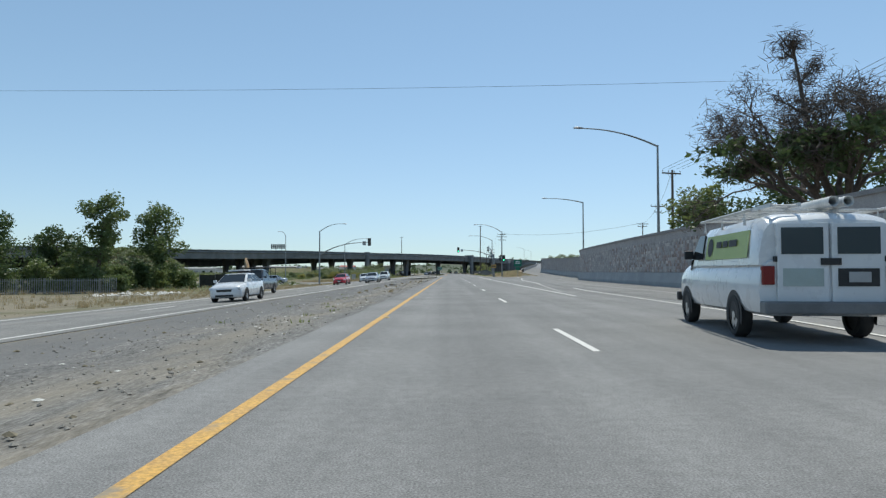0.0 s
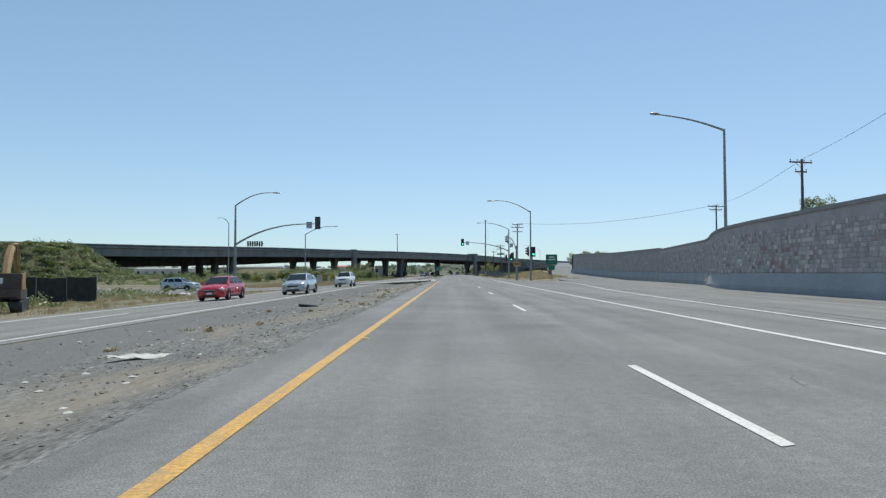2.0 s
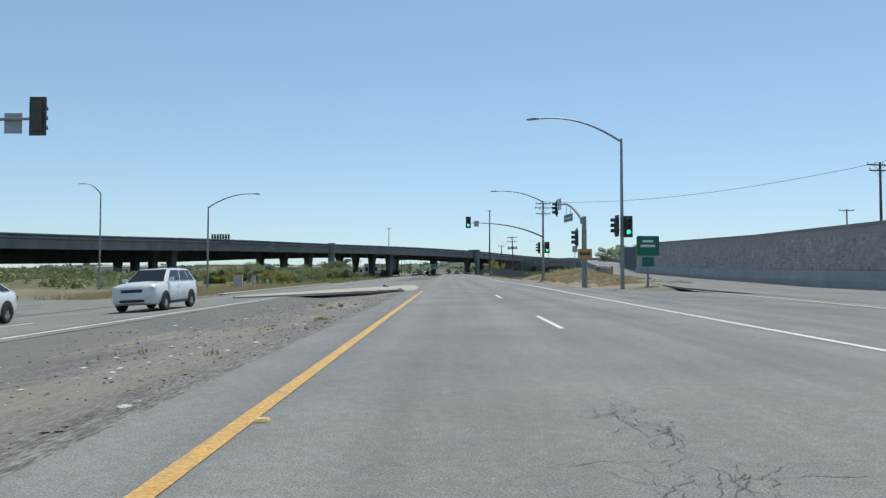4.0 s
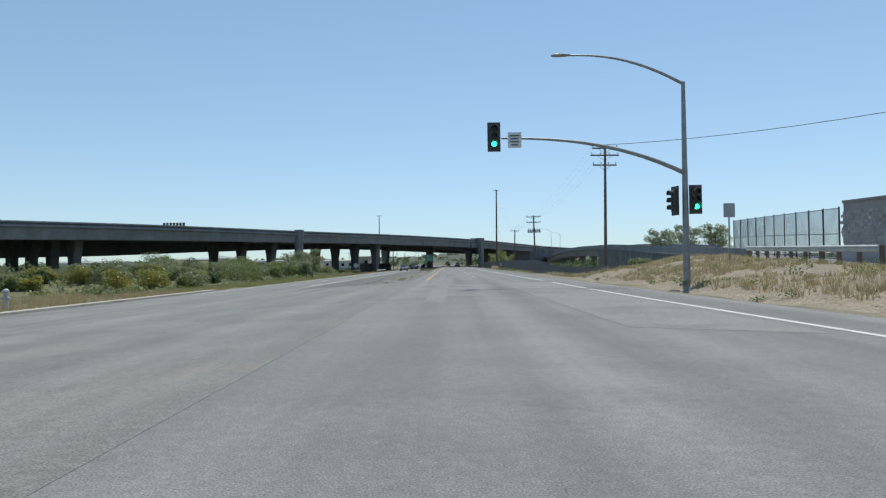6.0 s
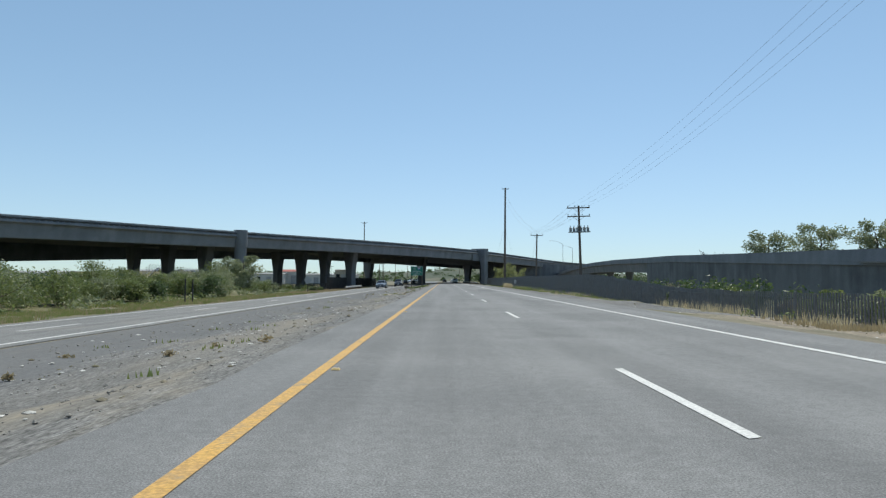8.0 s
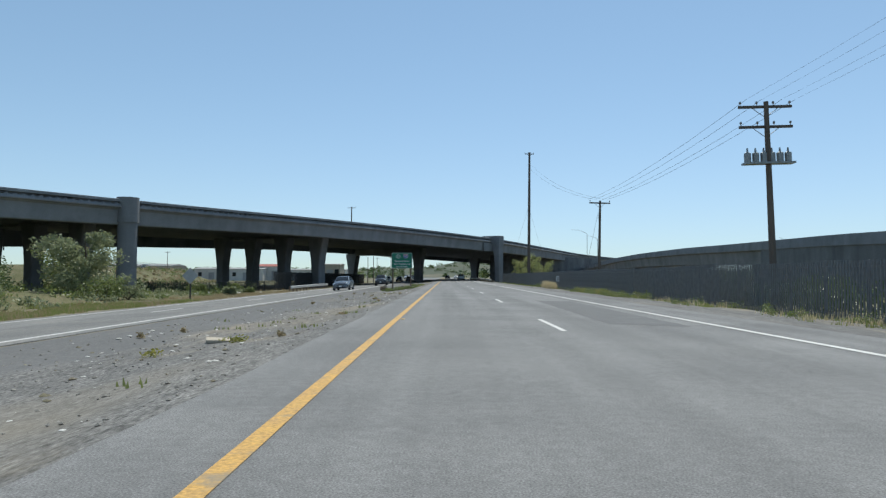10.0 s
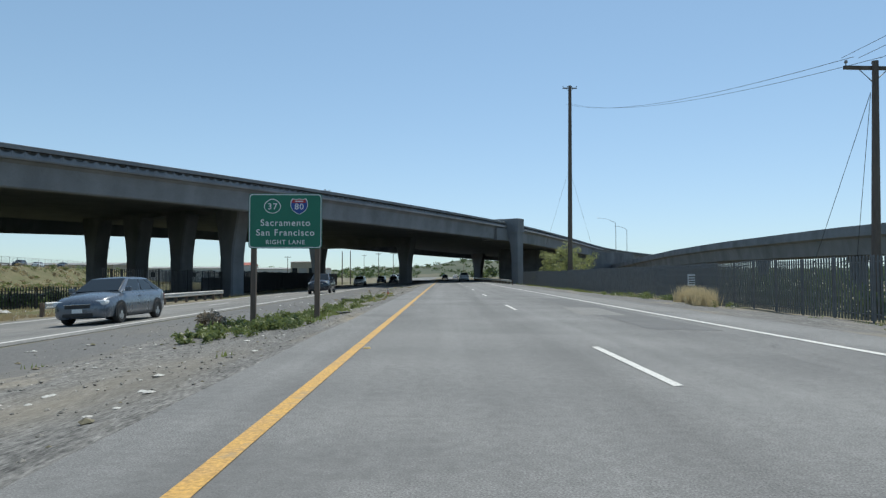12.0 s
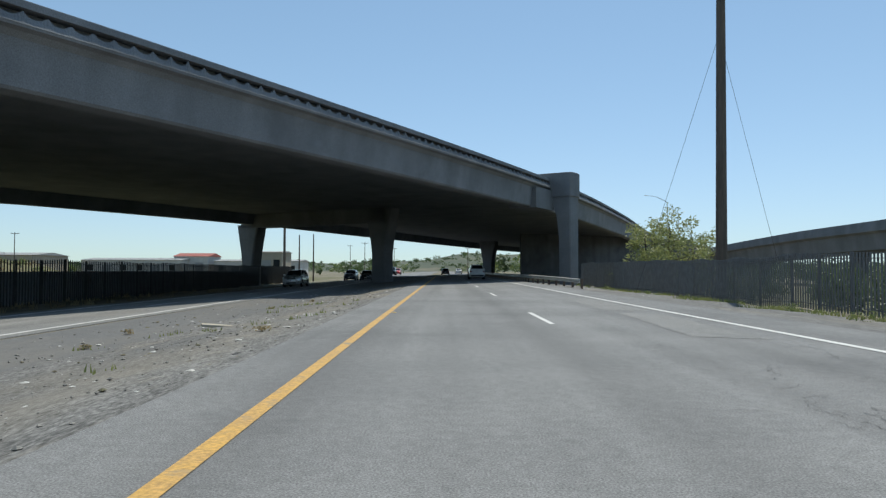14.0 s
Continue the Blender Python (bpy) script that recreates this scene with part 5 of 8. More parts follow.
# kerb of the side street and pavement edge
bm = bmesh.new()
sweep(bm, [Vector((-17.6, y, -0.8)) for y in (152, 170, 200)], [(0.0, -0.3), (0.0, 0.14), (0.5, 0.15), (0.5, -0.3)])
tagged(part("kerb", bm, CONCRETE_PALE), "pale concrete kerb beside the oncoming road", "kerb", kind="structure")

# ---------------- utility cabinets ----------------
CABINET = material("cabinet_paint", (0.5, 0.5, 0.47), (0.42, 0.42, 0.4), 3, 0.6, bump=0.05)


def cabinet(x, y, w, d, h, turn, label):
    ob = thing("utility_cabinet", label, "utility cabinet", pose(x, y, ground_z(x, y), 0, 0, turn), "utility cabinets")
    box_part("plinth", (-w / 2 - 0.08, w / 2 + 0.08, -d / 2 - 0.08, d / 2 + 0.08, -0.2, 0.1), CONCRETE, ob, 0.01)
    box_part("body", (-w / 2, w / 2, -d / 2, d / 2, 0.1, h), CABINET, ob, 0.02)
    box_part("lid", (-w / 2 - 0.04, w / 2 + 0.04, -d / 2 - 0.04, d / 2 + 0.04, h, h + 0.05), CABINET, ob, 0.01)
    dr = box_part("door", (-w / 2 + 0.06, w / 2 - 0.06, -d / 2 - 0.02, -d / 2, 0.18, h - 0.08), CABINET, ob, 0.006)
    box_part("handle", (w / 2 - 0.2, w / 2 - 0.16, -d / 2 - 0.05, -d / 2 - 0.02, h * 0.5, h * 0.62), GALV, dr)
    return ob


cabinet(-25.6, 181.0, 1.0, 0.7, 1.75, 10, "grey steel traffic signal cabinet on a concrete plinth")
cabinet(-23.9, 181.5, 0.4, 0.4, 1.6, 0, "slim grey steel service cabinet")
hy = thing("hydrant_post", "pale service post with a round cap", "post", pose(-22.6, 183.0, ground_z(-22.6, 183)))
tube_part("post", [(0, 0, -0.2), (0, 0, 1.0)], 0.13, CABINET, hy, 12)
tube_part("cap", [(0, 0, 1.0), (0, 0, 1.12), (0, 0, 1.2)], [0.17, 0.16, 0.05], CABINET, hy, 12)
tube_part("outlet", [(-0.22, 0, 0.7), (0.22, 0, 0.7)], 0.08, CABINET, hy, 10)

# ---------------- traffic cones ----------------
CONE = material("orange_cone_rubber", (0.62, 0.12, 0.06), (0.5, 0.1, 0.06), 5, 0.55, bump=0.03)
first_cone = None
for x, y in ((-18.6, 54.2), (-20.6, 63.2), (-22.2, 69.0), (-23.0, 75.2), (-23.6, 78.4), (-22.4, 79.6)):
    m = pose(x, y, ground_z(x, y) + 0.01)
    if first_cone:
        copy_thing(first_cone, m)
        continue
    first_cone = thing("traffic_cone", "orange traffic cone with two white bands", "traffic cone", m, "traffic cones")
    box_part("base", (-0.19, 0.19, -0.19, 0.19, 0, 0.035), CONE, first_cone, 0.01)
    tube_part("cone", [(0, 0, 0.03), (0, 0, 0.72)], [0.14, 0.03], CONE, first_cone, 16)
    for z in (0.36, 0.52):
        r = 0.14 - 0.11 * (z - 0.03) / 0.69 + 0.004
        tube_part("band", [(0, 0, z), (0, 0, z + 0.1)], [r, r - 0.016], SIGN_WHITE, first_cone, 16)


small_cone = copy_thing(first_cone, pose(-4.0, 345.2, ground_z(-4.0, 345.2) + 0.01))
small_cone.scale = (0.62, 0.62, 0.62)
tagged(small_cone, "small faded orange cone with white bands in the median")


# ---------------- guardrails ----------------
def guardrail(pts, label, zoff=0.0):
    pts = [Vector((x, y, ground_z(x, y) + zoff)) for x, y in pts]
    ob = thing("guardrail", label, "guardrail", None, "guardrails")
    w = [(0.0, 0.42), (0.07, 0.47), (0.07, 0.52), (0.0, 0.56), (0.0, 0.6), (0.07, 0.64), (0.07, 0.69), (0.0, 0.74), (-0.02, 0.74), (-0.02, 0.42)]
    bm = bmesh.new()
    sweep(bm, pts, w)
    part("rail", bm, RAIL_STEEL, ob, "pale corrugated steel rail")
    total = sum((b - a).length for a, b in zip(pts, pts[1:]))
    n = max(2, int(total / 1.9))
    for k in range(n + 1):
        d = total * k / n
        for a, b in zip(pts, pts[1:]):
            L = (b - a).length
            if d <= L + 1e-6:
                p = a.lerp(b, min(d / L, 1))
                dirv = (b - a).normalized()
                break
            d -= L
        bm = bmesh.new()
        box(bm, p.x - 0.08 - 0.14 * (-dirv.y), p.x + 0.08 - 0.14 * (-dirv.y), p.y - 0.08, p.y + 0.08, p.z - 0.4, p.z + 0.72, 0.01)
        part("post", bm, WOOD_POST, ob)
    return ob


guardrail([(-19.3, 357.5), (-19.2, 346), (-19.2, 331)], "pale steel guardrail beside the oncoming road")
guardrail([(9.95, 400.4), (8.7, 408), (7.9, 416), (7.7, 440), (7.7, 478)], "pale steel guardrail before the bridge column")
guardrail([(ramp_x(y) - 0.4, y) for y in (178, 184, 190, 196)], "pale steel guardrail on the slip road's edge", 0.35)


# ---------------- black steel fences ----------------
FENCE_STEEL = material("weathered_fence_steel", (0.2, 0.202, 0.205), (0.15, 0.152, 0.155), 3, 0.6, metal=0.2, bump=0.03, grain_mix=0.2)
def picket_fence(path, height, pitch, near, label, steel=BLACK_STEEL, sunk=lambda y: 0.0):
    """A palisade: posts, two rails and pickets; those in the stretch near (y from, y to) are single pieces."""
    ob = thing("palisade_fence", label, "fence", None, "palisade fences")
    pts = refine([(x, y, 0) for x, y in path], 2.4)
    single = []
    for a, b in zip(pts, pts[1:]):
        L = (b - a).length
        dirv = (b - a).normalized()
        for z in (0.28, height - 0.22):
            bm_r = rails
            qa, qb = a.copy(), b.copy()
            qa.z, qb.z = ground_z(a.x, a.y) - sunk(a.y) + z, ground_z(b.x, b.y) - sunk(b.y) + z
            tube(bm_r, [qa, qb], 0.022, 4)
        q = a.copy()
        q.z = ground_z(a.x, a.y) - sunk(a.y)
        posts.append(q)
        n = max(1, int(L / pitch))
        for k in range(n):
            c = a.lerp(b, (k + 0.5) / n)
            c.z = ground_z(c.x, c.y) - sunk(c.y)
            (single if near[0] < c.y < near[1] else loose).append(c)
    bm = bmesh.new()
    box(bm, -0.03, 0.03, -0.03, 0.03, -0.2, height + 0.02, 0.008)
    post_me = mesh_of("post", bm)
    for q in posts:
        part("post", post_me, steel, ob).location = q
    part("rail", rails, steel, ob)
    bm = bmesh.new()
    box(bm, -0.03, 0.03, -0.02, 0.02, 0.04, height - 0.04)
    faces(bm, [(-0.03, -0.02, height - 0.04), (0.03, -0.02, height - 0.04), (0.03, 0.02, height - 0.04), (-0.03, 0.02, height - 0.04), (0, 0, height + 0.05)], [(0, 1, 4), (1, 2, 4), (2, 3, 4), (3, 0, 4)])
    me = mesh_of("picket", bm)
    for c in single:
        part("picket", me, steel, ob).location = c
    vs, fs = [], []
    for c in loose:
        o = len(vs)
        for z in (0.04, height):
            for x, y in ((-0.03, -0.02), (0.03, -0.02), (0.03, 0.02), (-0.03, 0.02)):
                vs.append((c.x + x, c.y + y, c.z + z))
        fs += [(o, o + 1, o + 5, o + 4), (o + 1, o + 2, o + 6, o + 5), (o + 2, o + 3, o + 7, o + 6), (o + 3, o, o + 4, o + 7), (o + 4, o + 5, o + 6, o + 7)]
    me = bpy.data.meshes.new("pickets")
    me.from_pydata(vs, [], fs)
    tagged(part("picket_rest", me, steel, ob), kind="stuff")
    return ob


rails, posts, loose = bmesh.new(), [], []
picket_fence([(16.6, 212), (15.2, 226), (15.0, 300), (15.0, 345), (15.2, 380), (14.6, 405), (14.0, 420)], 2.36, 0.19, (305, 346), "dark weathered steel palisade fence along the highway verge", FENCE_STEEL, lambda y: 1.15 * (1 - step(236, 272, y)))
rails, posts, loose = bmesh.new(), [], []
picket_fence([(-47, 332), (-38, 335.5), (-31, 340), (-26.2, 350)], 1.5, 0.2, (330, 352), "low black steel palisade fence below the overpass")
rails, posts, loose = bmesh.new(), [], []
picket_fence([(-54, 69), (-46, 72), (-37.5, 76.5)], 1.7, 0.2, (60, 80), "grey steel palisade fence beneath the roadside trees", GALV)
rails, posts, loose = bmesh.new(), [], []
picket_fence([(-26.2, 350.4), (-25.5, 370), (-25.8, 420), (-27, 470)], 2.8, 0.27, (372, 412), "black steel palisade fence beside the oncoming road")

# tall grey chain fence on top of the slip road's far side
FENCE_MESH = material("fence_fabric", (0.14, 0.17, 0.2), (0.11, 0.13, 0.16), 2, 0.6, metal=0.3, bump=0.05)
cf = thing("mesh_fence", "tall grey mesh fence behind the slip road", "fence")
for k in range(11):
    y = 193.5 + 2.8 * k
    x, z = 25.8 + 0.17 * 2.8 * k, ramp_z(193.5 + 2.8 * k)
    bm = bmesh.new()
    tube(bm, [(x, y, z - 0.6), (x, y, z + 3.6)], 0.05, 8)
    part("post", bm, BLACK_STEEL, cf)
bm = bmesh.new()
for k in range(150):
    t = k / 149
    y = 193.5 + 28 * t
    x, z = 25.8 + 0.17 * 28 * t, ramp_z(y)
    tube(bm, [(x, y, z + 0.1), (x, y, z + 3.5)], 0.016, 4)
for zz in (0.15, 1.8, 3.5):
    tube(bm, [(25.8, 193.5, ramp_z(193.5) + zz), (28.2, 207.5, ramp_z(207.5) + zz), (30.56, 221.5, ramp_z(221.5) + zz)], 0.03, 5)
part("fabric", bm, FENCE_MESH, cf)

# ---- dark screened fence behind the excavator ----
SCREEN = material("dark_screen_fabric", (0.03, 0.034, 0.03), (0.05, 0.052, 0.045), 2.0, 0.85, bump=0.3, fine=14)
scr = thing("screen_fence", "black screened site fence behind the excavator", "fence")
for k in range(5):
    x, y = -37.6 + 2.2 * k, 102.0 + 0.45 * k
    z = ground_z(x, y)
    tube_part("post", [(x, y, z - 0.3), (x, y, z + 2.15)], 0.04, GALV, scr, 8)
    if k < 4:
        bm = bmesh.new()
        n = 8
        v = []
        for i in range(n + 1):
            px, py = x + 2.2 * i / n, y + 0.45 * i / n
            v.append([bm.verts.new((px, py + 0.05 * math.sin(i * 1.9 + k), z + h)) for h in (0.08, 0.8, 1.5, 2.05 - 0.05 * math.sin(math.pi * i / n))])
        for a, b in zip(v, v[1:]):
            for j in range(3):
                bm.faces.new((a[j], b[j], b[j + 1], a[j + 1]))
        part("screen", bm, SCREEN, scr, "black fabric screen", soft=True)

# ---- chain fence and guardrail along the embanked road ----
chf = thing("chain_fence", "tall grey chain-link fence along the embanked road", "fence")
line_pts = [(bank_line(y) - 1.0, y, ground_z(bank_line(y) - 1.0, y)) for y in range(382, 522, 4)]
for x, y, z in line_pts:
    tube_part("post", [(x, y, z - 0.3), (x, y, z + 2.0)], 0.045, GALV, chf, 6)
for h in (0.1, 1.0, 2.0):
    tube_part("rail", [(x, y, z + h) for x, y, z in line_pts], 0.025, GALV, chf, 5)
bm = bmesh.new()
for (x0, y0, z0), (x1, y1, z1) in zip(line_pts, line_pts[1:]):
    for i in range(10):
        t0, t1 = i / 10, (i + 5) / 10
        for lo, hi in ((0.1, 2.0), (2.0, 0.1)):
            if t1 <= 1.0:
                tube(bm, [(x0 + (x1 - x0) * t0, y0 + (y1 - y0) * t0, z0 + lo), (x0 + (x1 - x0) * t1, y0 + (y1 - y0) * t1, z0 + hi)], 0.007, 3)
part("wire_mesh", bm, GALV, chf)
bgr = thing("bank_guardrail", "dark weathered guardrail on the embanked road", "guardrail")
rail_pts = [(x + 1.6, y, ground_z(x + 1.6, y)) for x, y, z in line_pts[:16]]
for x, y, z in rail_pts:
    box_part("post", (x - 0.07, x + 0.07, y - 0.07, y + 0.07, z - 0.3, z + 0.6), WOOD_POST, bgr, 0.01)
bm = bmesh.new()
sweep(bm, [Vector(p) for p in rail_pts], [(-0.1, 0.35), (-0.1, 0.65), (-0.04, 0.65), (-0.04, 0.35)])
part("beam", bm, FENCE_STEEL, bgr)

# ---- dark boundary wall behind the black fence ----
bm = bmesh.new()
sweep(bm, [Vector((-26.9, 374, ground_z(-26.9, 374))), Vector((-27.0, 400, ground_z(-27, 400))), Vector((-27.6, 430, ground_z(-27.6, 430))), Vector((-28.6, 472, ground_z(-28.6, 472)))], [(0, -0.4), (0, 2.0), (0.2, 2.0), (0.2, -0.4)])
wall_boundary = tagged(part("wall_boundary", bm, CONCRETE_DARK), "dark weathered concrete boundary wall behind the fence", "wall", kind="structure")
bm = bmesh.new()
sweep(bm, [Vector((-26.85, 374, ground_z(-26.9, 374))), Vector((-26.95, 400, ground_z(-27, 400))), Vector((-27.55, 430, ground_z(-27.6, 430))), Vector((-28.55, 472, ground_z(-28.6, 472)))], [(-0.02, 2.002), (-0.02, 2.1), (0.28, 2.1), (0.28, 2.002)])
part("coping", bm, CONCRETE_DARK, wall_boundary)

# ---------------- vehicles ----------------
def paint(name, c, metal=0.25):
    return material(name, c, tuple(x * 0.93 for x in c), 2.0, 0.3, metal=metal, bump=0.0, coat=0.7, fine=3.0, grain_mix=0.06)


PAINT = {"white": paint("white_car_paint", (0.72, 0.73, 0.74), 0.0), "silver": paint("silver_car_paint", (0.5, 0.52, 0.55), 0.5), "grey": paint("grey_blue_car_paint", (0.13, 0.15, 0.18), 0.4),
         "dark": paint("dark_car_paint", (0.014, 0.018, 0.03), 0.1), "red": paint("red_car_paint", (0.5, 0.02, 0.035), 0.1), "navy": paint("dark_blue_car_paint", (0.03, 0.045, 0.075), 0.3)}
CAR_GLASS = glass_material("dark_car_glass", (0.02, 0.024, 0.027))
RUBBER = material("tyre_rubber", (0.022, 0.022, 0.023), (0.03, 0.03, 0.03), 8, 0.85, bump=0.1)
RIM = material("alloy_rim", (0.62, 0.63, 0.64), (0.52, 0.53, 0.54), 6, 0.35, metal=0.8, bump=0.0)
TRIM = material("black_plastic_trim", (0.02, 0.02, 0.021), (0.03, 0.03, 0.03), 6, 0.6, bump=0.05)
HEADLAMP = glass_material("headlamp_lens", (0.68, 0.7, 0.72), 0.1)
TAIL = glass_material("tail_lamp_lens", (0.2, 0.02, 0.018), 0.25)
CHROME = material("dull_chrome", (0.6, 0.6, 0.61), (0.5, 0.5, 0.51), 4, 0.25, metal=1.0, bump=0.0)


def loft(bm, stations, ring):
    """Skin over closed cross-sections; ring(station) gives points round the section."""
    rs = [[bm.verts.new(p) for p in ring(s)] for s in stations]
    k = len(rs[0])
    for a, b in zip(rs, rs[1:]):
        for j in range(k):
            bm.faces.new((a[j], a[(j + 1) % k], b[(j + 1) % k], b[j]))
    bm.faces.new(rs[0])
    bm.faces.new(rs[-1][::-1])
    bmesh.ops.recalc_face_normals(bm, faces=bm.faces[:])


def body_ring(s):
    y, zb, zt, w, crown = s
    h = zt - zb
    half = [(0.0, zb), (w * 0.8, zb), (w * 0.93, zb + h * 0.06), (w * 0.985, zb + h * 0.2), (w, zb + h * 0.42), (w * 0.992, zb + h * 0.62), (w * 0.97, zb + h * 0.78),
            (w * 0.93, zb + h * 0.9), (w * 0.86, zb + h * 0.97), (w * 0.74, zt), (w * 0.4, zt + crown)]
    return [(x, y, z) for x, z in half] + [(0, y, zt + crown * 1.25)] + [(-x, y, z) for x, z in half[:0:-1]]


def cabin_mesh(b0, b1, r0, r1, zb, zr, wb, wr):
    """The glasshouse as a skin over sections from the windscreen's foot to the rear window's foot."""
    line = [(b0, zb)] + [(b0 + (r0 - b0) * k / 5, zb + (zr - 0.03 - zb) * k / 5) for k in range(1, 6)]
    line += [(r0 + (r1 - r0) * k / 6, zr - 0.03 + 0.035 * math.sin(math.pi * k / 6)) for k in range(1, 6)]
    line += [(r1 + (b1 - r1) * k / 5, zr - 0.03 + (zb - zr + 0.03) * k / 5) for k in range(0, 6)]

    def ring(q):
        y, z = q
        f = max((z - zb) / (zr - zb), 0.0)
        w = wb + (wr - wb) * f
        low = wb
        half = [(low, zb - 0.05), (low + (w - low) * 0.5, zb + (z - zb) * 0.5), (w, max(z - 0.05, zb - 0.02)), (w * 0.95, z - 0.018 * f), (w * 0.8, z + 0.004), (w * 0.4, z + 0.018)]
        return [(0, y, zb - 0.06)] + [(x, y, zz) for x, zz in half] + [(0, y, z + 0.022)] + [(-x, y, zz) for x, zz in half[::-1]]

    bm = bmesh.new()
    loft(bm, line, ring)
    return smooth(mesh_of("cabin", bm), 28)


def wheel(parent, x, y, r, side):
    bm = bmesh.new()
    t = 0.21
    prof = [(r * 0.66, -t / 2), (r * 0.93, -t / 2), (r, -t / 2 + 0.04), (r, t / 2 - 0.04), (r * 0.93, t / 2), (r * 0.66, t / 2)]
    n = 20
    rings = [[bm.verts.new((x + d, y + q * math.cos(2 * math.pi * k / n), r + q * math.sin(2 * math.pi * k / n))) for q, d in prof] for k in range(n)]
    for k in range(n):
        a, b = rings[k], rings[(k + 1) % n]
        for j in range(len(prof) - 1):
            bm.faces.new((a[j], a[j + 1], b[j + 1], b[j]))
    bmesh.ops.recalc_face_normals(bm, faces=bm.faces[:])
    w = part("wheel", smooth(mesh_of("wheel", bm)), RUBBER, parent, "black tyre")
    bm = bmesh.new()
    f = x + side * (t / 2 - 0.035)
    tube(bm, [(x - side * 0.06, y, r), (f, y, r)], r * 0.68, 20)
    part("wheel_disc", bm, TRIM, w)
    bm = bmesh.new()
    for k in range(5):
        a = 2 * math.pi * k / 5 + 0.3
        d = Vector((0, math.cos(a), math.sin(a)))
        e = Vector((0, -math.sin(a), math.cos(a)))
        c = Vector((f + side * 0.012, y, r))
        o = [c + e * 0.07, c - e * 0.07, c + d * r * 0.64 - e * 0.085, c + d * r * 0.64 + e * 0.085]
        bm.faces.new([bm.verts.new(p) for p in o])
    tube(bm, [(f, y, r), (f + side * 0.03, y, r)], r * 0.2, 12)
    for k in range(20):
        a, b = 2 * math.pi * k / 20, 2 * math.pi * (k + 1) / 20
        bm.faces.new([bm.verts.new((f + side * 0.012, y + q * math.cos(g), r + q * math.sin(g))) for q, g in ((r * 0.6, a), (r * 0.69, a), (r * 0.69, b), (r * 0.6, b))])
    bmesh.ops.recalc_face_normals(bm, faces=bm.faces[:])
    part("rim", bm, RIM, w, "spoked alloy rim")


def quad(name, pts, mat, parent, out=0.0, label="", thick=0.0):
    pts = [Vector(p) for p in pts]
    nrm = (pts[1] - pts[0]).cross(pts[2] - pts[0]).normalized()
    bm = bmesh.new()
    f = bm.faces.new([bm.verts.new(p + nrm * out) for p in pts])
    if thick:
        r = bmesh.ops.extrude_face_region(bm, geom=[f])
        bmesh.ops.translate(bm, vec=-nrm * thick, verts=[v for v in r["geom"] if isinstance(v, bmesh.types.BMVert)])
        bmesh.ops.recalc_face_normals(bm, faces=bm.faces[:])
    return part(name, bm, mat, parent, label)


SHAPES = {
    # half width, body stations (y, bottom, top, width factor, crown), greenhouse: base front/back, roof front/back, belt, roof height
    "sedan": dict(r=0.33, w=0.89, fa=1.36, ra=-1.36,
                  st=[(2.33, 0.34, 0.6, 0.6, 0.01), (2.28, 0.25, 0.71, 0.77, 0.02), (2.12, 0.2, 0.8, 0.9, 0.03), (1.8, 0.19, 0.88, 0.97, 0.05), (1.35, 0.18, 0.94, 1.0, 0.05), (0.95, 0.18, 0.99, 1.0, 0.03), (0.0, 0.18, 1.0, 1.0, 0.02), (-1.4, 0.18, 1.03, 1.0, 0.02), (-1.9, 0.2, 1.06, 0.97, 0.03), (-2.18, 0.25, 1.04, 0.9, 0.03), (-2.3, 0.3, 0.94, 0.82, 0.02), (-2.34, 0.38, 0.8, 0.74, 0.0)],
                  gb=(1.16, -2.06), gr=(0.3, -1.12), belt=0.98, roof=1.47),
    "suv": dict(r=0.36, w=0.92, fa=1.32, ra=-1.32,
                st=[(2.28, 0.44, 0.8, 0.66, 0.01), (2.23, 0.33, 0.93, 0.82, 0.02), (2.08, 0.27, 1.02, 0.92, 0.03), (1.75, 0.25, 1.08, 0.98, 0.05), (1.3, 0.24, 1.12, 1.0, 0.04), (0.9, 0.24, 1.14, 1.0, 0.03), (-0.4, 0.24, 1.14, 1.0, 0.02), (-1.6, 0.24, 1.16, 1.0, 0.02), (-2.1, 0.27, 1.14, 0.95, 0.02), (-2.24, 0.32, 1.06, 0.9, 0.0), (-2.29, 0.42, 0.95, 0.84, 0.0)],
                gb=(1.05, -2.2), gr=(0.28, -1.7), belt=1.12, roof=1.68),
    "pickup": dict(r=0.4, w=0.98, fa=1.75, ra=-1.7,
                   st=[(2.82, 0.52, 0.98, 0.78, 0.01), (2.76, 0.42, 1.1, 0.9, 0.02), (2.58, 0.37, 1.17, 0.97, 0.03), (2.2, 0.36, 1.2, 1.0, 0.04), (1.2, 0.35, 1.22, 1.0, 0.03), (-0.7, 0.35, 1.2, 1.0, 0.0), (-1.6, 0.35, 1.2, 1.0, 0.0), (-2.7, 0.36, 1.2, 1.0, 0.0), (-2.82, 0.42, 1.16, 0.97, 0.0)],
                   gb=(1.2, -0.95), gr=(0.45, -0.75), belt=1.19, roof=1.88),
}


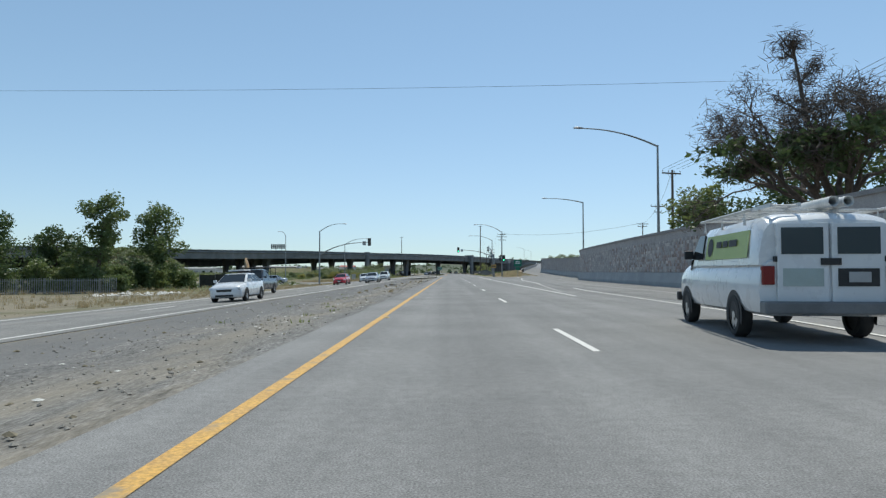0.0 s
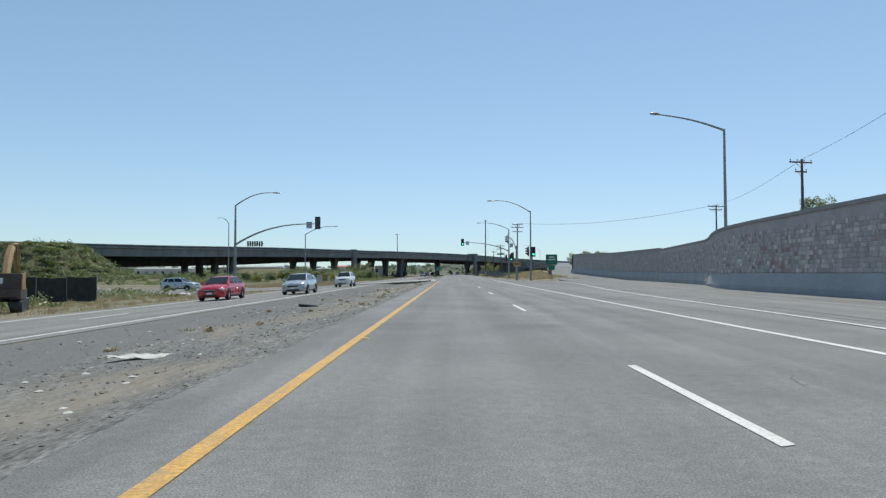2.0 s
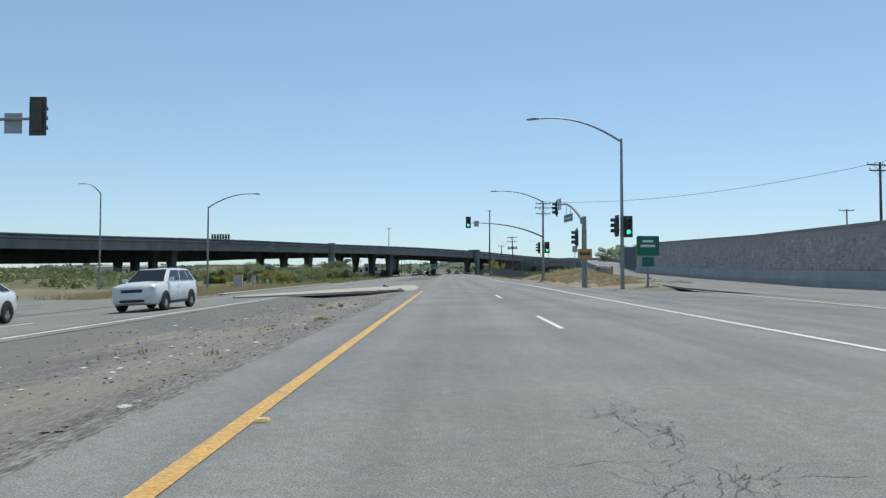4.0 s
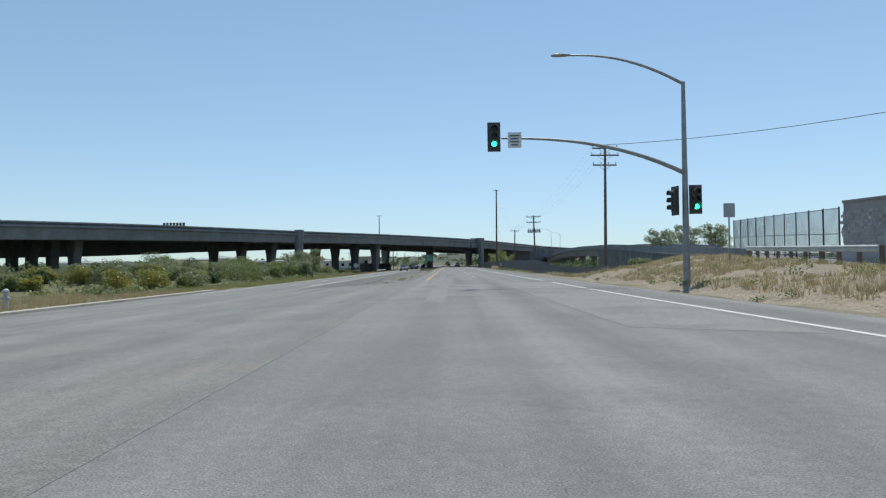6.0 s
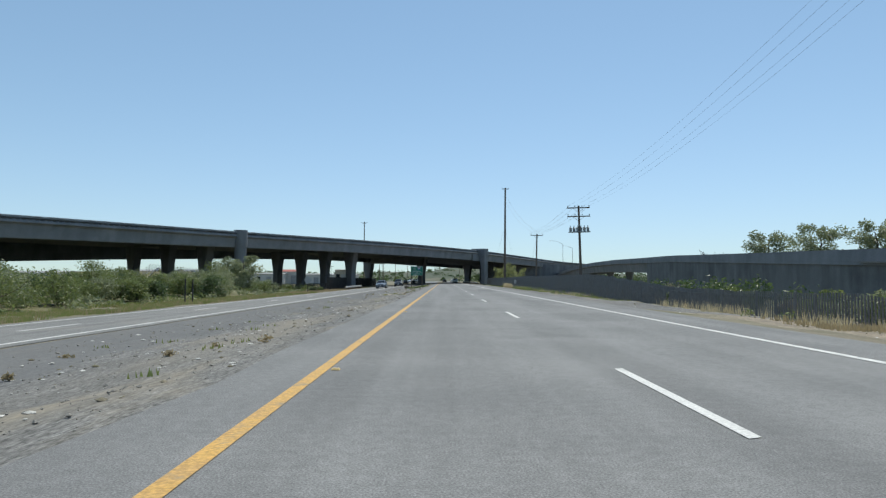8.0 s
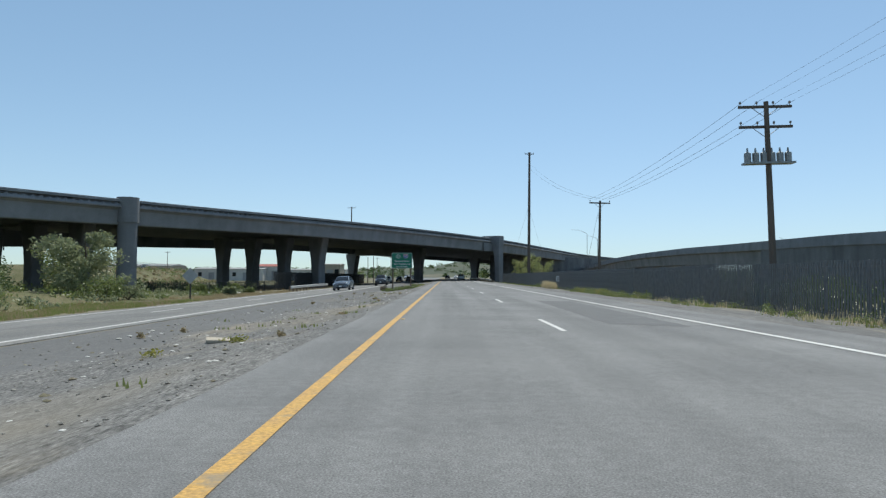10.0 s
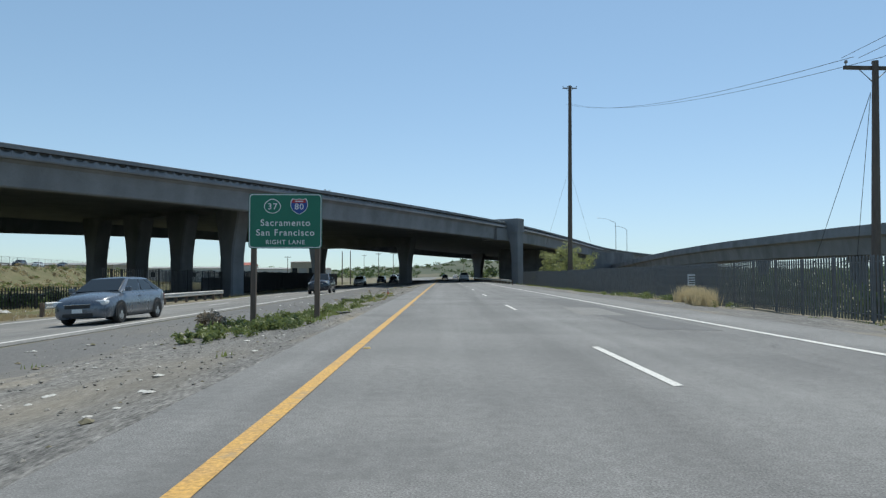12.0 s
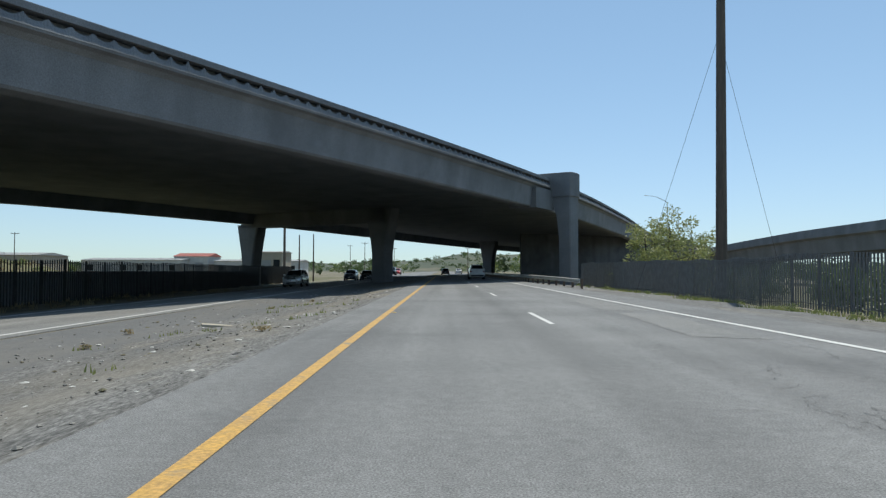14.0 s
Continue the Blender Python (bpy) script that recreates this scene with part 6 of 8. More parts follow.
def car(kind, colour, m, label, rack=False, group="road vehicles"):
    """A road vehicle that heads along its own +y, standing on the ground at m."""
    s = SHAPES[kind]
    w, r = s["w"], s["r"]
    ob = thing({"sedan": "sedan_car", "suv": "suv_car", "pickup": "pickup_truck"}[kind], label, "car" if kind != "pickup" else "pickup truck", m, group)
    pm = PAINT[colour]
    bm = bmesh.new()
    loft(bm, refine(s["st"], 0.16), lambda q: body_ring((q[0], q[1], q[2], q[3] * w, q[4])))
    part("body", smooth(mesh_of("body", bm), 40), pm, ob)
    (b0, b1), (r0, r1), zb, zr = s["gb"], s["gr"], s["belt"], s["roof"]
    wb, wr = w * 0.9, w * 0.7
    B = [(-wb, b0, zb), (wb, b0, zb), (wb, b1, zb), (-wb, b1, zb)]
    R = [(-wr, r0, zr - 0.04), (wr, r0, zr - 0.04), (wr, r1, zr - 0.05), (-wr, r1, zr - 0.05)]
    part("cabin", cabin_mesh(b0, b1, r0, r1, zb, zr, wb, wr), pm, ob)

    def inset(p, q, u, v_):
        """A point between the belt edge p-q at share u and the roof edge at share v_."""
        lo = Vector(B[p]).lerp(Vector(B[q]), u)
        hi = Vector(R[p]).lerp(Vector(R[q]), u)
        return lo.lerp(hi, v_)

    quad("windscreen", [inset(0, 1, 0.06, 0.06), inset(0, 1, 0.06, 0.93), inset(0, 1, 0.94, 0.93), inset(0, 1, 0.94, 0.06)], CAR_GLASS, ob, 0.034, thick=0.06)
    quad("rear_window", [inset(2, 3, 0.08, 0.2), inset(2, 3, 0.08, 0.92), inset(2, 3, 0.92, 0.92), inset(2, 3, 0.92, 0.2)], CAR_GLASS, ob, 0.034, thick=0.06)
    cuts = [(0.06, 0.42), (0.46, 0.74), (0.78, 0.93)] if kind != "pickup" else [(0.08, 0.5), (0.55, 0.92)]
    for p, q, flip in ((1, 2, 0), (3, 0, 1)):
        for a, b in cuts:
            a, b = (1 - b, 1 - a) if flip else (a, b)
            quad("side_window", [inset(p, q, a, 0.1), inset(p, q, a, 0.9), inset(p, q, b, 0.9), inset(p, q, b, 0.1)], CAR_GLASS, ob, 0.016, thick=0.04)
    for sd in (-1, 1):
        for y in (s["fa"], s["ra"]):
            bm = bmesh.new()
            n = 16
            c = bm.verts.new((sd * (w + 0.004), y, r))
            rim = [bm.verts.new((sd * (w + 0.004), y + (r + 0.06) * math.cos(math.pi * (k / n * 1.2 - 0.1)), r + (r + 0.06) * math.sin(math.pi * (k / n * 1.2 - 0.1)))) for k in range(n + 1)]
            for a, b in zip(rim, rim[1:]):
                bm.faces.new((c, a, b))
            part("wheel_arch", bm, TRIM, ob)
            wheel(ob, sd * (w - 0.085), y, r, sd)
        box_part("mirror", (sd * (wb + 0.12) - 0.09, sd * (wb + 0.12) + 0.09, b0 - 0.32, b0 - 0.2, zb + 0.02, zb + 0.17), pm, ob, 0.03)
        box_part("door_handle", (sd * (w + 0.004) - 0.012, sd * (w + 0.004) + 0.012, -0.15, 0.03, zb - 0.16, zb - 0.13), pm, ob, 0.004)
        f, k = s["st"][2], s["st"][-2]
        box_part("headlight", (sd * w * 0.7 - 0.19, sd * w * 0.7 + 0.19, f[0] - 0.3, f[0] + 0.13, f[2] - 0.2, f[2] - 0.045), HEADLAMP, ob, 0.06, "clear swept headlight")
        box_part("fog_recess", (sd * w * 0.62 - 0.12, sd * w * 0.62 + 0.12, f[0] - 0.1, f[0] + 0.115, f[1] + 0.12, f[1] + 0.22), TRIM, ob, 0.02)
        box_part("sill", (sd * w * 0.95 - 0.05, sd * w * 0.95 + 0.05, s["ra"] + r + 0.1, s["fa"] - r - 0.1, f[1] + 0.02, f[1] + 0.1), TRIM, ob, 0.015)
        box_part("tail_light", (sd * w * k[3] * 0.85 - 0.13, sd * w * k[3] * 0.85 + 0.13, k[0] - 0.05, k[0] + 0.12, k[2] - 0.26, k[2] - 0.08), TAIL, ob, 0.02, "red tail light")
    f, k = s["st"][0], s["st"][-1]
    g = s["st"][1]
    box_part("grille", (-w * 0.45, w * 0.45, g[0] - 0.1, g[0] + 0.055, g[2] - 0.2, g[2] - 0.05), TRIM, ob, 0.03, "black grille")
    box_part("grille_bar", (-w * 0.47, w * 0.47, g[0] - 0.1, g[0] + 0.062, g[2] - 0.075, g[2] - 0.05), CHROME, ob, 0.008, "chrome grille bar")
    box_part("lower_intake", (-w * 0.52, w * 0.52, f[0] - 0.15, f[0] + 0.012, f[1] - 0.07, f[1] + 0.04), TRIM, ob, 0.03)
    box_part("number_plate", (-0.16, 0.16, f[0] + 0.014, f[0] + 0.022, f[1] + 0.05, f[1] + 0.17), SIGN_WHITE, ob)
    box_part("number_plate", (-0.16, 0.16, k[0] - 0.02, k[0] - 0.005, k[1] + 0.2, k[1] + 0.34), SIGN_WHITE, ob)
    box_part("rear_bumper", (-w * 0.8, w * 0.8, k[0] - 0.03, k[0] + 0.1, k[1] - 0.06, k[1] + 0.12), TRIM if kind != "sedan" else pm, ob, 0.03)
    if kind == "pickup":
        box_part("bed_liner", (-w * 0.85, w * 0.85, -2.72, -1.02, 1.185, 1.2), TRIM, ob)
    if rack and kind == "pickup":
        for sd in (-1, 1):
            for y in (-2.5, -1.1):
                tube_part("rack_post", [(sd * w * 0.9, y, 1.2), (sd * w * 0.9, y, 2.02)], 0.03, TRIM, ob, 6)
            tube_part("rack_rail", [(sd * w * 0.9, -2.6, 2.02), (sd * w * 0.9, 1.0, 2.02)], 0.035, TRIM, ob, 6, "black lumber rack rail")
        for y in (-2.5, -1.1, 0.5):
            tube_part("rack_bar", [(-w * 0.9, y, 2.02), (w * 0.9, y, 2.02)], 0.03, TRIM, ob, 6)
    elif rack:
        for y in (r0 - 0.3, r1 + 0.3):
            tube_part("rack_bar", [(-wr, y, zr + 0.02), (-wr, y, zr + 0.1), (wr, y, zr + 0.1), (wr, y, zr + 0.02)], 0.025, TRIM, ob, 6)
        box_part("rack_load", (-wr * 0.7, wr * 0.7, r1 + 0.1, r0 - 0.1, zr + 0.12, zr + 0.2), SIGN_WHITE, ob, 0.03)
    return ob


def on_opp(x, y, turn=180):
    return pose(x, y, opp(x, y) + 0.004, 0, 2.7 if abs(turn - 180) < 40 else 0, turn)


car("sedan", "white", on_opp(-11.5, 37.0), "white older compact car with a roof rack on the oncoming road", True)
car("pickup", "dark", on_opp(-14.7, 51.6), "dark blue-black pickup truck with a lumber rack on the oncoming road", True)
car("sedan", "red", on_opp(-14.6, 92.0), "bright red car on the oncoming road")
car("sedan", "silver", on_opp(-11.2, 99.0), "silver sedan on the oncoming road")
car("sedan", "white", on_opp(-14.9, 119.0, 187), "white sedan on the oncoming road")
car("suv", "white", on_opp(-12.2, 127.0), "white utility vehicle on the oncoming road")
car("suv", "silver", pose(-35.0, 136.5, ground_z(-35, 136.5) + 0.06, 0, 0, -95), "silver estate car waiting in the side street")
car("sedan", "grey", on_opp(-11.3, 321.5), "grey-blue sedan on the oncoming road")
car("suv", "dark", on_opp(-10.6, 357.0, 182), "dark grey compact utility car on the oncoming road")
car("suv", "silver", on_opp(-14.8, 418.0), "silver utility vehicle under the overpass")
far_cars = [("sedan", "dark", -11.2, 449), ("suv", "navy", -14.5, 456), ("sedan", "white", -11.5, 474), ("suv", "dark", -11.0, 492), ("sedan", "silver", -14.7, 498), ("suv", "white", -14.6, 520), ("sedan", "red", -11.2, 512)]
for kind, col, x, y in far_cars:
    car(kind, col, pose(x, y, 0.0 if y > 470 else opp(x, y), 0, 0, 180), {"dark": "black", "navy": "dark blue", "white": "white", "silver": "silver", "red": "red"}[col] + " vehicle in the queue beyond the overpass")
car("suv", "white", pose(3.7, 430, 0.004), "white compact utility car driving ahead")
car("sedan", "dark", pose(0.2, 505, 0.004), "dark car far ahead on the highway")
car("sedan", "white", pose(4.0, 540, 0.004), "white car far ahead on the highway")

# ---- work van with a roof rack ----
van = thing("work_van", "white work van with roof rack, pipes and a green side panel", "van", pose(5.8, 12.6, 0.004, 0, 0, -6))
VAN_GLASS = glass_material("van_rear_glass", (0.06, 0.075, 0.08), 0.08)
W = 1.0
ST = [(2.75, 0.5, 1.0, 0.78, 0.02), (2.62, 0.4, 1.12, 0.92, 0.03), (2.0, 0.36, 1.22, 0.99, 0.04), (1.55, 0.36, 1.25, 1.0, 0.02), (-2.55, 0.4, 1.25, 1.0, 0.0), (-2.62, 0.44, 1.22, 0.985, 0.0)]
bm = bmesh.new()
loft(bm, ST, lambda q: body_ring((q[0], q[1], q[2], q[3] * W, q[4])))
part("body", smooth(mesh_of("body", bm), 40), PAINT["white"], van)


def van_ring(s):
    y, zt, w0, w1 = s
    half = [(0, 1.15), (w0, 1.15), (w0 * 0.995, 1.3), (w1 + 0.05, zt - 0.16), (w1 - 0.03, zt - 0.05), (w1 * 0.75, zt), (0, zt + 0.03)]
    return [(x, y, z) for x, z in half] + [(-x, y, z) for x, z in half[-2:0:-1]]


bm = bmesh.new()
loft(bm, [(1.5, 1.24, 0.95, 0.93), (0.85, 1.83, 0.96, 0.84), (0.55, 1.9, 0.97, 0.86), (-2.3, 1.92, 0.985, 0.88), (-2.5, 1.87, 0.98, 0.86), (-2.58, 1.8, 0.97, 0.85)], van_ring)
part("cabin", smooth(mesh_of("cabin", bm), 30), PAINT["white"], van)
quad("windscreen", [(-0.8, 1.47, 1.3), (-0.74, 0.94, 1.78), (0.74, 0.94, 1.78), (0.8, 1.47, 1.3)][::-1], CAR_GLASS, van, 0.02)
for sd in (-1, 1):
    pts = [(sd * 0.985, 1.2, 1.28), (sd * 0.985, 0.42, 1.28), (sd * 0.91, 0.42, 1.74), (sd * 0.91, 0.8, 1.74)]
    quad("side_window", pts if sd > 0 else pts[::-1], CAR_GLASS, van, -0.012 if sd > 0 else -0.012, thick=0.03)
    for y in (1.75, -1.45):
        bm = bmesh.new()
        n, r = 16, 0.345
        c = bm.verts.new((sd * 1.004, y, r))
        rim = [bm.verts.new((sd * 1.004, y + (r + 0.07) * math.cos(math.pi * (k / n * 1.2 - 0.1)), r + (r + 0.07) * math.sin(math.pi * (k / n * 1.2 - 0.1)))) for k in range(n + 1)]
        for a, b in zip(rim, rim[1:]):
            bm.faces.new((c, a, b))
        part("wheel_arch", bm, TRIM, van)
        wheel(van, sd * 0.91, y, r, sd)
    box_part("tail_light", (sd * 0.86 - 0.09, sd * 0.86 + 0.09, -2.66, -2.56, 0.86, 1.14), TAIL, van, 0.02, "red tail light")
    box_part("mirror", (sd * 1.1 - 0.09, sd * 1.1 + 0.09, 1.06, 1.13, 1.3, 1.47), TRIM, van, 0.03)
    box_part("headlight", (sd * 0.7 - 0.15, sd * 0.7 + 0.15, 2.66, 2.74, 0.78, 0.98), HEADLAMP, van, 0.02)
    # rear door with window and lower panel
    dr = box_part("rear_door", (min(sd * 0.02, sd * 0.74), max(sd * 0.02, sd * 0.74), -2.665, -2.56, 0.58, 1.77), PAINT["white"], van, 0.015)
    box_part("window", (min(sd * 0.1, sd * 0.68), max(sd * 0.1, sd * 0.68), -2.678, -2.66, 1.31, 1.7), VAN_GLASS, dr, 0.0)
    box_part("panel", (min(sd * 0.1, sd * 0.66), max(sd * 0.1, sd * 0.66), -2.676, -2.66, 0.84, 1.1), material("grey_green_panel", (0.4, 0.47, 0.45), (0.36, 0.42, 0.4), 3, 0.5, bump=0.0, grain_mix=0.1) if sd < 0 else TRIM, dr, 0.0)
    box_part("hinge", (sd * 0.76 - 0.02, sd * 0.76 + 0.02, -2.68, -2.6, 1.2, 1.28), TRIM, dr, 0.004)
box_part("latch", (-0.14, 0.14, -2.69, -2.672, 1.15, 1.25), TRIM, van, 0.0, "black door latch")
box_part("number_plate", (0.24, 0.54, -2.69, -2.678, 0.9, 1.05), SIGN_BACK, van)
box_part("rear_bumper", (-0.98, 0.98, -2.86, -2.6, 0.44, 0.62), FENCE_STEEL, van, 0.03, "dull grey steel step bumper")
box_part("front_bumper", (-0.97, 0.97, 2.66, 2.86, 0.42, 0.62), TRIM, van, 0.04)
box_part("grille", (-0.52, 0.52, 2.7, 2.77, 0.72, 1.0), TRIM, van, 0.01)
PANEL = material("lime_panel_print", (0.42, 0.5, 0.16), (0.38, 0.46, 0.14), 1.5, 0.5, bump=0.0)
bm = bmesh.new()
faces(bm, [(-1.006, 0.25, 1.27), (-1.006, -2.15, 1.27), (-0.945, -2.15, 1.7), (-0.945, 0.25, 1.7)], [(0, 1, 2, 3)])
sp = part("side_panel", bm, PANEL, van, "lime green printed side panel")
bm = bmesh.new()
bmesh.ops.create_circle(bm, cap_ends=True, segments=20, radius=0.17, matrix=pose(-0.985, -0.05, 1.49, 90, 0, -90) @ pose(0, 0, 0, -6))
part("emblem", bm, TRIM, sp)
for k, (y0, y1) in enumerate(((-0.45, -0.75), (-0.83, -1.1), (-1.18, -1.6))):
    bm = bmesh.new()
    faces(bm, [(-0.991, y0, 1.47), (-0.991, y1, 1.47), (-0.981, y1, 1.58), (-0.981, y0, 1.58)], [(0, 1, 2, 3)])
    part("text_bar", bm, TRIM, sp)
for y in (0.3, -0.8, -2.0):
    tube_part("rack_bow", [(-0.98, y, 1.78), (-0.98, y, 2.0), (0.98, y, 2.0), (0.98, y, 1.78)], 0.025, RAIL_STEEL, van, 6)
for x in (-0.98, 0.98):
    tube_part("rack_rail", [(x, 0.6, 2.0), (x, -2.3, 2.0)], 0.025, RAIL_STEEL, van, 6)
ld = part("ladder", bmesh.new(), RAIL_STEEL, van, "aluminium ladder lying on the rack")
bm = bmesh.new()
for x in (-0.75, -0.35):
    box(bm, x - 0.02, x + 0.02, -2.5, 0.3, 2.02, 2.08)
for k in range(11):
    tube(bm, [(-0.75, -2.4 + 0.26 * k, 2.05), (-0.35, -2.4 + 0.26 * k, 2.05)], 0.016, 6)
bm.to_mesh(ld.data)
bm.free()
PIPE = material("grey_pipe", (0.6, 0.6, 0.58), (0.5, 0.5, 0.49), 3, 0.5)
for x, z in ((0.15, 2.1), (0.36, 2.1)):
    bm = bmesh.new()
    n = 14
    rings = [[bm.verts.new((x + q * math.cos(2 * math.pi * k / n), y, z + q * math.sin(2 * math.pi * k / n))) for k in range(n)] for q, y in ((0.055, -2.42), (0.08, -2.45), (0.08, 0.2), (0.055, 0.18))]
    for a, b in zip(rings, rings[1:]):
        for k in range(n):
            bm.faces.new((a[k], a[(k + 1) % n], b[(k + 1) % n], b[k]))
    for k in range(n):
        bm.faces.new((rings[3][k], rings[3][(k + 1) % n], rings[0][(k + 1) % n], rings[0][k]))
    bmesh.ops.recalc_face_normals(bm, faces=bm.faces[:])
    part("pipe", bm, PIPE, van, "wide grey pipe lying on the rack", soft=True)

# ---- excavator seen from behind ----
EX_YELLOW = material("worn_yellow_machine_paint", (0.36, 0.23, 0.1), (0.25, 0.16, 0.08), 2, 0.55, bump=0.1)
EX_DARK = material("dark_machine_paint", (0.05, 0.036, 0.03), (0.085, 0.06, 0.048), 2, 0.6, bump=0.1)
ex, ey = -26.0, 87.6
ex_o = thing("excavator", "dark brown crawler excavator parked on the verge", "excavator", pose(ex, ey, ground_z(ex, ey), 0, 0, 25))
for sd in (-1, 1):
    bm = bmesh.new()
    pts = []
    for k in range(24):
        a = 2 * math.pi * k / 24
        pts.append(Vector((0, (1.15 if math.cos(a) > 0 else -1.15) + 0.36 * math.cos(a), 0.38 + 0.36 * math.sin(a))))
    for k in range(24):
        a, b = pts[k], pts[(k + 1) % 24]
        x0, x1 = sd * 1.05 - 0.3, sd * 1.05 + 0.3
        bm.faces.new([bm.verts.new((x, p.y, p.z)) for x, p in ((x0, a), (x1, a), (x1, b), (x0, b))])
    for x in (sd * 1.05 - 0.3, sd * 1.05 + 0.3):
        bm.faces.new([bm.verts.new((x, p.y, p.z)) for p in pts])
    bmesh.ops.recalc_face_normals(bm, faces=bm.faces[:])
    part("track", bm, TRIM, ex_o, "rubber crawler track")
tube_part("slew_ring", [(0, 0, 0.6), (0, 0, 0.85)], 0.6, EX_DARK, ex_o, 16)
bm = bmesh.new()
loft(bm, [(-1.65, 0.9, 1.1), (-1.45, 0.82, 1.28), (-0.4, 0.82, 1.34), (0.9, 0.82, 1.3)], lambda s: [(-s[2], s[0], s[1]), (s[2], s[0], s[1]), (s[2], s[0], 1.35), (-s[2], s[0], 1.35)])
part("counterweight", bm, EX_DARK, ex_o, "dark counterweight")
box_part("engine_cover", (-1.32, 1.32, -1.5, -0.1, 1.3, 2.2), EX_DARK, ex_o, 0.08)
box_part("cover_edge", (1.29, 1.36, -1.45, -0.15, 1.3, 2.22), EX_YELLOW, ex_o, 0.02, "yellow body edge")
box_part("cover_top", (-1.28, 1.28, -1.45, -0.15, 2.2, 2.24), EX_YELLOW, ex_o, 0.01)
box_part("cab", (-1.28, -0.35, -0.1, 1.3, 1.3, 2.5), CAR_GLASS, ex_o, 0.06, "dark glazed cab")
bm = bmesh.new()
for x0, x1 in ((-0.45, -0.2), (-0.12, 0.13), (0.2, 0.42)):
    faces(bm, [(x0, -1.512, 1.66), (x1, -1.512, 1.66), (x1, -1.512, 1.98), (x0, -1.512, 1.98)], [(0, 1, 2, 3)])
part("maker_mark", bm, SIGN_WHITE, ex_o, "white block mark")
tube_part("boom", [(0.15, 0.8, 1.5), (0.15, 1.9, 3.1), (0.15, 3.1, 3.8), (0.15, 4.0, 3.6)], [0.2, 0.26, 0.22, 0.16], EX_YELLOW, ex_o, 6)
tube_part("stick", [(0.3, 3.8, 4.1), (0.3, 4.7, 1.9), (0.3, 4.9, 1.0)], [0.18, 0.17, 0.1], EX_YELLOW, ex_o, 6)
tube_part("boom_ram", [(0.25, 1.2, 1.6), (0.25, 2.4, 3.1)], 0.07, CHROME, ex_o, 8)
bm = bmesh.new()
loft(bm, [(4.5, 0.5, 0.75), (4.8, 0.15, 0.6), (5.3, 0.3, 0.5), (5.5, 0.75, 0.4)], lambda s: [(-0.2, s[0], s[1]), (0.7, s[0], s[1]), (0.7, s[0], s[1] + s[2]), (-0.2, s[0], s[1] + s[2])])
part("bucket", bm, EX_DARK, ex_o, "steel digging bucket")

# ---------------- plants ----------------
LEAF_DARK = leaf_material("dark_green_leaves", (0.11, 0.155, 0.06), (0.075, 0.115, 0.042))
LEAF_MID = leaf_material("mid_green_leaves", (0.22, 0.26, 0.09), (0.15, 0.19, 0.065))
LEAF_GREY = leaf_material("grey_green_leaves", (0.31, 0.34, 0.19), (0.23, 0.26, 0.14))
LEAF_PALE = leaf_material("pale_yellow_green_leaves", (0.38, 0.4, 0.16), (0.28, 0.31, 0.12))
LEAF_DRY = leaf_material("dry_brown_leaves", (0.3, 0.26, 0.2), (0.2, 0.17, 0.13))
LEAF_YELLOW = leaf_material("yellow_flowering_leaves", (0.38, 0.34, 0.08), (0.24, 0.25, 0.07))
LEAF_TREE = leaf_material("tree_leaves", (0.17, 0.22, 0.08), (0.115, 0.16, 0.055))
DRY = leaf_material("dry_grass", (0.42, 0.34, 0.2), (0.32, 0.26, 0.15))
DRY_PALE = leaf_material("pale_dry_grass", (0.62, 0.53, 0.34), (0.5, 0.42, 0.26))
GREEN_GRASS = leaf_material("green_grass", (0.2, 0.25, 0.075), (0.26, 0.27, 0.1))
TWIG = material("dead_twigs", (0.14, 0.11, 0.09), (0.09, 0.07, 0.06), 4, 0.9, bump=0.2)


def leaf_mesh(name, clumps, size, rg, density=1.0, shell=0.45, slim=0.45):
    """Many small leaf blades in uneven clumps: (x, y, z, rx, ry, rz, count)."""
    vs, fs = [], []
    for cx, cy, cz, rx, ry, rz, count in clumps:
        for _ in range(int(count * density)):
            while True:
                d = Vector((rg.gauss(0, 1), rg.gauss(0, 1), rg.gauss(0, 1)))
                if d.length > 0.01:
                    break
            d.normalize()
            r = (shell + (1 - shell) * rg.random()) * (0.82 + 0.3 * noise.noise(Vector((cx, cy, cz)) + d * 2.3))
            p = Vector((cx + d.x * rx * r, cy + d.y * ry * r, cz + d.z * rz * r))
            s = size * rg.uniform(0.55, 1.25)
            a = Vector((rg.gauss(0, 1), rg.gauss(0, 1), rg.gauss(0, 0.7))).normalized()
            b = a.cross(Vector((rg.gauss(0, 1), rg.gauss(0, 1), rg.gauss(0, 1)))).normalized()
            o = len(vs)
            vs += [tuple(p - a * s), tuple(p + b * s * slim), tuple(p + a * s), tuple(p - b * s * slim)]
            fs.append((o, o + 1, o + 2, o + 3))
    me = bpy.data.meshes.new(name)
    me.from_pydata(vs, [], fs)
    return me


def limb(bm, a, b, r0, r1, rg, n=4, wob=0.12):
    a, b = Vector(a), Vector(b)
    L = (b - a).length
    pts = [a.lerp(b, k / n) + (Vector((rg.uniform(-1, 1), rg.uniform(-1, 1), rg.uniform(-0.5, 0.5))) * L * wob * (0 if k in (0, n) else 1)) for k in range(n + 1)]
    tube(bm, pts, [r0 + (r1 - r0) * k / n for k in range(n + 1)], 6)
    return pts


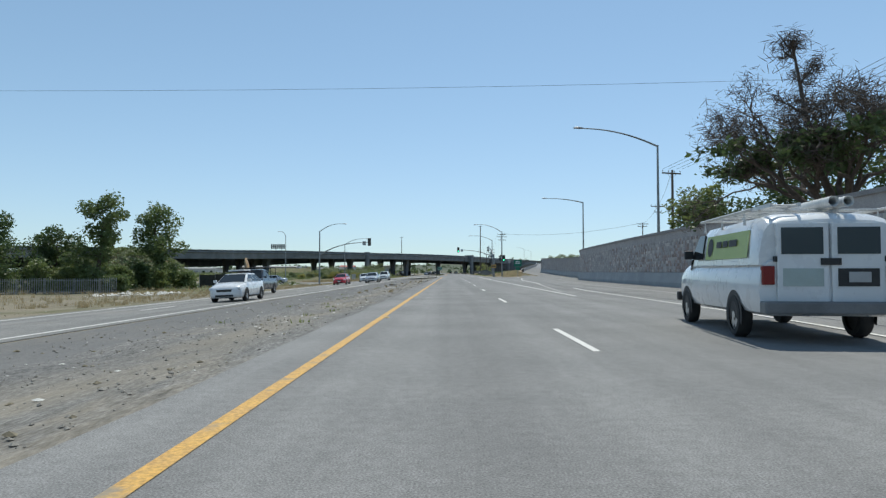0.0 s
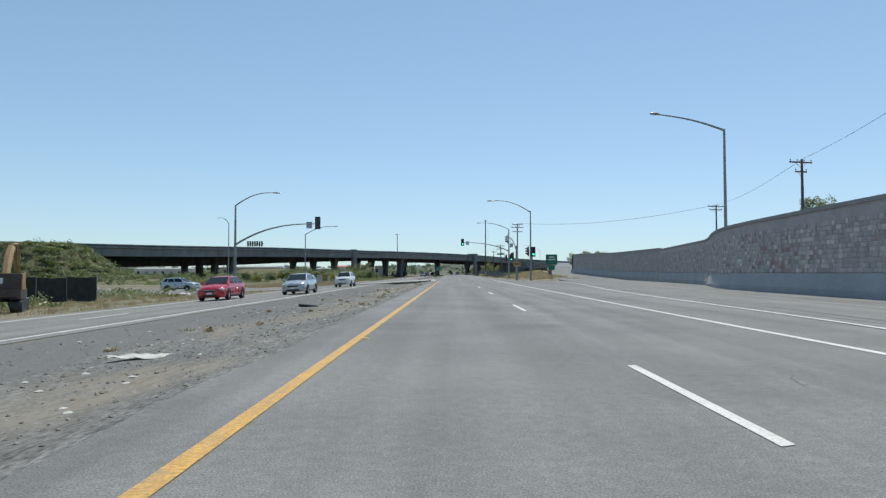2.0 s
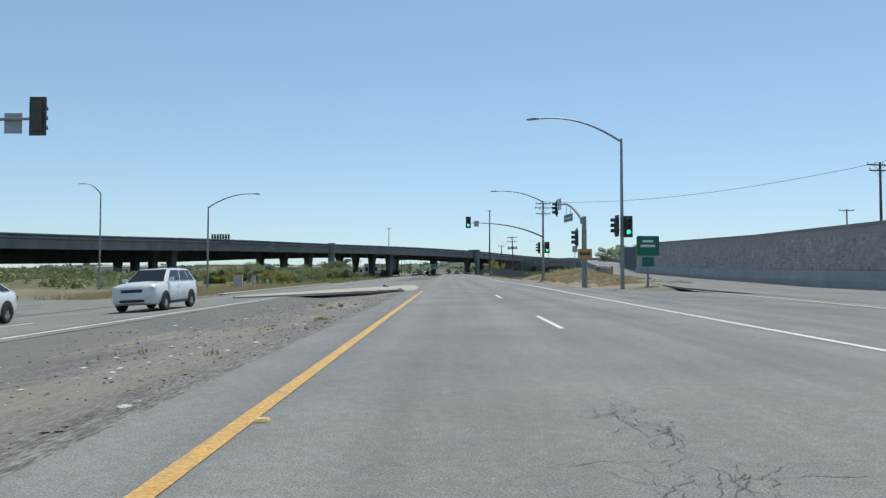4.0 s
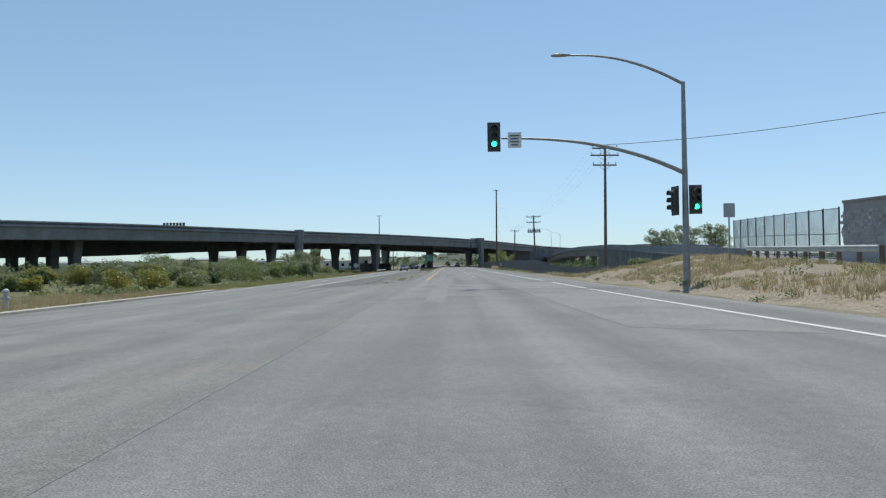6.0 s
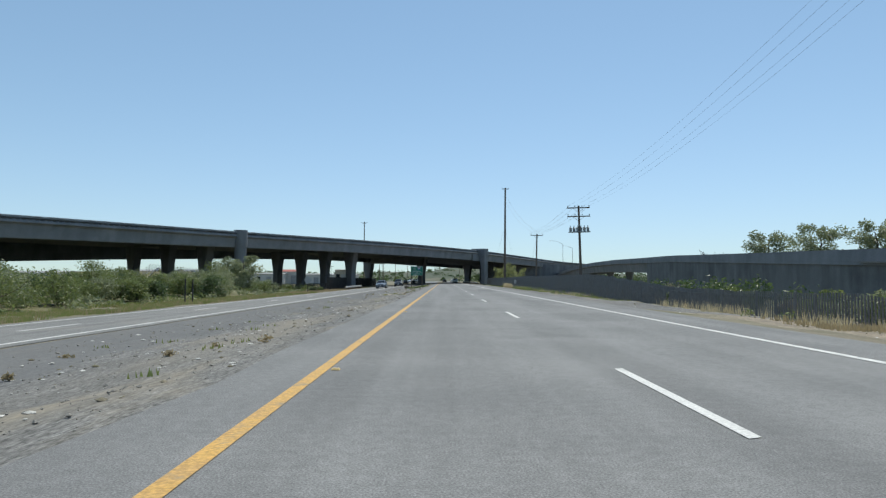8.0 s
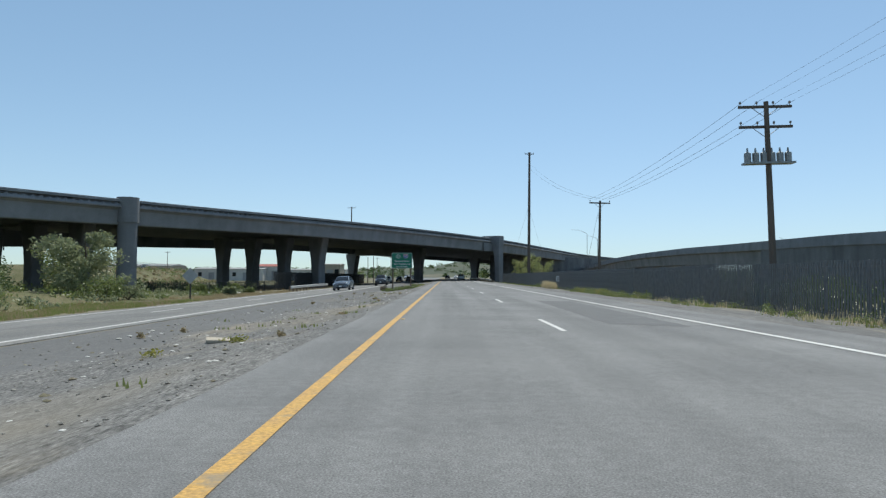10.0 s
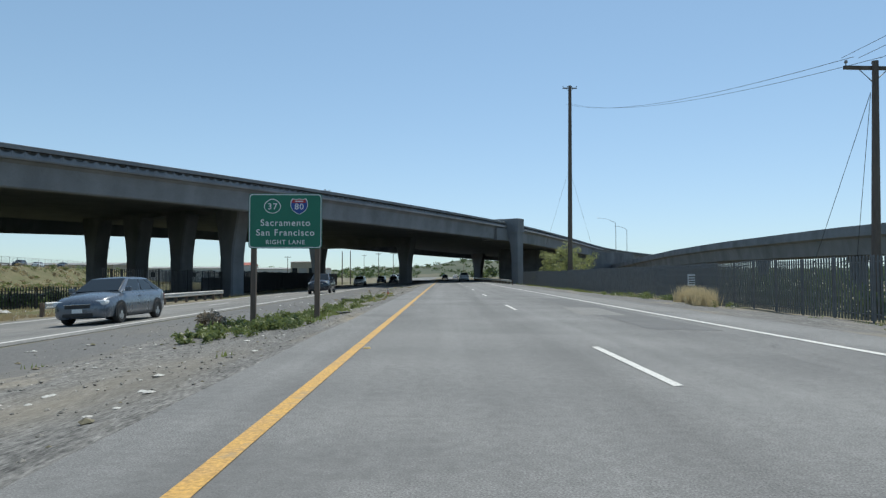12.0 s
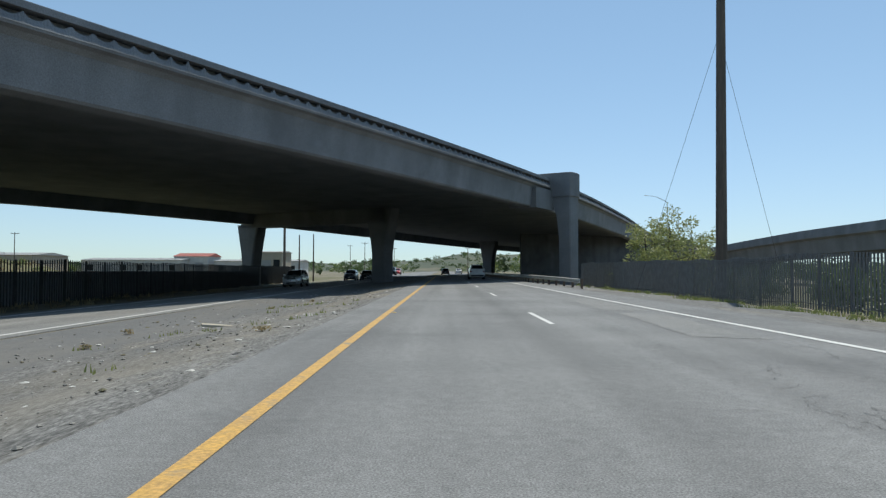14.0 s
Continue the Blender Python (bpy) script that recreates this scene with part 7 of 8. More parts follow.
def tree(x, y, h, r, seed, leaf, label, leaf_size=0.16, count=5200, crown_from=0.22, name="tree", top_thin=0.6):
    rg = random.Random(seed)
    z = ground_z(x, y)
    ob = thing(name, label, "tree" if h > 5 else "shrub", pose(x, y, z - 0.1), "trees" if h > 5 else "shrubs")
    bm = bmesh.new()
    top = Vector((rg.uniform(-0.05, 0.05) * h, rg.uniform(-0.05, 0.05) * h, h * 0.86))
    spine = limb(bm, (0, 0, 0), top, 0.022 * h + 0.06, 0.04, rg, 6, 0.04)
    part("trunk", bm, BARK, ob, soft=True)
    clumps = []
    n = 9 + int(h)
    for k in range(n):
        t = crown_from + (1 - crown_from) * (k + 0.5) / n
        base = spine[min(int(t * 6), 5)].lerp(spine[min(int(t * 6) + 1, 6)], t * 6 % 1)
        ang = k * 2.4 + rg.uniform(-0.6, 0.6)
        reach = r * (1 - (1 - top_thin) * t) * rg.uniform(0.35, 0.95)
        tip = base + Vector((math.cos(ang) * reach, math.sin(ang) * reach, rg.uniform(0.05, 0.16) * h))
        bm = bmesh.new()
        limb(bm, base, tip, 0.02 + 0.008 * h * (1 - t), 0.015, rg)
        part("limb", bm, BARK, ob, soft=True)
        q = r * rg.uniform(0.26, 0.46)
        clumps.append((tip.x, tip.y, min(tip.z, h * 0.93), q, q, q * rg.uniform(0.7, 1.05), count / n * 0.62))
        mid = base.lerp(tip, 0.55)
        clumps.append((mid.x, mid.y, mid.z, q * 0.8, q * 0.8, q * 0.7, count / n * 0.38))
    part("crown", leaf_mesh("crown", clumps, leaf_size, rg), leaf, ob, "uneven leafy crown")
    return ob


def shrub(x, y, h, r, seed, leaf, label, leaf_size=0.12, count=1800, zoff=0.0):
    rg = random.Random(seed)
    z = ground_z(x, y) + zoff
    ob = thing("shrub", label, "shrub", pose(x, y, z - 0.05), "shrubs")
    clumps = []
    n = 7
    for k in range(n):
        ang, d = rg.uniform(0, 6.28), r * rg.uniform(0.1, 0.68)
        q = r * rg.uniform(0.3, 0.5)
        top = h * rg.uniform(0.42, 0.8) * (1.1 - 0.4 * d / r)
        tip = Vector((math.cos(ang) * d, math.sin(ang) * d, top))
        bm = bmesh.new()
        limb(bm, (0, 0, 0), tip, 0.04, 0.012, rg)
        part("stem", bm, BARK, ob)
        clumps.append((tip.x, tip.y, tip.z, q, q, q * 0.75, count / n * 0.55))
        clumps.append((tip.x * 1.05, tip.y * 1.05, top * 0.45, q * 1.1, q * 1.1, top * 0.45, count / n * 0.45))
    part("foliage", leaf_mesh("foliage", clumps, leaf_size, rg), leaf, ob)
    return ob


tree(-41.0, 80.0, 11.9, 3.8, 3, LEAF_TREE, "slender green tree with an uneven crown", 0.22, 7000, 0.04, top_thin=0.55)
tree(-39.6, 91.8, 11.5, 4.6, 8, LEAF_TREE, "broad green tree with an uneven crown", 0.22, 8500, 0.04, top_thin=0.5)
for k, (x, y, h, r) in enumerate(((-52, 74, 8.8, 5.0), (-58, 80, 9.4, 5.0), (-50, 86, 7.8, 4.4), (-63, 88, 9.6, 5.4))):
    tree(x, y, h, r, 20 + k, LEAF_DARK, "dense dark green roadside tree", 0.22, 8500, 0.0, top_thin=0.9)
    shrub(x + 3.0, y - 1.0, 3.4, 3.6, 60 + k, LEAF_DARK, "dark green undergrowth beneath the roadside trees", 0.2, 2600)
for k, (x, y, h, r) in enumerate(((-42.5, 78.5, 3.6, 2.6), (-39.5, 79.0, 3.0, 2.4), (-41.5, 84.0, 3.4, 2.8), (-38.0, 89.5, 3.6, 2.6), (-41.8, 92.0, 3.8, 2.8), (-36.8, 94.0, 3.0, 2.4), (-45.5, 82.0, 3.6, 3.0), (-46.5, 76.0, 4.4, 3.2))):
    shrub(x, y, h, r, 80 + k, LEAF_TREE if k % 3 else LEAF_MID, "dense green undergrowth round the tree trunks", 0.2, 2600)
tree(19.6, 53.5, 7.8, 3.2, 40, LEAF_MID, "light green tree behind the sound wall", 0.2, 4200, 0.3)
tree(90.0, 217.0, 20.5, 5.0, 66, LEAF_GREY, "tall pale tree far behind the sound wall", 0.32, 5200, 0.45, top_thin=0.8)
tree(23.0, 58.0, 7.2, 3.4, 41, LEAF_DARK, "green tree behind the sound wall", 0.2, 3800, 0.3)
tree(44.5, 292.0, 9.0, 3.8, 42, LEAF_GREY, "pale green tree behind the slip road", 0.17, 7500, 0.2, top_thin=0.85)
tree(47.5, 285.0, 9.6, 4.2, 62, LEAF_GREY, "pale green tree behind the slip road", 0.17, 7500, 0.2, top_thin=0.85)
tree(50.5, 277.0, 9.2, 4.2, 43, LEAF_GREY, "pale green tree behind the slip road", 0.17, 7000, 0.2)
tree(17.0, 408.0, 5.6, 3.0, 44, LEAF_PALE, "wide pale yellow-green bush behind the fence", 0.13, 3600, 0.1, top_thin=0.9)
tree(20.2, 411.5, 7.2, 3.4, 64, LEAF_PALE, "wide pale yellow-green bush behind the fence", 0.13, 4200, 0.1, top_thin=0.85)
tree(23.6, 415.0, 6.2, 3.2, 45, LEAF_PALE, "wide pale yellow-green bush behind the fence", 0.13, 3000, 0.1, top_thin=0.85)
tree(-33.0, 309.0, 5.6, 4.0, 46, LEAF_GREY, "wide grey-green bush beside the oncoming road", 0.17, 7000, 0.05, top_thin=0.9)
tree(-38.0, 316.0, 4.8, 3.6, 47, LEAF_MID, "wide green bush beside the oncoming road", 0.17, 4000, 0.05, top_thin=0.9)


# the old, half-dead tree behind the wall
def old_tree(x, y, h, seed):
    rg = random.Random(seed)
    z = ground_z(x, y)
    ob = thing("old_tree", "large half-dead tree with bare tangled branches behind the wall", "tree", pose(x, y, z - 0.1), "trees")
    tips = []

    def grow(bm, p, d, length, r, depth):
        q = p + d * length
        pts = limb(bm, p, q, r, r * 0.62, rg, 3, 0.08)
        tips.append((q, depth))
        if depth == 0:
            return
        for _ in range(3 if depth > 2 else 4):
            e = (d + Vector((rg.gauss(0, 0.55), rg.gauss(0, 0.55), rg.gauss(0.12, 0.4)))).normalized()
            grow(bm, pts[rg.choice((2, 3, 3))], e, length * rg.uniform(0.52, 0.8), r * 0.55, depth - 1)

    bm = bmesh.new()
    limb(bm, (0, 0, 0), (0.4, 0, h * 0.3), 0.5, 0.4, rg)
    part("trunk", bm, BARK, ob, soft=True)
    for k in range(7):
        a = k * 0.9 + rg.uniform(-0.3, 0.3)
        up = 1.5 if k < 2 else rg.uniform(0.35, 0.9)
        d = Vector((math.cos(a), math.sin(a), up)).normalized()
        bm = bmesh.new()
        grow(bm, Vector((0.4, 0, h * 0.28)), d, h * rg.uniform(0.22, 0.3), 0.2, 4)
        part("limb", bm, TWIG, ob, "bare grey-brown branching limb")
    bm = bmesh.new()
    spire = limb(bm, (0.4, 0, h * 0.28), (-2.1, 0.3, h * 1.02), 0.24, 0.03, rg, 7, 0.03)
    for k in range(2, 7):
        for _ in range(2):
            d = Vector((rg.gauss(0, 0.7), rg.gauss(0, 0.7), rg.uniform(0.5, 1.1))).normalized()
            grow(bm, spire[k], d, h * 0.1 * (1.1 - k / 9), 0.07, 2)
    part("limb", bm, TWIG, ob, "bare upright leading limb")
    clumps = [(q.x, q.y, min(q.z, h * 0.57), rg.uniform(0.6, 1.1), rg.uniform(0.6, 1.1), rg.uniform(0.4, 0.7), 26) for q, dep in tips if dep <= 1 and q.z < h * 0.62 and rg.random() < 0.42]
    part("crown", leaf_mesh("crown", clumps, 0.2, rg, shell=0.1), LEAF_DARK, ob, "sparse dark foliage")
    twigs = [(q.x, q.y, q.z, 1.2, 1.2, 1.0, 13) for q, dep in tips if dep <= 2]
    part("twig_mass", leaf_mesh("twig_mass", twigs, 0.3, rg, shell=0.05, slim=0.06), TWIG, ob, "tangle of bare twigs")


old_tree(18.6, 33.6, 12.8, 5)
tree(25.5, 50.0, 9.5, 4.6, 52, LEAF_DARK, "dense dark green tree behind the sound wall", 0.2, 6500, 0.25, top_thin=0.9)
tree(30.0, 45.0, 10.5, 4.6, 53, LEAF_DARK, "dense dark green tree behind the sound wall", 0.2, 6000, 0.25, top_thin=0.9)


def dead_tree(x, y, h, seed):
    rg = random.Random(seed)
    ob = thing("dead_tree", "bare dead tree beyond the viaduct", "tree", pose(x, y, ground_z(x, y) - 0.1), "trees")
    bm = bmesh.new()
    limb(bm, (0, 0, 0), (0, 0, h * 0.7), 0.4, 0.25, rg, 5, 0.03)
    part("trunk", bm, TWIG, ob)
    for k in range(9):
        a = rg.uniform(0, 6.28)
        bm = bmesh.new()
        b = Vector((math.cos(a) * h * 0.25, math.sin(a) * h * 0.25, h * rg.uniform(0.75, 1.0)))
        pts = limb(bm, (0, 0, h * rg.uniform(0.5, 0.7)), b, 0.16, 0.04, rg)
        for _ in range(3):
            limb(bm, pts[rg.choice((2, 3))], b + Vector((rg.gauss(0, 1), rg.gauss(0, 1), rg.uniform(-0.4, 0.8))), 0.06, 0.02, rg)
        part("limb", bm, TWIG, ob)


dead_tree(83.5, 410, 11.5, 4)

# roadside scrub on the left before the bridge
rg = random.Random(77)
kinds = [(LEAF_GREY, "grey-green wild shrub on the bank"), (LEAF_MID, "green wild shrub on the bank"), (LEAF_YELLOW, "yellow-flowering wild shrub on the bank"), (LEAF_DARK, "dark green wild shrub on the bank")]
for k in range(96):
    y = rg.uniform(206, 298)
    x = -27.0 - 22 * rg.random() ** 1.2 - (2.5 if y > 285 else 0)
    i = (2 if y < 240 and rg.random() < 0.45 else rg.choice((0, 0, 1, 1, 3)))
    h = rg.uniform(1.3, 2.4) if y < 238 else rg.uniform(2.0, 3.7)
    shrub(x, y, h, h * rg.uniform(0.75, 1.15), 300 + k, kinds[i][0], kinds[i][1], 0.11, 2600)
for k, (x, y, h, i) in enumerate(((-38, 96, 2.2, 1), (-36, 104, 1.8, 0), (-44, 108, 2.6, 1), (-49, 99, 2.6, 2), (-47, 116, 2.2, 3), (-31, 332, 1.6, 1), (-28.5, 340, 1.3, 1), (-23.8, 322, 1.1, 0), (-30, 350, 1.5, 0), (-28.4, 303.5, 2.7, 1), (-27.6, 306.5, 2.2, 0),
                                  (-24.2, 330, 1.0, 1), (22, 232, 1.6, 0), (18.2, 214, 1.2, 0), (20.5, 300, 1.7, 3), (23, 318, 1.9, 3), (19.5, 336, 1.6, 3), (22, 356, 1.9, 1), (20, 372, 1.8, 3), (19, 262, 1.6, 3), (22, 278, 1.8, 3), (26, 244, 1.5, 1), (27, 296, 2.0, 3), (29, 330, 2.2, 3), (30, 362, 2.2, 3), (24, 390, 2.0, 3), (19, 404, 1.8, 1))):
    shrub(x, y, h, h * 1.0, 500 + k, kinds[i][0], kinds[i][1].replace(" on the bank", " on the verge"), 0.13, 1300)

for k in range(15):
    x, y = rg.uniform(15.6, 19.5), rg.uniform(212, 250)
    h = rg.uniform(0.8, 1.6)
    shrub(x, y, h, h, 740 + k, (LEAF_GREY, LEAF_MID, LEAF_DRY)[k % 3], "scrubby wild shrub behind the low fence", 0.08, 1500)

# low scrub covering the bridge's end bank, and the verges' ground cover
def cover(name, spots, size, mat, label, seed, category="plants"):
    rg = random.Random(seed)
    clumps = []
    for x, y, r, h, count in spots:
        clumps.append((x, y, ground_z(x, y) + h * 0.35, r, r, h * 0.6, count))
    me = leaf_mesh(name, clumps, size, rg, shell=0.2)
    return tagged(part(name, me, mat), label, category, kind="stuff")


rg = random.Random(5)
spots_a, spots_b = [], []
for k in range(1500):
    a, d = rg.uniform(0, 6.283), 30 * math.sqrt(rg.random())
    x, y = -117 + 1.25 * d * math.cos(a), 226 + d * math.sin(a)
    if (Vector((x, y, 0)) - OVER0).dot(V) > -1:
        continue
    (spots_a if rg.random() < 0.6 else spots_b).append((x, y, rg.uniform(1.4, 2.8), rg.uniform(0.7, 1.5), 130))
cover("bank_scrub", spots_a, 0.3, LEAF_MID, "green scrub covering the bridge bank", 1)
cover("bank_dry_scrub", spots_b, 0.3, LEAF_GREY, "grey-green scrub covering the bridge bank", 2)


rg = random.Random(15)
low_a, low_b = [], []
for k in range(520):
    x, y = rg.uniform(-62, -25.5), rg.uniform(200, 335)
    (low_a if rg.random() < 0.55 else low_b).append((x, y, rg.uniform(0.8, 1.8), rg.uniform(0.4, 1.1), 60))
for k in range(260):
    x, y = rg.uniform(-90, -27), rg.uniform(85, 132)
    (low_a if rg.random() < 0.4 else low_b).append((x, y, rg.uniform(0.8, 2.0), rg.uniform(0.4, 1.2), 60))
cover("verge_scrub", low_a, 0.17, LEAF_MID, "low green scrub beside the oncoming road", 7)
cover("verge_dry_scrub", low_b, 0.17, LEAF_GREY, "low grey-green scrub beside the oncoming road", 8)
rg = random.Random(61)
field_a, field_b = [], []
for k in range(640):
    x, y = rg.uniform(-140, -48), rg.uniform(190, 372)
    (field_a if rg.random() < 0.5 else field_b).append((x, y, rg.uniform(1.2, 2.6), rg.uniform(0.8, 2.6), 80))
cover("field_scrub", field_a, 0.26, LEAF_MID, "green wild scrub in front of the bridge columns", 17)
cover("field_dry_scrub", field_b, 0.26, LEAF_GREY, "grey-green wild scrub in front of the bridge columns", 18)
for k in range(7):
    x, y = rg.uniform(15.5, 22), rg.uniform(206, 222)
    h = rg.uniform(0.6, 1.0)
    shrub(x, y, h, h, 700 + k, (LEAF_PALE, LEAF_GREY, LEAF_MID)[k % 3], "yellow-green wild shrub on the slip road bank", 0.075, 2400)
bank_spots = []
for k in range(420):
    y = rg.uniform(372, 525)
    x = bank_line(y) + rg.uniform(0, 20)
    bank_spots.append((x, y, rg.uniform(0.7, 1.6), rg.uniform(0.5, 1.5), 60))
cover("slope_scrub", bank_spots[::2], 0.2, LEAF_MID, "green scrub on the embankment slope", 27)
cover("slope_dry_scrub", bank_spots[1::2], 0.2, DRY, "brown dry scrub on the embankment slope", 28)
rg = random.Random(16)
# scrub behind the fence, extra dense and dark in place of the viaduct's shade
hedge = [(rg.uniform(16.6, 22), rg.uniform(236, 432), rg.uniform(0.8, 1.5), rg.uniform(1.4, 2.6), 130) for _ in range(330)]
behind = [(rg.uniform(62, 120), rg.uniform(330, 600), rg.uniform(2.5, 4.5), rg.uniform(3.5, 6.0), 110) for _ in range(260)]
cover("far_hedge", behind, 0.42, LEAF_DARK, "dark green trees behind the viaduct", 19)
hedge += [(rg.uniform(-46, -28), rg.uniform(338, 352), rg.uniform(0.8, 1.5), rg.uniform(1.0, 2.2), 110) for _ in range(46)]
cover("fence_hedge", hedge, 0.16, LEAF_DARK, "dense dark green scrub behind the fence, also standing in for viaduct shade", 9)


def grass(name, regions, mat, label, seed, blade=0.35, width=0.012):
    """Tufts of upright blades: regions of (x0, x1, y0, y1, tufts, blades in a tuft, height)."""
    rg = random.Random(seed)
    vs, fs = [], []
    for x0, x1, y0, y1, tufts, per, height in regions:
        for _ in range(tufts):
            cx, cy = rg.uniform(x0, x1), rg.uniform(y0, y1)
            if noise.noise(Vector((cx * 0.3, cy * 0.3, 2.2))) < -0.18:
                continue
            cz = ground_z(cx, cy)
            for _ in range(per):
                a, s = rg.uniform(0, 6.283), rg.uniform(0.3, 1)
                bx, by = cx + rg.gauss(0, 0.13), cy + rg.gauss(0, 0.13)
                hh = height * rg.uniform(0.5, 1.2)
                lx, ly = math.cos(a) * hh * 0.4 * s, math.sin(a) * hh * 0.4 * s
                w = width * rg.uniform(0.7, 1.5)
                o = len(vs)
                vs += [(bx - w, by, cz - 0.02), (bx + w, by, cz - 0.02), (bx + lx, by + ly, cz + hh)]
                fs.append((o, o + 1, o + 2))
    me = bpy.data.meshes.new(name)
    me.from_pydata(vs, [], fs)
    return tagged(part(name, me, mat), label, "grass", kind="stuff")


grass("dry_grass", [(-28, -19.5, 40, 122, 700, 9, 0.28), (-26, -18.4, 196, 335, 2200, 9, 0.26), (10.8, 20, 154, 222, 2600, 9, 0.22), (-30, -19.5, 335, 420, 260, 8, 0.3), (-60, -26, 40, 120, 900, 8, 0.5), (-34, -20, 153, 200, 1200, 10, 0.55)],
      DRY, "dry straw-coloured roadside grass", 1, width=0.02)
grass("pale_grass", [(11.9, 13.4, 331.4, 334.0, 60, 30, 0.85), (11.2, 19.5, 156, 214, 600, 9, 0.26), (12.6, 14.6, 205, 240, 60, 14, 0.5), (12.0, 14.4, 262, 300, 60, 12, 0.35), (12.4, 13.6, 341, 350, 8, 16, 0.4), (10, 16, 440, 470, 100, 12, 0.5)],
      DRY_PALE, "pale dry grass tufts at the fence", 2, width=0.014)
grass("verge_grass", [(-27, -18.6, 206, 300, 4200, 10, 0.24), (-5.9, -3.4, 315, 327, 120, 9, 0.13), (-5.4, -3.2, 327, 340, 70, 8, 0.1), (11.8, 14.6, 250, 320, 260, 9, 0.2), (-7.5, -3.0, 345, 380, 50, 9, 0.1), (12.6, 14.6, 352, 410, 260, 9, 0.2), (-8, -3, 10, 130, 40, 8, 0.09), (-8, -3, 200, 312, 60, 8, 0.1)],
      GREEN_GRASS, "low green weeds and grass", 3, width=0.018)
rg = random.Random(9)
weeds = [(rg.uniform(-5.8, -3.4), rg.uniform(313, 336), rg.uniform(0.12, 0.3), rg.uniform(0.12, 0.4), 80) for _ in range(80)]
weeds += [(rg.uniform(-6.4, -4.2), rg.uniform(313.5, 321), rg.uniform(0.14, 0.34), rg.uniform(0.15, 0.42), 110) for _ in range(60)]
weeds += [(rg.uniform(11.6, 14.4), rg.uniform(260, 292), rg.uniform(0.3, 0.6), rg.uniform(0.3, 0.7), 90) for _ in range(20)]
weeds += [(rg.uniform(11.7, 14.3), rg.uniform(294, 318), rg.uniform(0.35, 0.7), rg.uniform(0.4, 0.8), 130) for _ in range(46)]
weeds += [(rg.uniform(11.9, 13.9), rg.uniform(339, 351), rg.uniform(0.3, 0.6), rg.uniform(0.35, 0.7), 120) for _ in range(26)]
weeds += [(rg.uniform(11.8, 14.4), rg.uniform(305, 412), rg.uniform(0.2, 0.45), rg.uniform(0.2, 0.5), 60) for _ in range(40)]
weeds += [(rg.uniform(9.8, 19), rg.uniform(155, 222), rg.uniform(0.25, 0.7), rg.uniform(0.2, 0.6), 70) for _ in range(90)]
dead = [(rg.uniform(-7.6, -3.0), rg.uniform(40, 134), rg.uniform(0.1, 0.24), rg.uniform(0.08, 0.2), 60) for _ in range(26)]
dead += [(rg.uniform(-7.8, -3.0), rg.uniform(200, 400), rg.uniform(0.1, 0.24), rg.uniform(0.08, 0.2), 50) for _ in range(40)]
cover("dead_weeds", dead, 0.05, DRY, "small dry brown weeds in the gravel median", 14)
cover("leafy_weeds", weeds, 0.05, LEAF_MID, "leafy green weeds in the gravel", 4)
flowers = [(rg.uniform(-4.2, -3.0), rg.uniform(330, 343), rg.uniform(0.1, 0.25), 0.14, 40) for _ in range(13)]
flowers += [(rg.uniform(11.7, 14.2), rg.uniform(296, 316), 0.4, 0.7, 80) for _ in range(26)]
flowers += [(-4.6, 262.0, 0.4, 0.2, 160), (-5.3, 259.5, 0.3, 0.2, 90)]
cover("yellow_weeds", flowers, 0.04, LEAF_YELLOW, "small yellow-flowering weeds", 6)
shrub(-6.6, 317.0, 0.66, 0.72, 900, LEAF_DRY, "dry dark tumbleweed bush beside the sign post", 0.05, 1500)

# ---------------- loose stones and litter in the median ----------------
STONE = material("loose_stone", (0.3, 0.28, 0.25), (0.2, 0.19, 0.17), 6, 0.95, bump=0.2)
LITTER = material("pale_litter", (0.62, 0.61, 0.58), (0.5, 0.48, 0.44), 5, 0.8, bump=0.1)


def scatter(name, regions, mat, label, seed, lo, hi, flatness, category):
    rg = random.Random(seed)
    vs, fs = [], []
    for x0, x1, y0, y1, n in regions:
        for _ in range(n):
            x, y = rg.uniform(x0, x1), rg.uniform(y0, y1)
            s = lo + (hi - lo) * rg.random() ** 3
            z = ground_z(x, y) + s * flatness * 0.4
            o = len(vs)
            a0 = rg.uniform(0, 6.28)
            for k in range(5):
                a = a0 + 1.2566 * k
                q = s * rg.uniform(0.7, 1.2)
                vs.append((x + q * math.cos(a), y + q * math.sin(a), z + s * flatness * rg.uniform(-0.25, 0.25)))
            vs += [(x + rg.uniform(-0.3, 0.3) * s, y, z + s * flatness), (x, y, z - s * flatness)]
            for k in range(5):
                fs += [(o + k, o + (k + 1) % 5, o + 5), (o + (k + 1) % 5, o + k, o + 6)]
    me = bpy.data.meshes.new(name)
    me.from_pydata(vs, [], fs)
    return tagged(part(name, me, mat), label, category, kind="stuff")


scatter("median_stones", [(-8.6, -2.7, 2, 135, 8500), (-8.6, -2.7, 196, 400, 12500)], STONE, "loose grey stones in the gravel median", 1, 0.01, 0.042, 0.6, "stones")
scatter("median_clods", [(-8.6, -2.7, 2, 135, 600), (-8.6, -2.7, 196, 400, 900), (10, 17, 150, 240, 500), (-24, -18.5, 30, 120, 500)], GROUND, "clods of dry earth", 2, 0.02, 0.075, 0.45, "stones")
scatter("litter", [(-8.4, -2.8, 4, 135, 900), (-8.4, -2.8, 196, 400, 1700), (9, 14, 150, 400, 120), (-26, -19, 30, 120, 120), (-2.3, 6.5, 4, 400, 70)], LITTER, "scraps of pale litter", 3, 0.012, 0.075, 0.3, "litter")


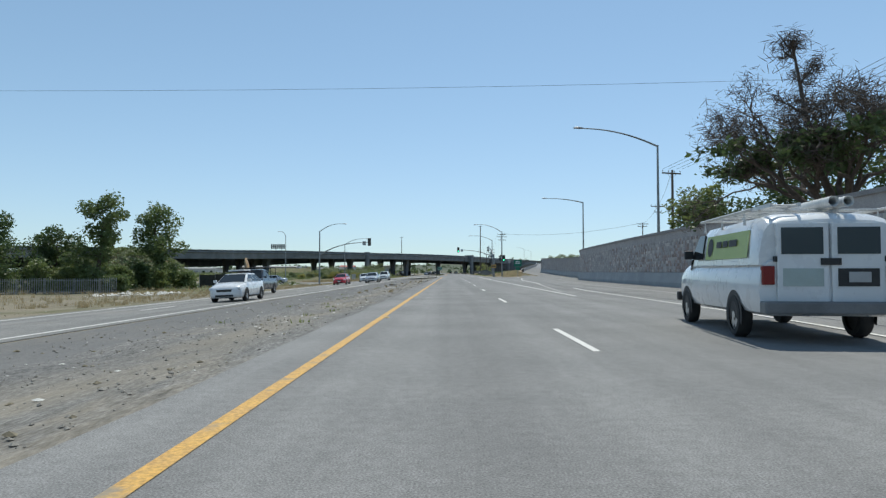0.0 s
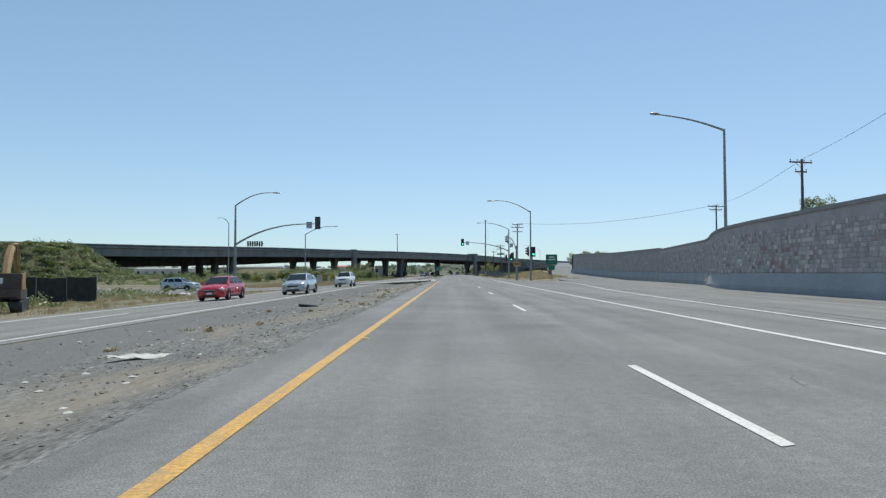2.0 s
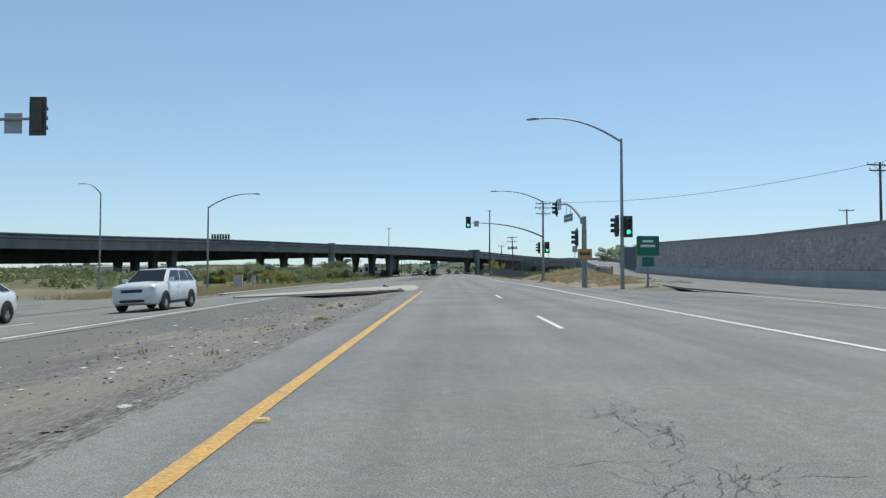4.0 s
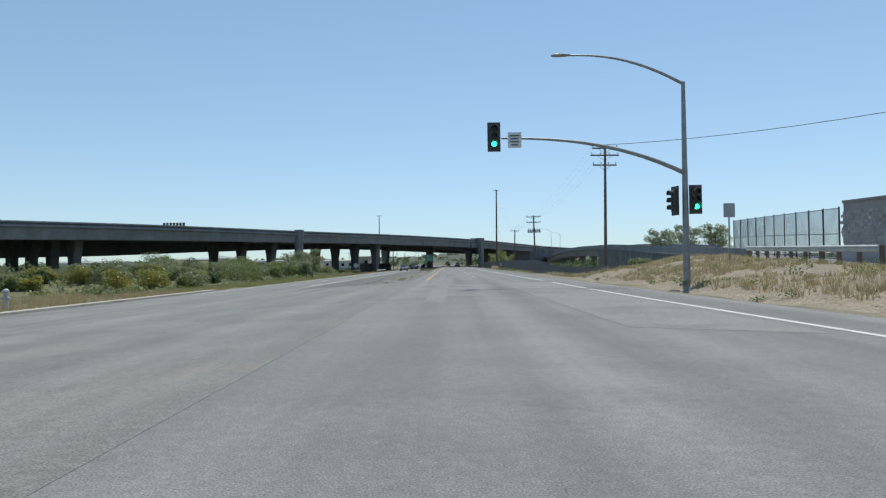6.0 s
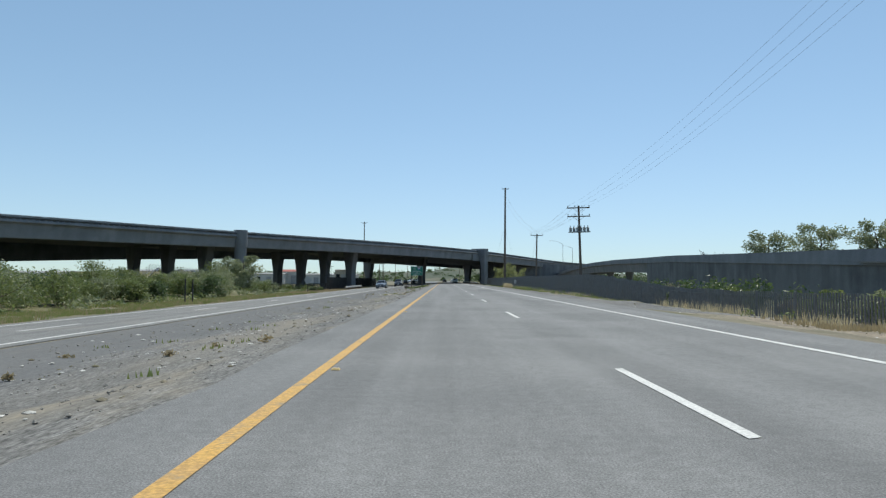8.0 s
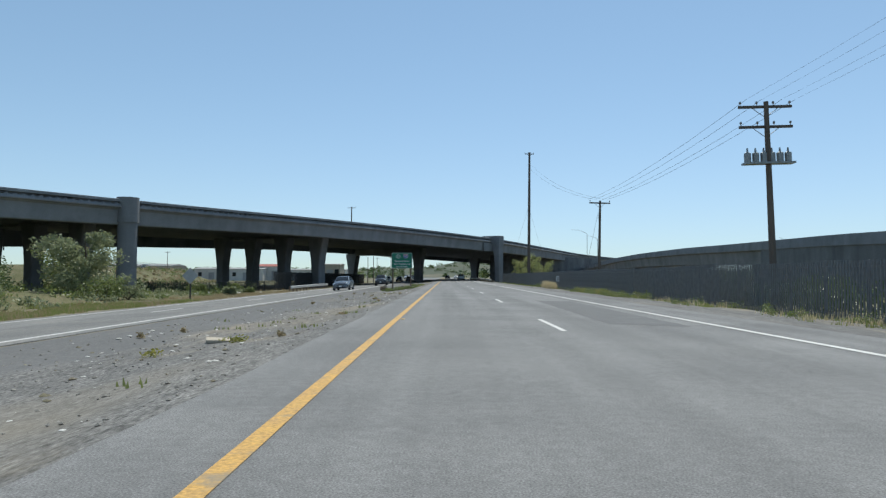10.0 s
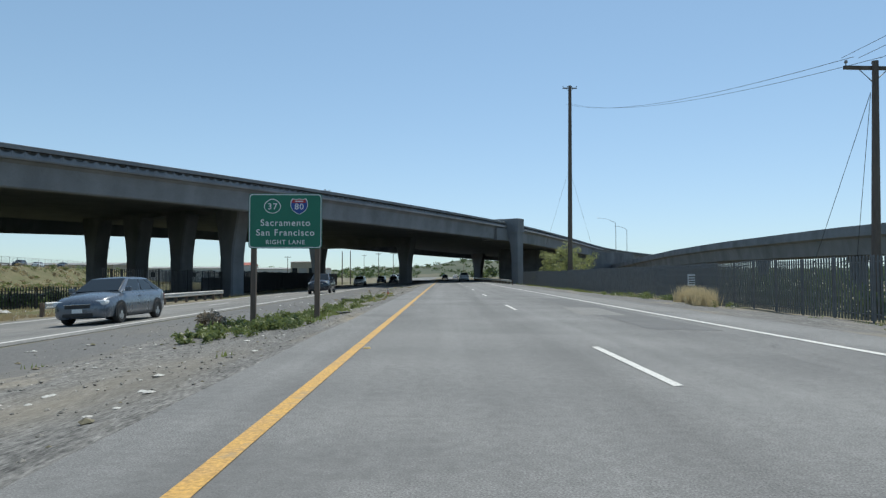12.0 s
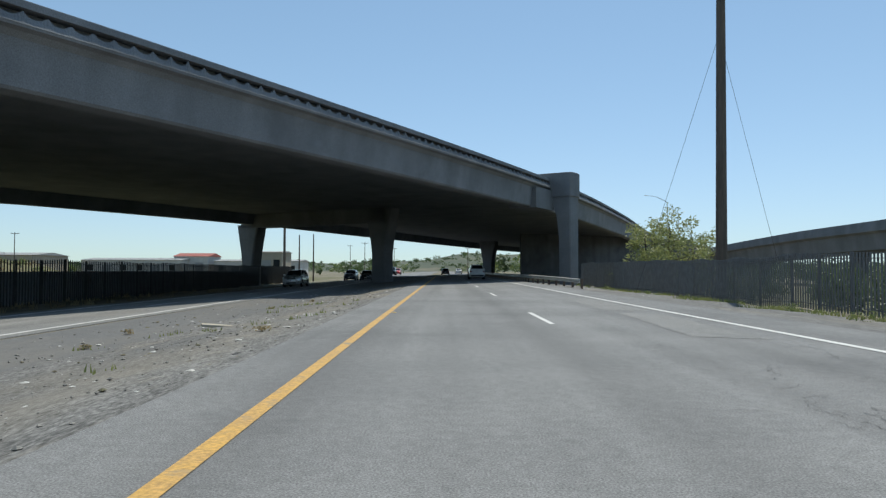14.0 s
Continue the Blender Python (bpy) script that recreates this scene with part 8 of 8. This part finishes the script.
def slab(x, y, w, d, h, turn, mat, name, label):
    bm = bmesh.new()
    box(bm, -w / 2, w / 2, -d / 2, d / 2, 0, h, min(h, 0.04) * 0.4)
    for v in bm.verts:
        v.co.z += 0.05 * noise.noise(v.co * 3)
    ob = tagged(part(name, bm, mat), label, "debris", "roadside debris")
    ob.matrix_basis = pose(x, y, ground_z(x, y) + 0.01, 4, 3, turn)
    return ob


scatter("rubble", [(-36, -29, 66, 77, 110), (-30, -24, 118, 124, 40), (-34, -27, 338, 343, 30), (-26, -21, 330, 338, 16)], LITTER, "pale broken rocks and rubble on the verge", 8, 0.08, 0.5, 0.5, "rubble")
CARD = material("weathered_cardboard", (0.5, 0.44, 0.35), (0.42, 0.36, 0.28), 3, 0.9, bump=0.2)
slab(-5.2, 262.6, 0.5, 0.35, 0.07, 20, CARD, "cardboard_scrap", "flattened pale cardboard scrap in the median")
bm = bmesh.new()
bmesh.ops.create_grid(bm, x_segments=9, y_segments=5, size=0.5)
for v in bm.verts:
    q = noise.noise(Vector((v.co.x * 5, v.co.y * 5, 3.3)))
    v.co = Vector((v.co.x * 0.95 + 0.1 * q, v.co.y * (0.5 + 0.35 * v.co.x) + 0.06 * q, 0.05 + 0.09 * abs(noise.noise(Vector((v.co.x * 7, v.co.y * 9, 8.1))))))
crumple = tagged(part("plastic_scrap", bm, LITTER), "white crumpled plastic sheet in the median", "debris", "roadside debris")
crumple.matrix_basis = pose(-5.3, 60.2, ground_z(-5.3, 60.2) - 0.03, 0, 0, 15)
slab(-5.0, 318.9, 0.5, 0.3, 0.12, 60, CARD, "cardboard_scrap", "flattened pale cardboard scrap in the median")
slab(-6.7, 80.4, 0.9, 0.4, 0.12, 15, TRIM, "tyre_scrap", "black shredded tyre strip in the median")
slab(-3.4, 320.2, 0.45, 0.16, 0.07, 40, TRIM, "tyre_scrap", "black shredded tyre strip in the median")
slab(-6.0, 340.0, 0.8, 0.4, 0.1, 5, TRIM, "tyre_scrap", "black shredded tyre strip in the median")
slab(-6.0, 368.0, 0.9, 0.2, 0.06, 30, CARD, "board_scrap", "pale splintered board in the median")

# ---------------- distance: buildings, trees, hills ----------------
WALL_WHITE = material("pale_building_wall", (0.6, 0.58, 0.54), (0.52, 0.5, 0.46), 0.5, 0.8, bump=0.1, fine=10)
WALL_TAN = material("tan_building_wall", (0.42, 0.36, 0.28), (0.36, 0.31, 0.25), 0.5, 0.8, bump=0.1, fine=10)
ROOF_GREY = material("grey_roofing", (0.34, 0.34, 0.33), (0.28, 0.28, 0.28), 0.6, 0.8, bump=0.1, fine=10)
ROOF_RED = material("red_roofing", (0.38, 0.1, 0.07), (0.32, 0.09, 0.06), 0.6, 0.7, bump=0.1, fine=10)


def building(x, y, w, d, h, wall, roof, label, ridge=0.8, bays=6, turn=0.0):
    ob = thing("building", label, "building", pose(x, y, ground_z(x, min(y, 700)) - 0.3, 0, 0, turn), "distant buildings")
    box_part("wall", (-w / 2, w / 2, 0, d, 0, h), wall, ob)
    bm = bmesh.new()
    e = 0.5
    faces(bm, [(-w / 2 - e, -e, h - 0.1), (w / 2 + e, -e, h - 0.1), (w / 2 + e, d + e, h - 0.1), (-w / 2 - e, d + e, h - 0.1), (-w / 2 - e, d / 2, h + ridge), (w / 2 + e, d / 2, h + ridge)],
          [(0, 1, 5, 4), (2, 3, 4, 5), (1, 2, 5), (3, 0, 4), (3, 2, 1, 0)])
    part("roof", bm, roof, ob)
    for k in range(bays):
        cx = -w / 2 + w * (k + 0.5) / bays
        if k % 3 == 1:
            box_part("door", (cx - 1.4, cx + 1.4, -0.06, 0.02, 0, h * 0.7), ROOF_GREY, ob)
        else:
            box_part("window", (cx - 0.9, cx + 0.9, -0.05, 0.02, h * 0.4, h * 0.72), CAR_GLASS, ob)
    return ob


building(-150, 560, 46, 20, 7.4, WALL_TAN, ROOF_GREY, "long tan warehouse with a grey roof", 0.9, 8)
building(-108, 585, 34, 16, 6.2, WALL_WHITE, ROOF_GREY, "low white warehouse with a grey roof", 0.7, 6)
building(-90, 592, 12, 14, 7.6, WALL_WHITE, ROOF_RED, "white hall with a red pitched roof", 1.2, 2)
building(-66, 590, 30, 16, 5.8, WALL_WHITE, ROOF_GREY, "low white warehouse with a grey roof", 0.6, 6)
building(-51, 545, 9, 12, 7.8, WALL_TAN, ROOF_GREY, "tan two-storey block with a flat roof", 0.4, 3)
building(-200, 520, 40, 18, 6.0, WALL_WHITE, ROOF_GREY, "long white warehouse with a grey roof", 0.9, 7)
for k, (x, y) in enumerate(((-92.0, 418), (-96.0, 432), (-98.5, 446), (-102.0, 462), (-104.5, 474), (-108.5, 492))):
    car(("sedan", "suv")[k % 2], ("white", "silver", "white", "dark", "white", "navy")[k], pose(x, y, ground_z(x, y) + 0.02, 0, 0, 11 + (180 if k % 2 else 0)), ("white", "silver", "white", "black", "white", "dark blue")[k] + " car on the embanked road behind the fence", group="cars on the bank")
for x, y, h in ((-26, 472, 8.5), (-25.0, 480, 9), (-19.5, 560, 11), (-28, 590, 12), (-40, 640, 13), (-60, 560, 10), (-120, 540, 10), (10, 640, 11), (-22, 650, 12)):
    power_pole(x, y, h + ground_z(x, min(y, 700)), [(0.4, 1.2, 3)] if h > 9 else [], 0, 0.15, "distant wooden power pole")

rg = random.Random(31)
clumps_a, clumps_b = [], []
for k in range(520):
    y = rg.uniform(560, 980)
    x = rg.uniform(-0.62, 0.5) * y
    if -24 < x < 14:
        continue
    if -190 < x < -30 and y < 640:
        continue
    h = rg.uniform(3.5, 9.0)
    (clumps_a if rg.random() < 0.6 else clumps_b).append((x, y, ground_z(x, min(y, 700)) + h * 0.5, h * rg.uniform(0.5, 0.9), h * 0.6, h * 0.55, 90))
for name, cl, mat, s in (("far_woods", clumps_a, LEAF_DARK, 21), ("far_light_woods", clumps_b, LEAF_MID, 22)):
    tagged(part(name, leaf_mesh(name, cl, 0.75, random.Random(s), shell=0.2), mat), "distant green trees along the horizon", "trees", kind="stuff")

HILL = material("distant_hill", (0.085, 0.1, 0.06), (0.06, 0.075, 0.045), 0.02, 0.95, bump=0.0, fine=0.3, spots=(0.17, 0.15, 0.1), spot_scale=0.012)
bm = bmesh.new()
cols = 90
rows = []
for j, (yy, f) in enumerate(((1250, 0.0), (1400, 0.55), (1600, 1.0), (2000, 1.0))):
    row = []
    for i in range(cols + 1):
        x = -1100 + 2200 * i / cols
        hgt = 14 + 10 * noise.noise(Vector((x * 0.004, 0.3, 0))) + 9 * noise.noise(Vector((x * 0.012, 5.1, 0))) + 16 * math.exp(-((x - 120) / 260) ** 2)
        row.append(bm.verts.new((x, yy, -3 + hgt * f + (1.2 * noise.noise(Vector((x * 0.06, yy, 0))) if f else 0))))
    rows.append(row)
for a, b in zip(rows, rows[1:]):
    for i in range(cols):
        bm.faces.new((a[i], a[i + 1], b[i + 1], b[i]))
tagged(part("backdrop_hill", bm, HILL, soft=True), "low wooded hills on the horizon", "hill", kind="structure")
rg = random.Random(12)
cl = []
for k in range(900):
    x = rg.uniform(-900, 1000)
    y = rg.uniform(1270, 1600)
    f = lerp_table(y, [(1250, 0), (1400, 0.55), (1600, 1.0)])
    hgt = 14 + 10 * noise.noise(Vector((x * 0.004, 0.3, 0))) + 9 * noise.noise(Vector((x * 0.012, 5.1, 0))) + 16 * math.exp(-((x - 120) / 260) ** 2)
    r = rg.uniform(3, 7)
    cl.append((x, y, -3 + hgt * f + r * 0.4, r * 1.3, r, r * 0.8, 30))
tagged(part("hill_trees", leaf_mesh("hill_trees", cl, 1.7, random.Random(4), shell=0.2), LEAF_DARK), "dark trees on the distant hills", "trees", kind="stuff")

# ---------------- the wall's split-face blocks ----------------
def block_mesh(w, h, d):
    bm = bmesh.new()
    box(bm, -w / 2, w / 2, -d, 0, -h / 2, h / 2)
    r = random.Random(int(w * 1000))
    top = [v for v in bm.verts if v.co.y < -d / 2]
    f = [q for q in bm.faces if all(v in top for v in q.verts)][0]
    c = bmesh.ops.poke(bm, faces=[f])["verts"][0]
    c.co.y -= 0.012
    c.co.x += r.uniform(-0.04, 0.04)
    for v in top:
        v.co.x *= 0.985
        v.co.z *= 0.98
    return mesh_of("block", bm)


def dress(wall, pts, near, base, height, seed, budget=300, accent=0.17, rust=0.22):
    """Lays small blocks over a wall's face, with pale accents in drifts; the stretch near (y from, y to) as single pieces."""
    rg = random.Random(seed)
    tones = (WALL_STONE, WALL_PALE, WALL_RUST)
    meshes = [{w: block_mesh(w, 0.2, 0.03) for w in (0.2, 0.3, 0.42)} for _ in tones]
    for kinds_of, mat in zip(meshes, tones):
        for me in kinds_of.values():
            me.materials.append(mat)
    singles, rest = 0, [([], []), ([], []), ([], [])]
    for a, b in zip(pts, pts[1:]):
        L = Vector((b.x - a.x, b.y - a.y, 0)).length
        d = Vector((b.x - a.x, b.y - a.y, 0)).normalized()
        turn = math.degrees(math.atan2(d.y, d.x))
        left = Vector((-d.y, d.x, 0))
        for r in range(int((height - base) / 0.208)):
            u = rg.uniform(-0.1, 0.1)
            while u < L - 0.04:
                w = rg.choice((0.2, 0.2, 0.3, 0.3, 0.42))
                p = a + (b - a) * ((u + w / 2) / L) + left * (0.002 + rg.choice((0, 0, 0.008, 0.016)))
                p.z += base + 0.208 * (r + 0.5)
                m = Matrix.Translation(p) @ pose(0, 0, 0, 0, 0, turn + 180)
                drift = noise.noise(Vector((p.y * 0.35, p.z * 0.9, seed * 3.1)))
                band = noise.noise(Vector((p.y * 0.16, p.z * 0.5, seed * 5.7)))
                tone = 1 if rg.random() < accent * (1 + 3.5 * max(0.0, drift)) else (2 if rg.random() < rust + 3 * rust * band else 0)
                me = meshes[tone][w]
                if near[0] < p.y < near[1] and singles < budget and rg.random() < 0.35:
                    part("block", me, tones[tone], wall).matrix_basis = m
                    singles += 1
                elif p.y > 8:
                    vs, fs = rest[tone]
                    o = len(vs)
                    vs += [tuple(m @ v.co) for v in me.vertices]
                    fs += [tuple(o + k for k in f.vertices) for f in me.polygons]
                u += w + 0.008
    for name, (vs, fs), mat in zip(("block_rest", "pale_block_rest", "rust_block_rest"), rest, (WALL_STONE_MIX, WALL_PALE_MIX, WALL_RUST_MIX)):
        me = bpy.data.meshes.new(name)
        me.from_pydata(vs, [], fs)
        tagged(part(name, me, mat, wall), kind="stuff")


def island_mix(source):
    """The same block material for joined blocks, varied from island to island."""
    m = source.copy()
    m.name = source.name + "_mix"
    nt = m.node_tree
    for nd in list(nt.nodes):
        if nd.type == "OBJECT_INFO":
            ge = nt.nodes.new("ShaderNodeNewGeometry")
            for ln in list(nt.links):
                if ln.from_node == nd:
                    nt.links.new(ge.outputs["Random Per Island"], ln.to_socket)
            nt.nodes.remove(nd)
    return m


WALL_STONE_MIX, WALL_PALE_MIX, WALL_RUST_MIX = island_mix(WALL_STONE), island_mix(WALL_PALE), island_mix(WALL_RUST)
dress(wall_east, WALL_1, (50, 96), 1.02, 3.5, 1)
dress(wall_mid, WALL_2, (95, 133), 1.02, 3.4, 2, 280, 0.06, 0.05)
dress(wall_far, WALL_3, (133, 194), 1.02, 3.5, 3, 200, 0.015, 0.02)
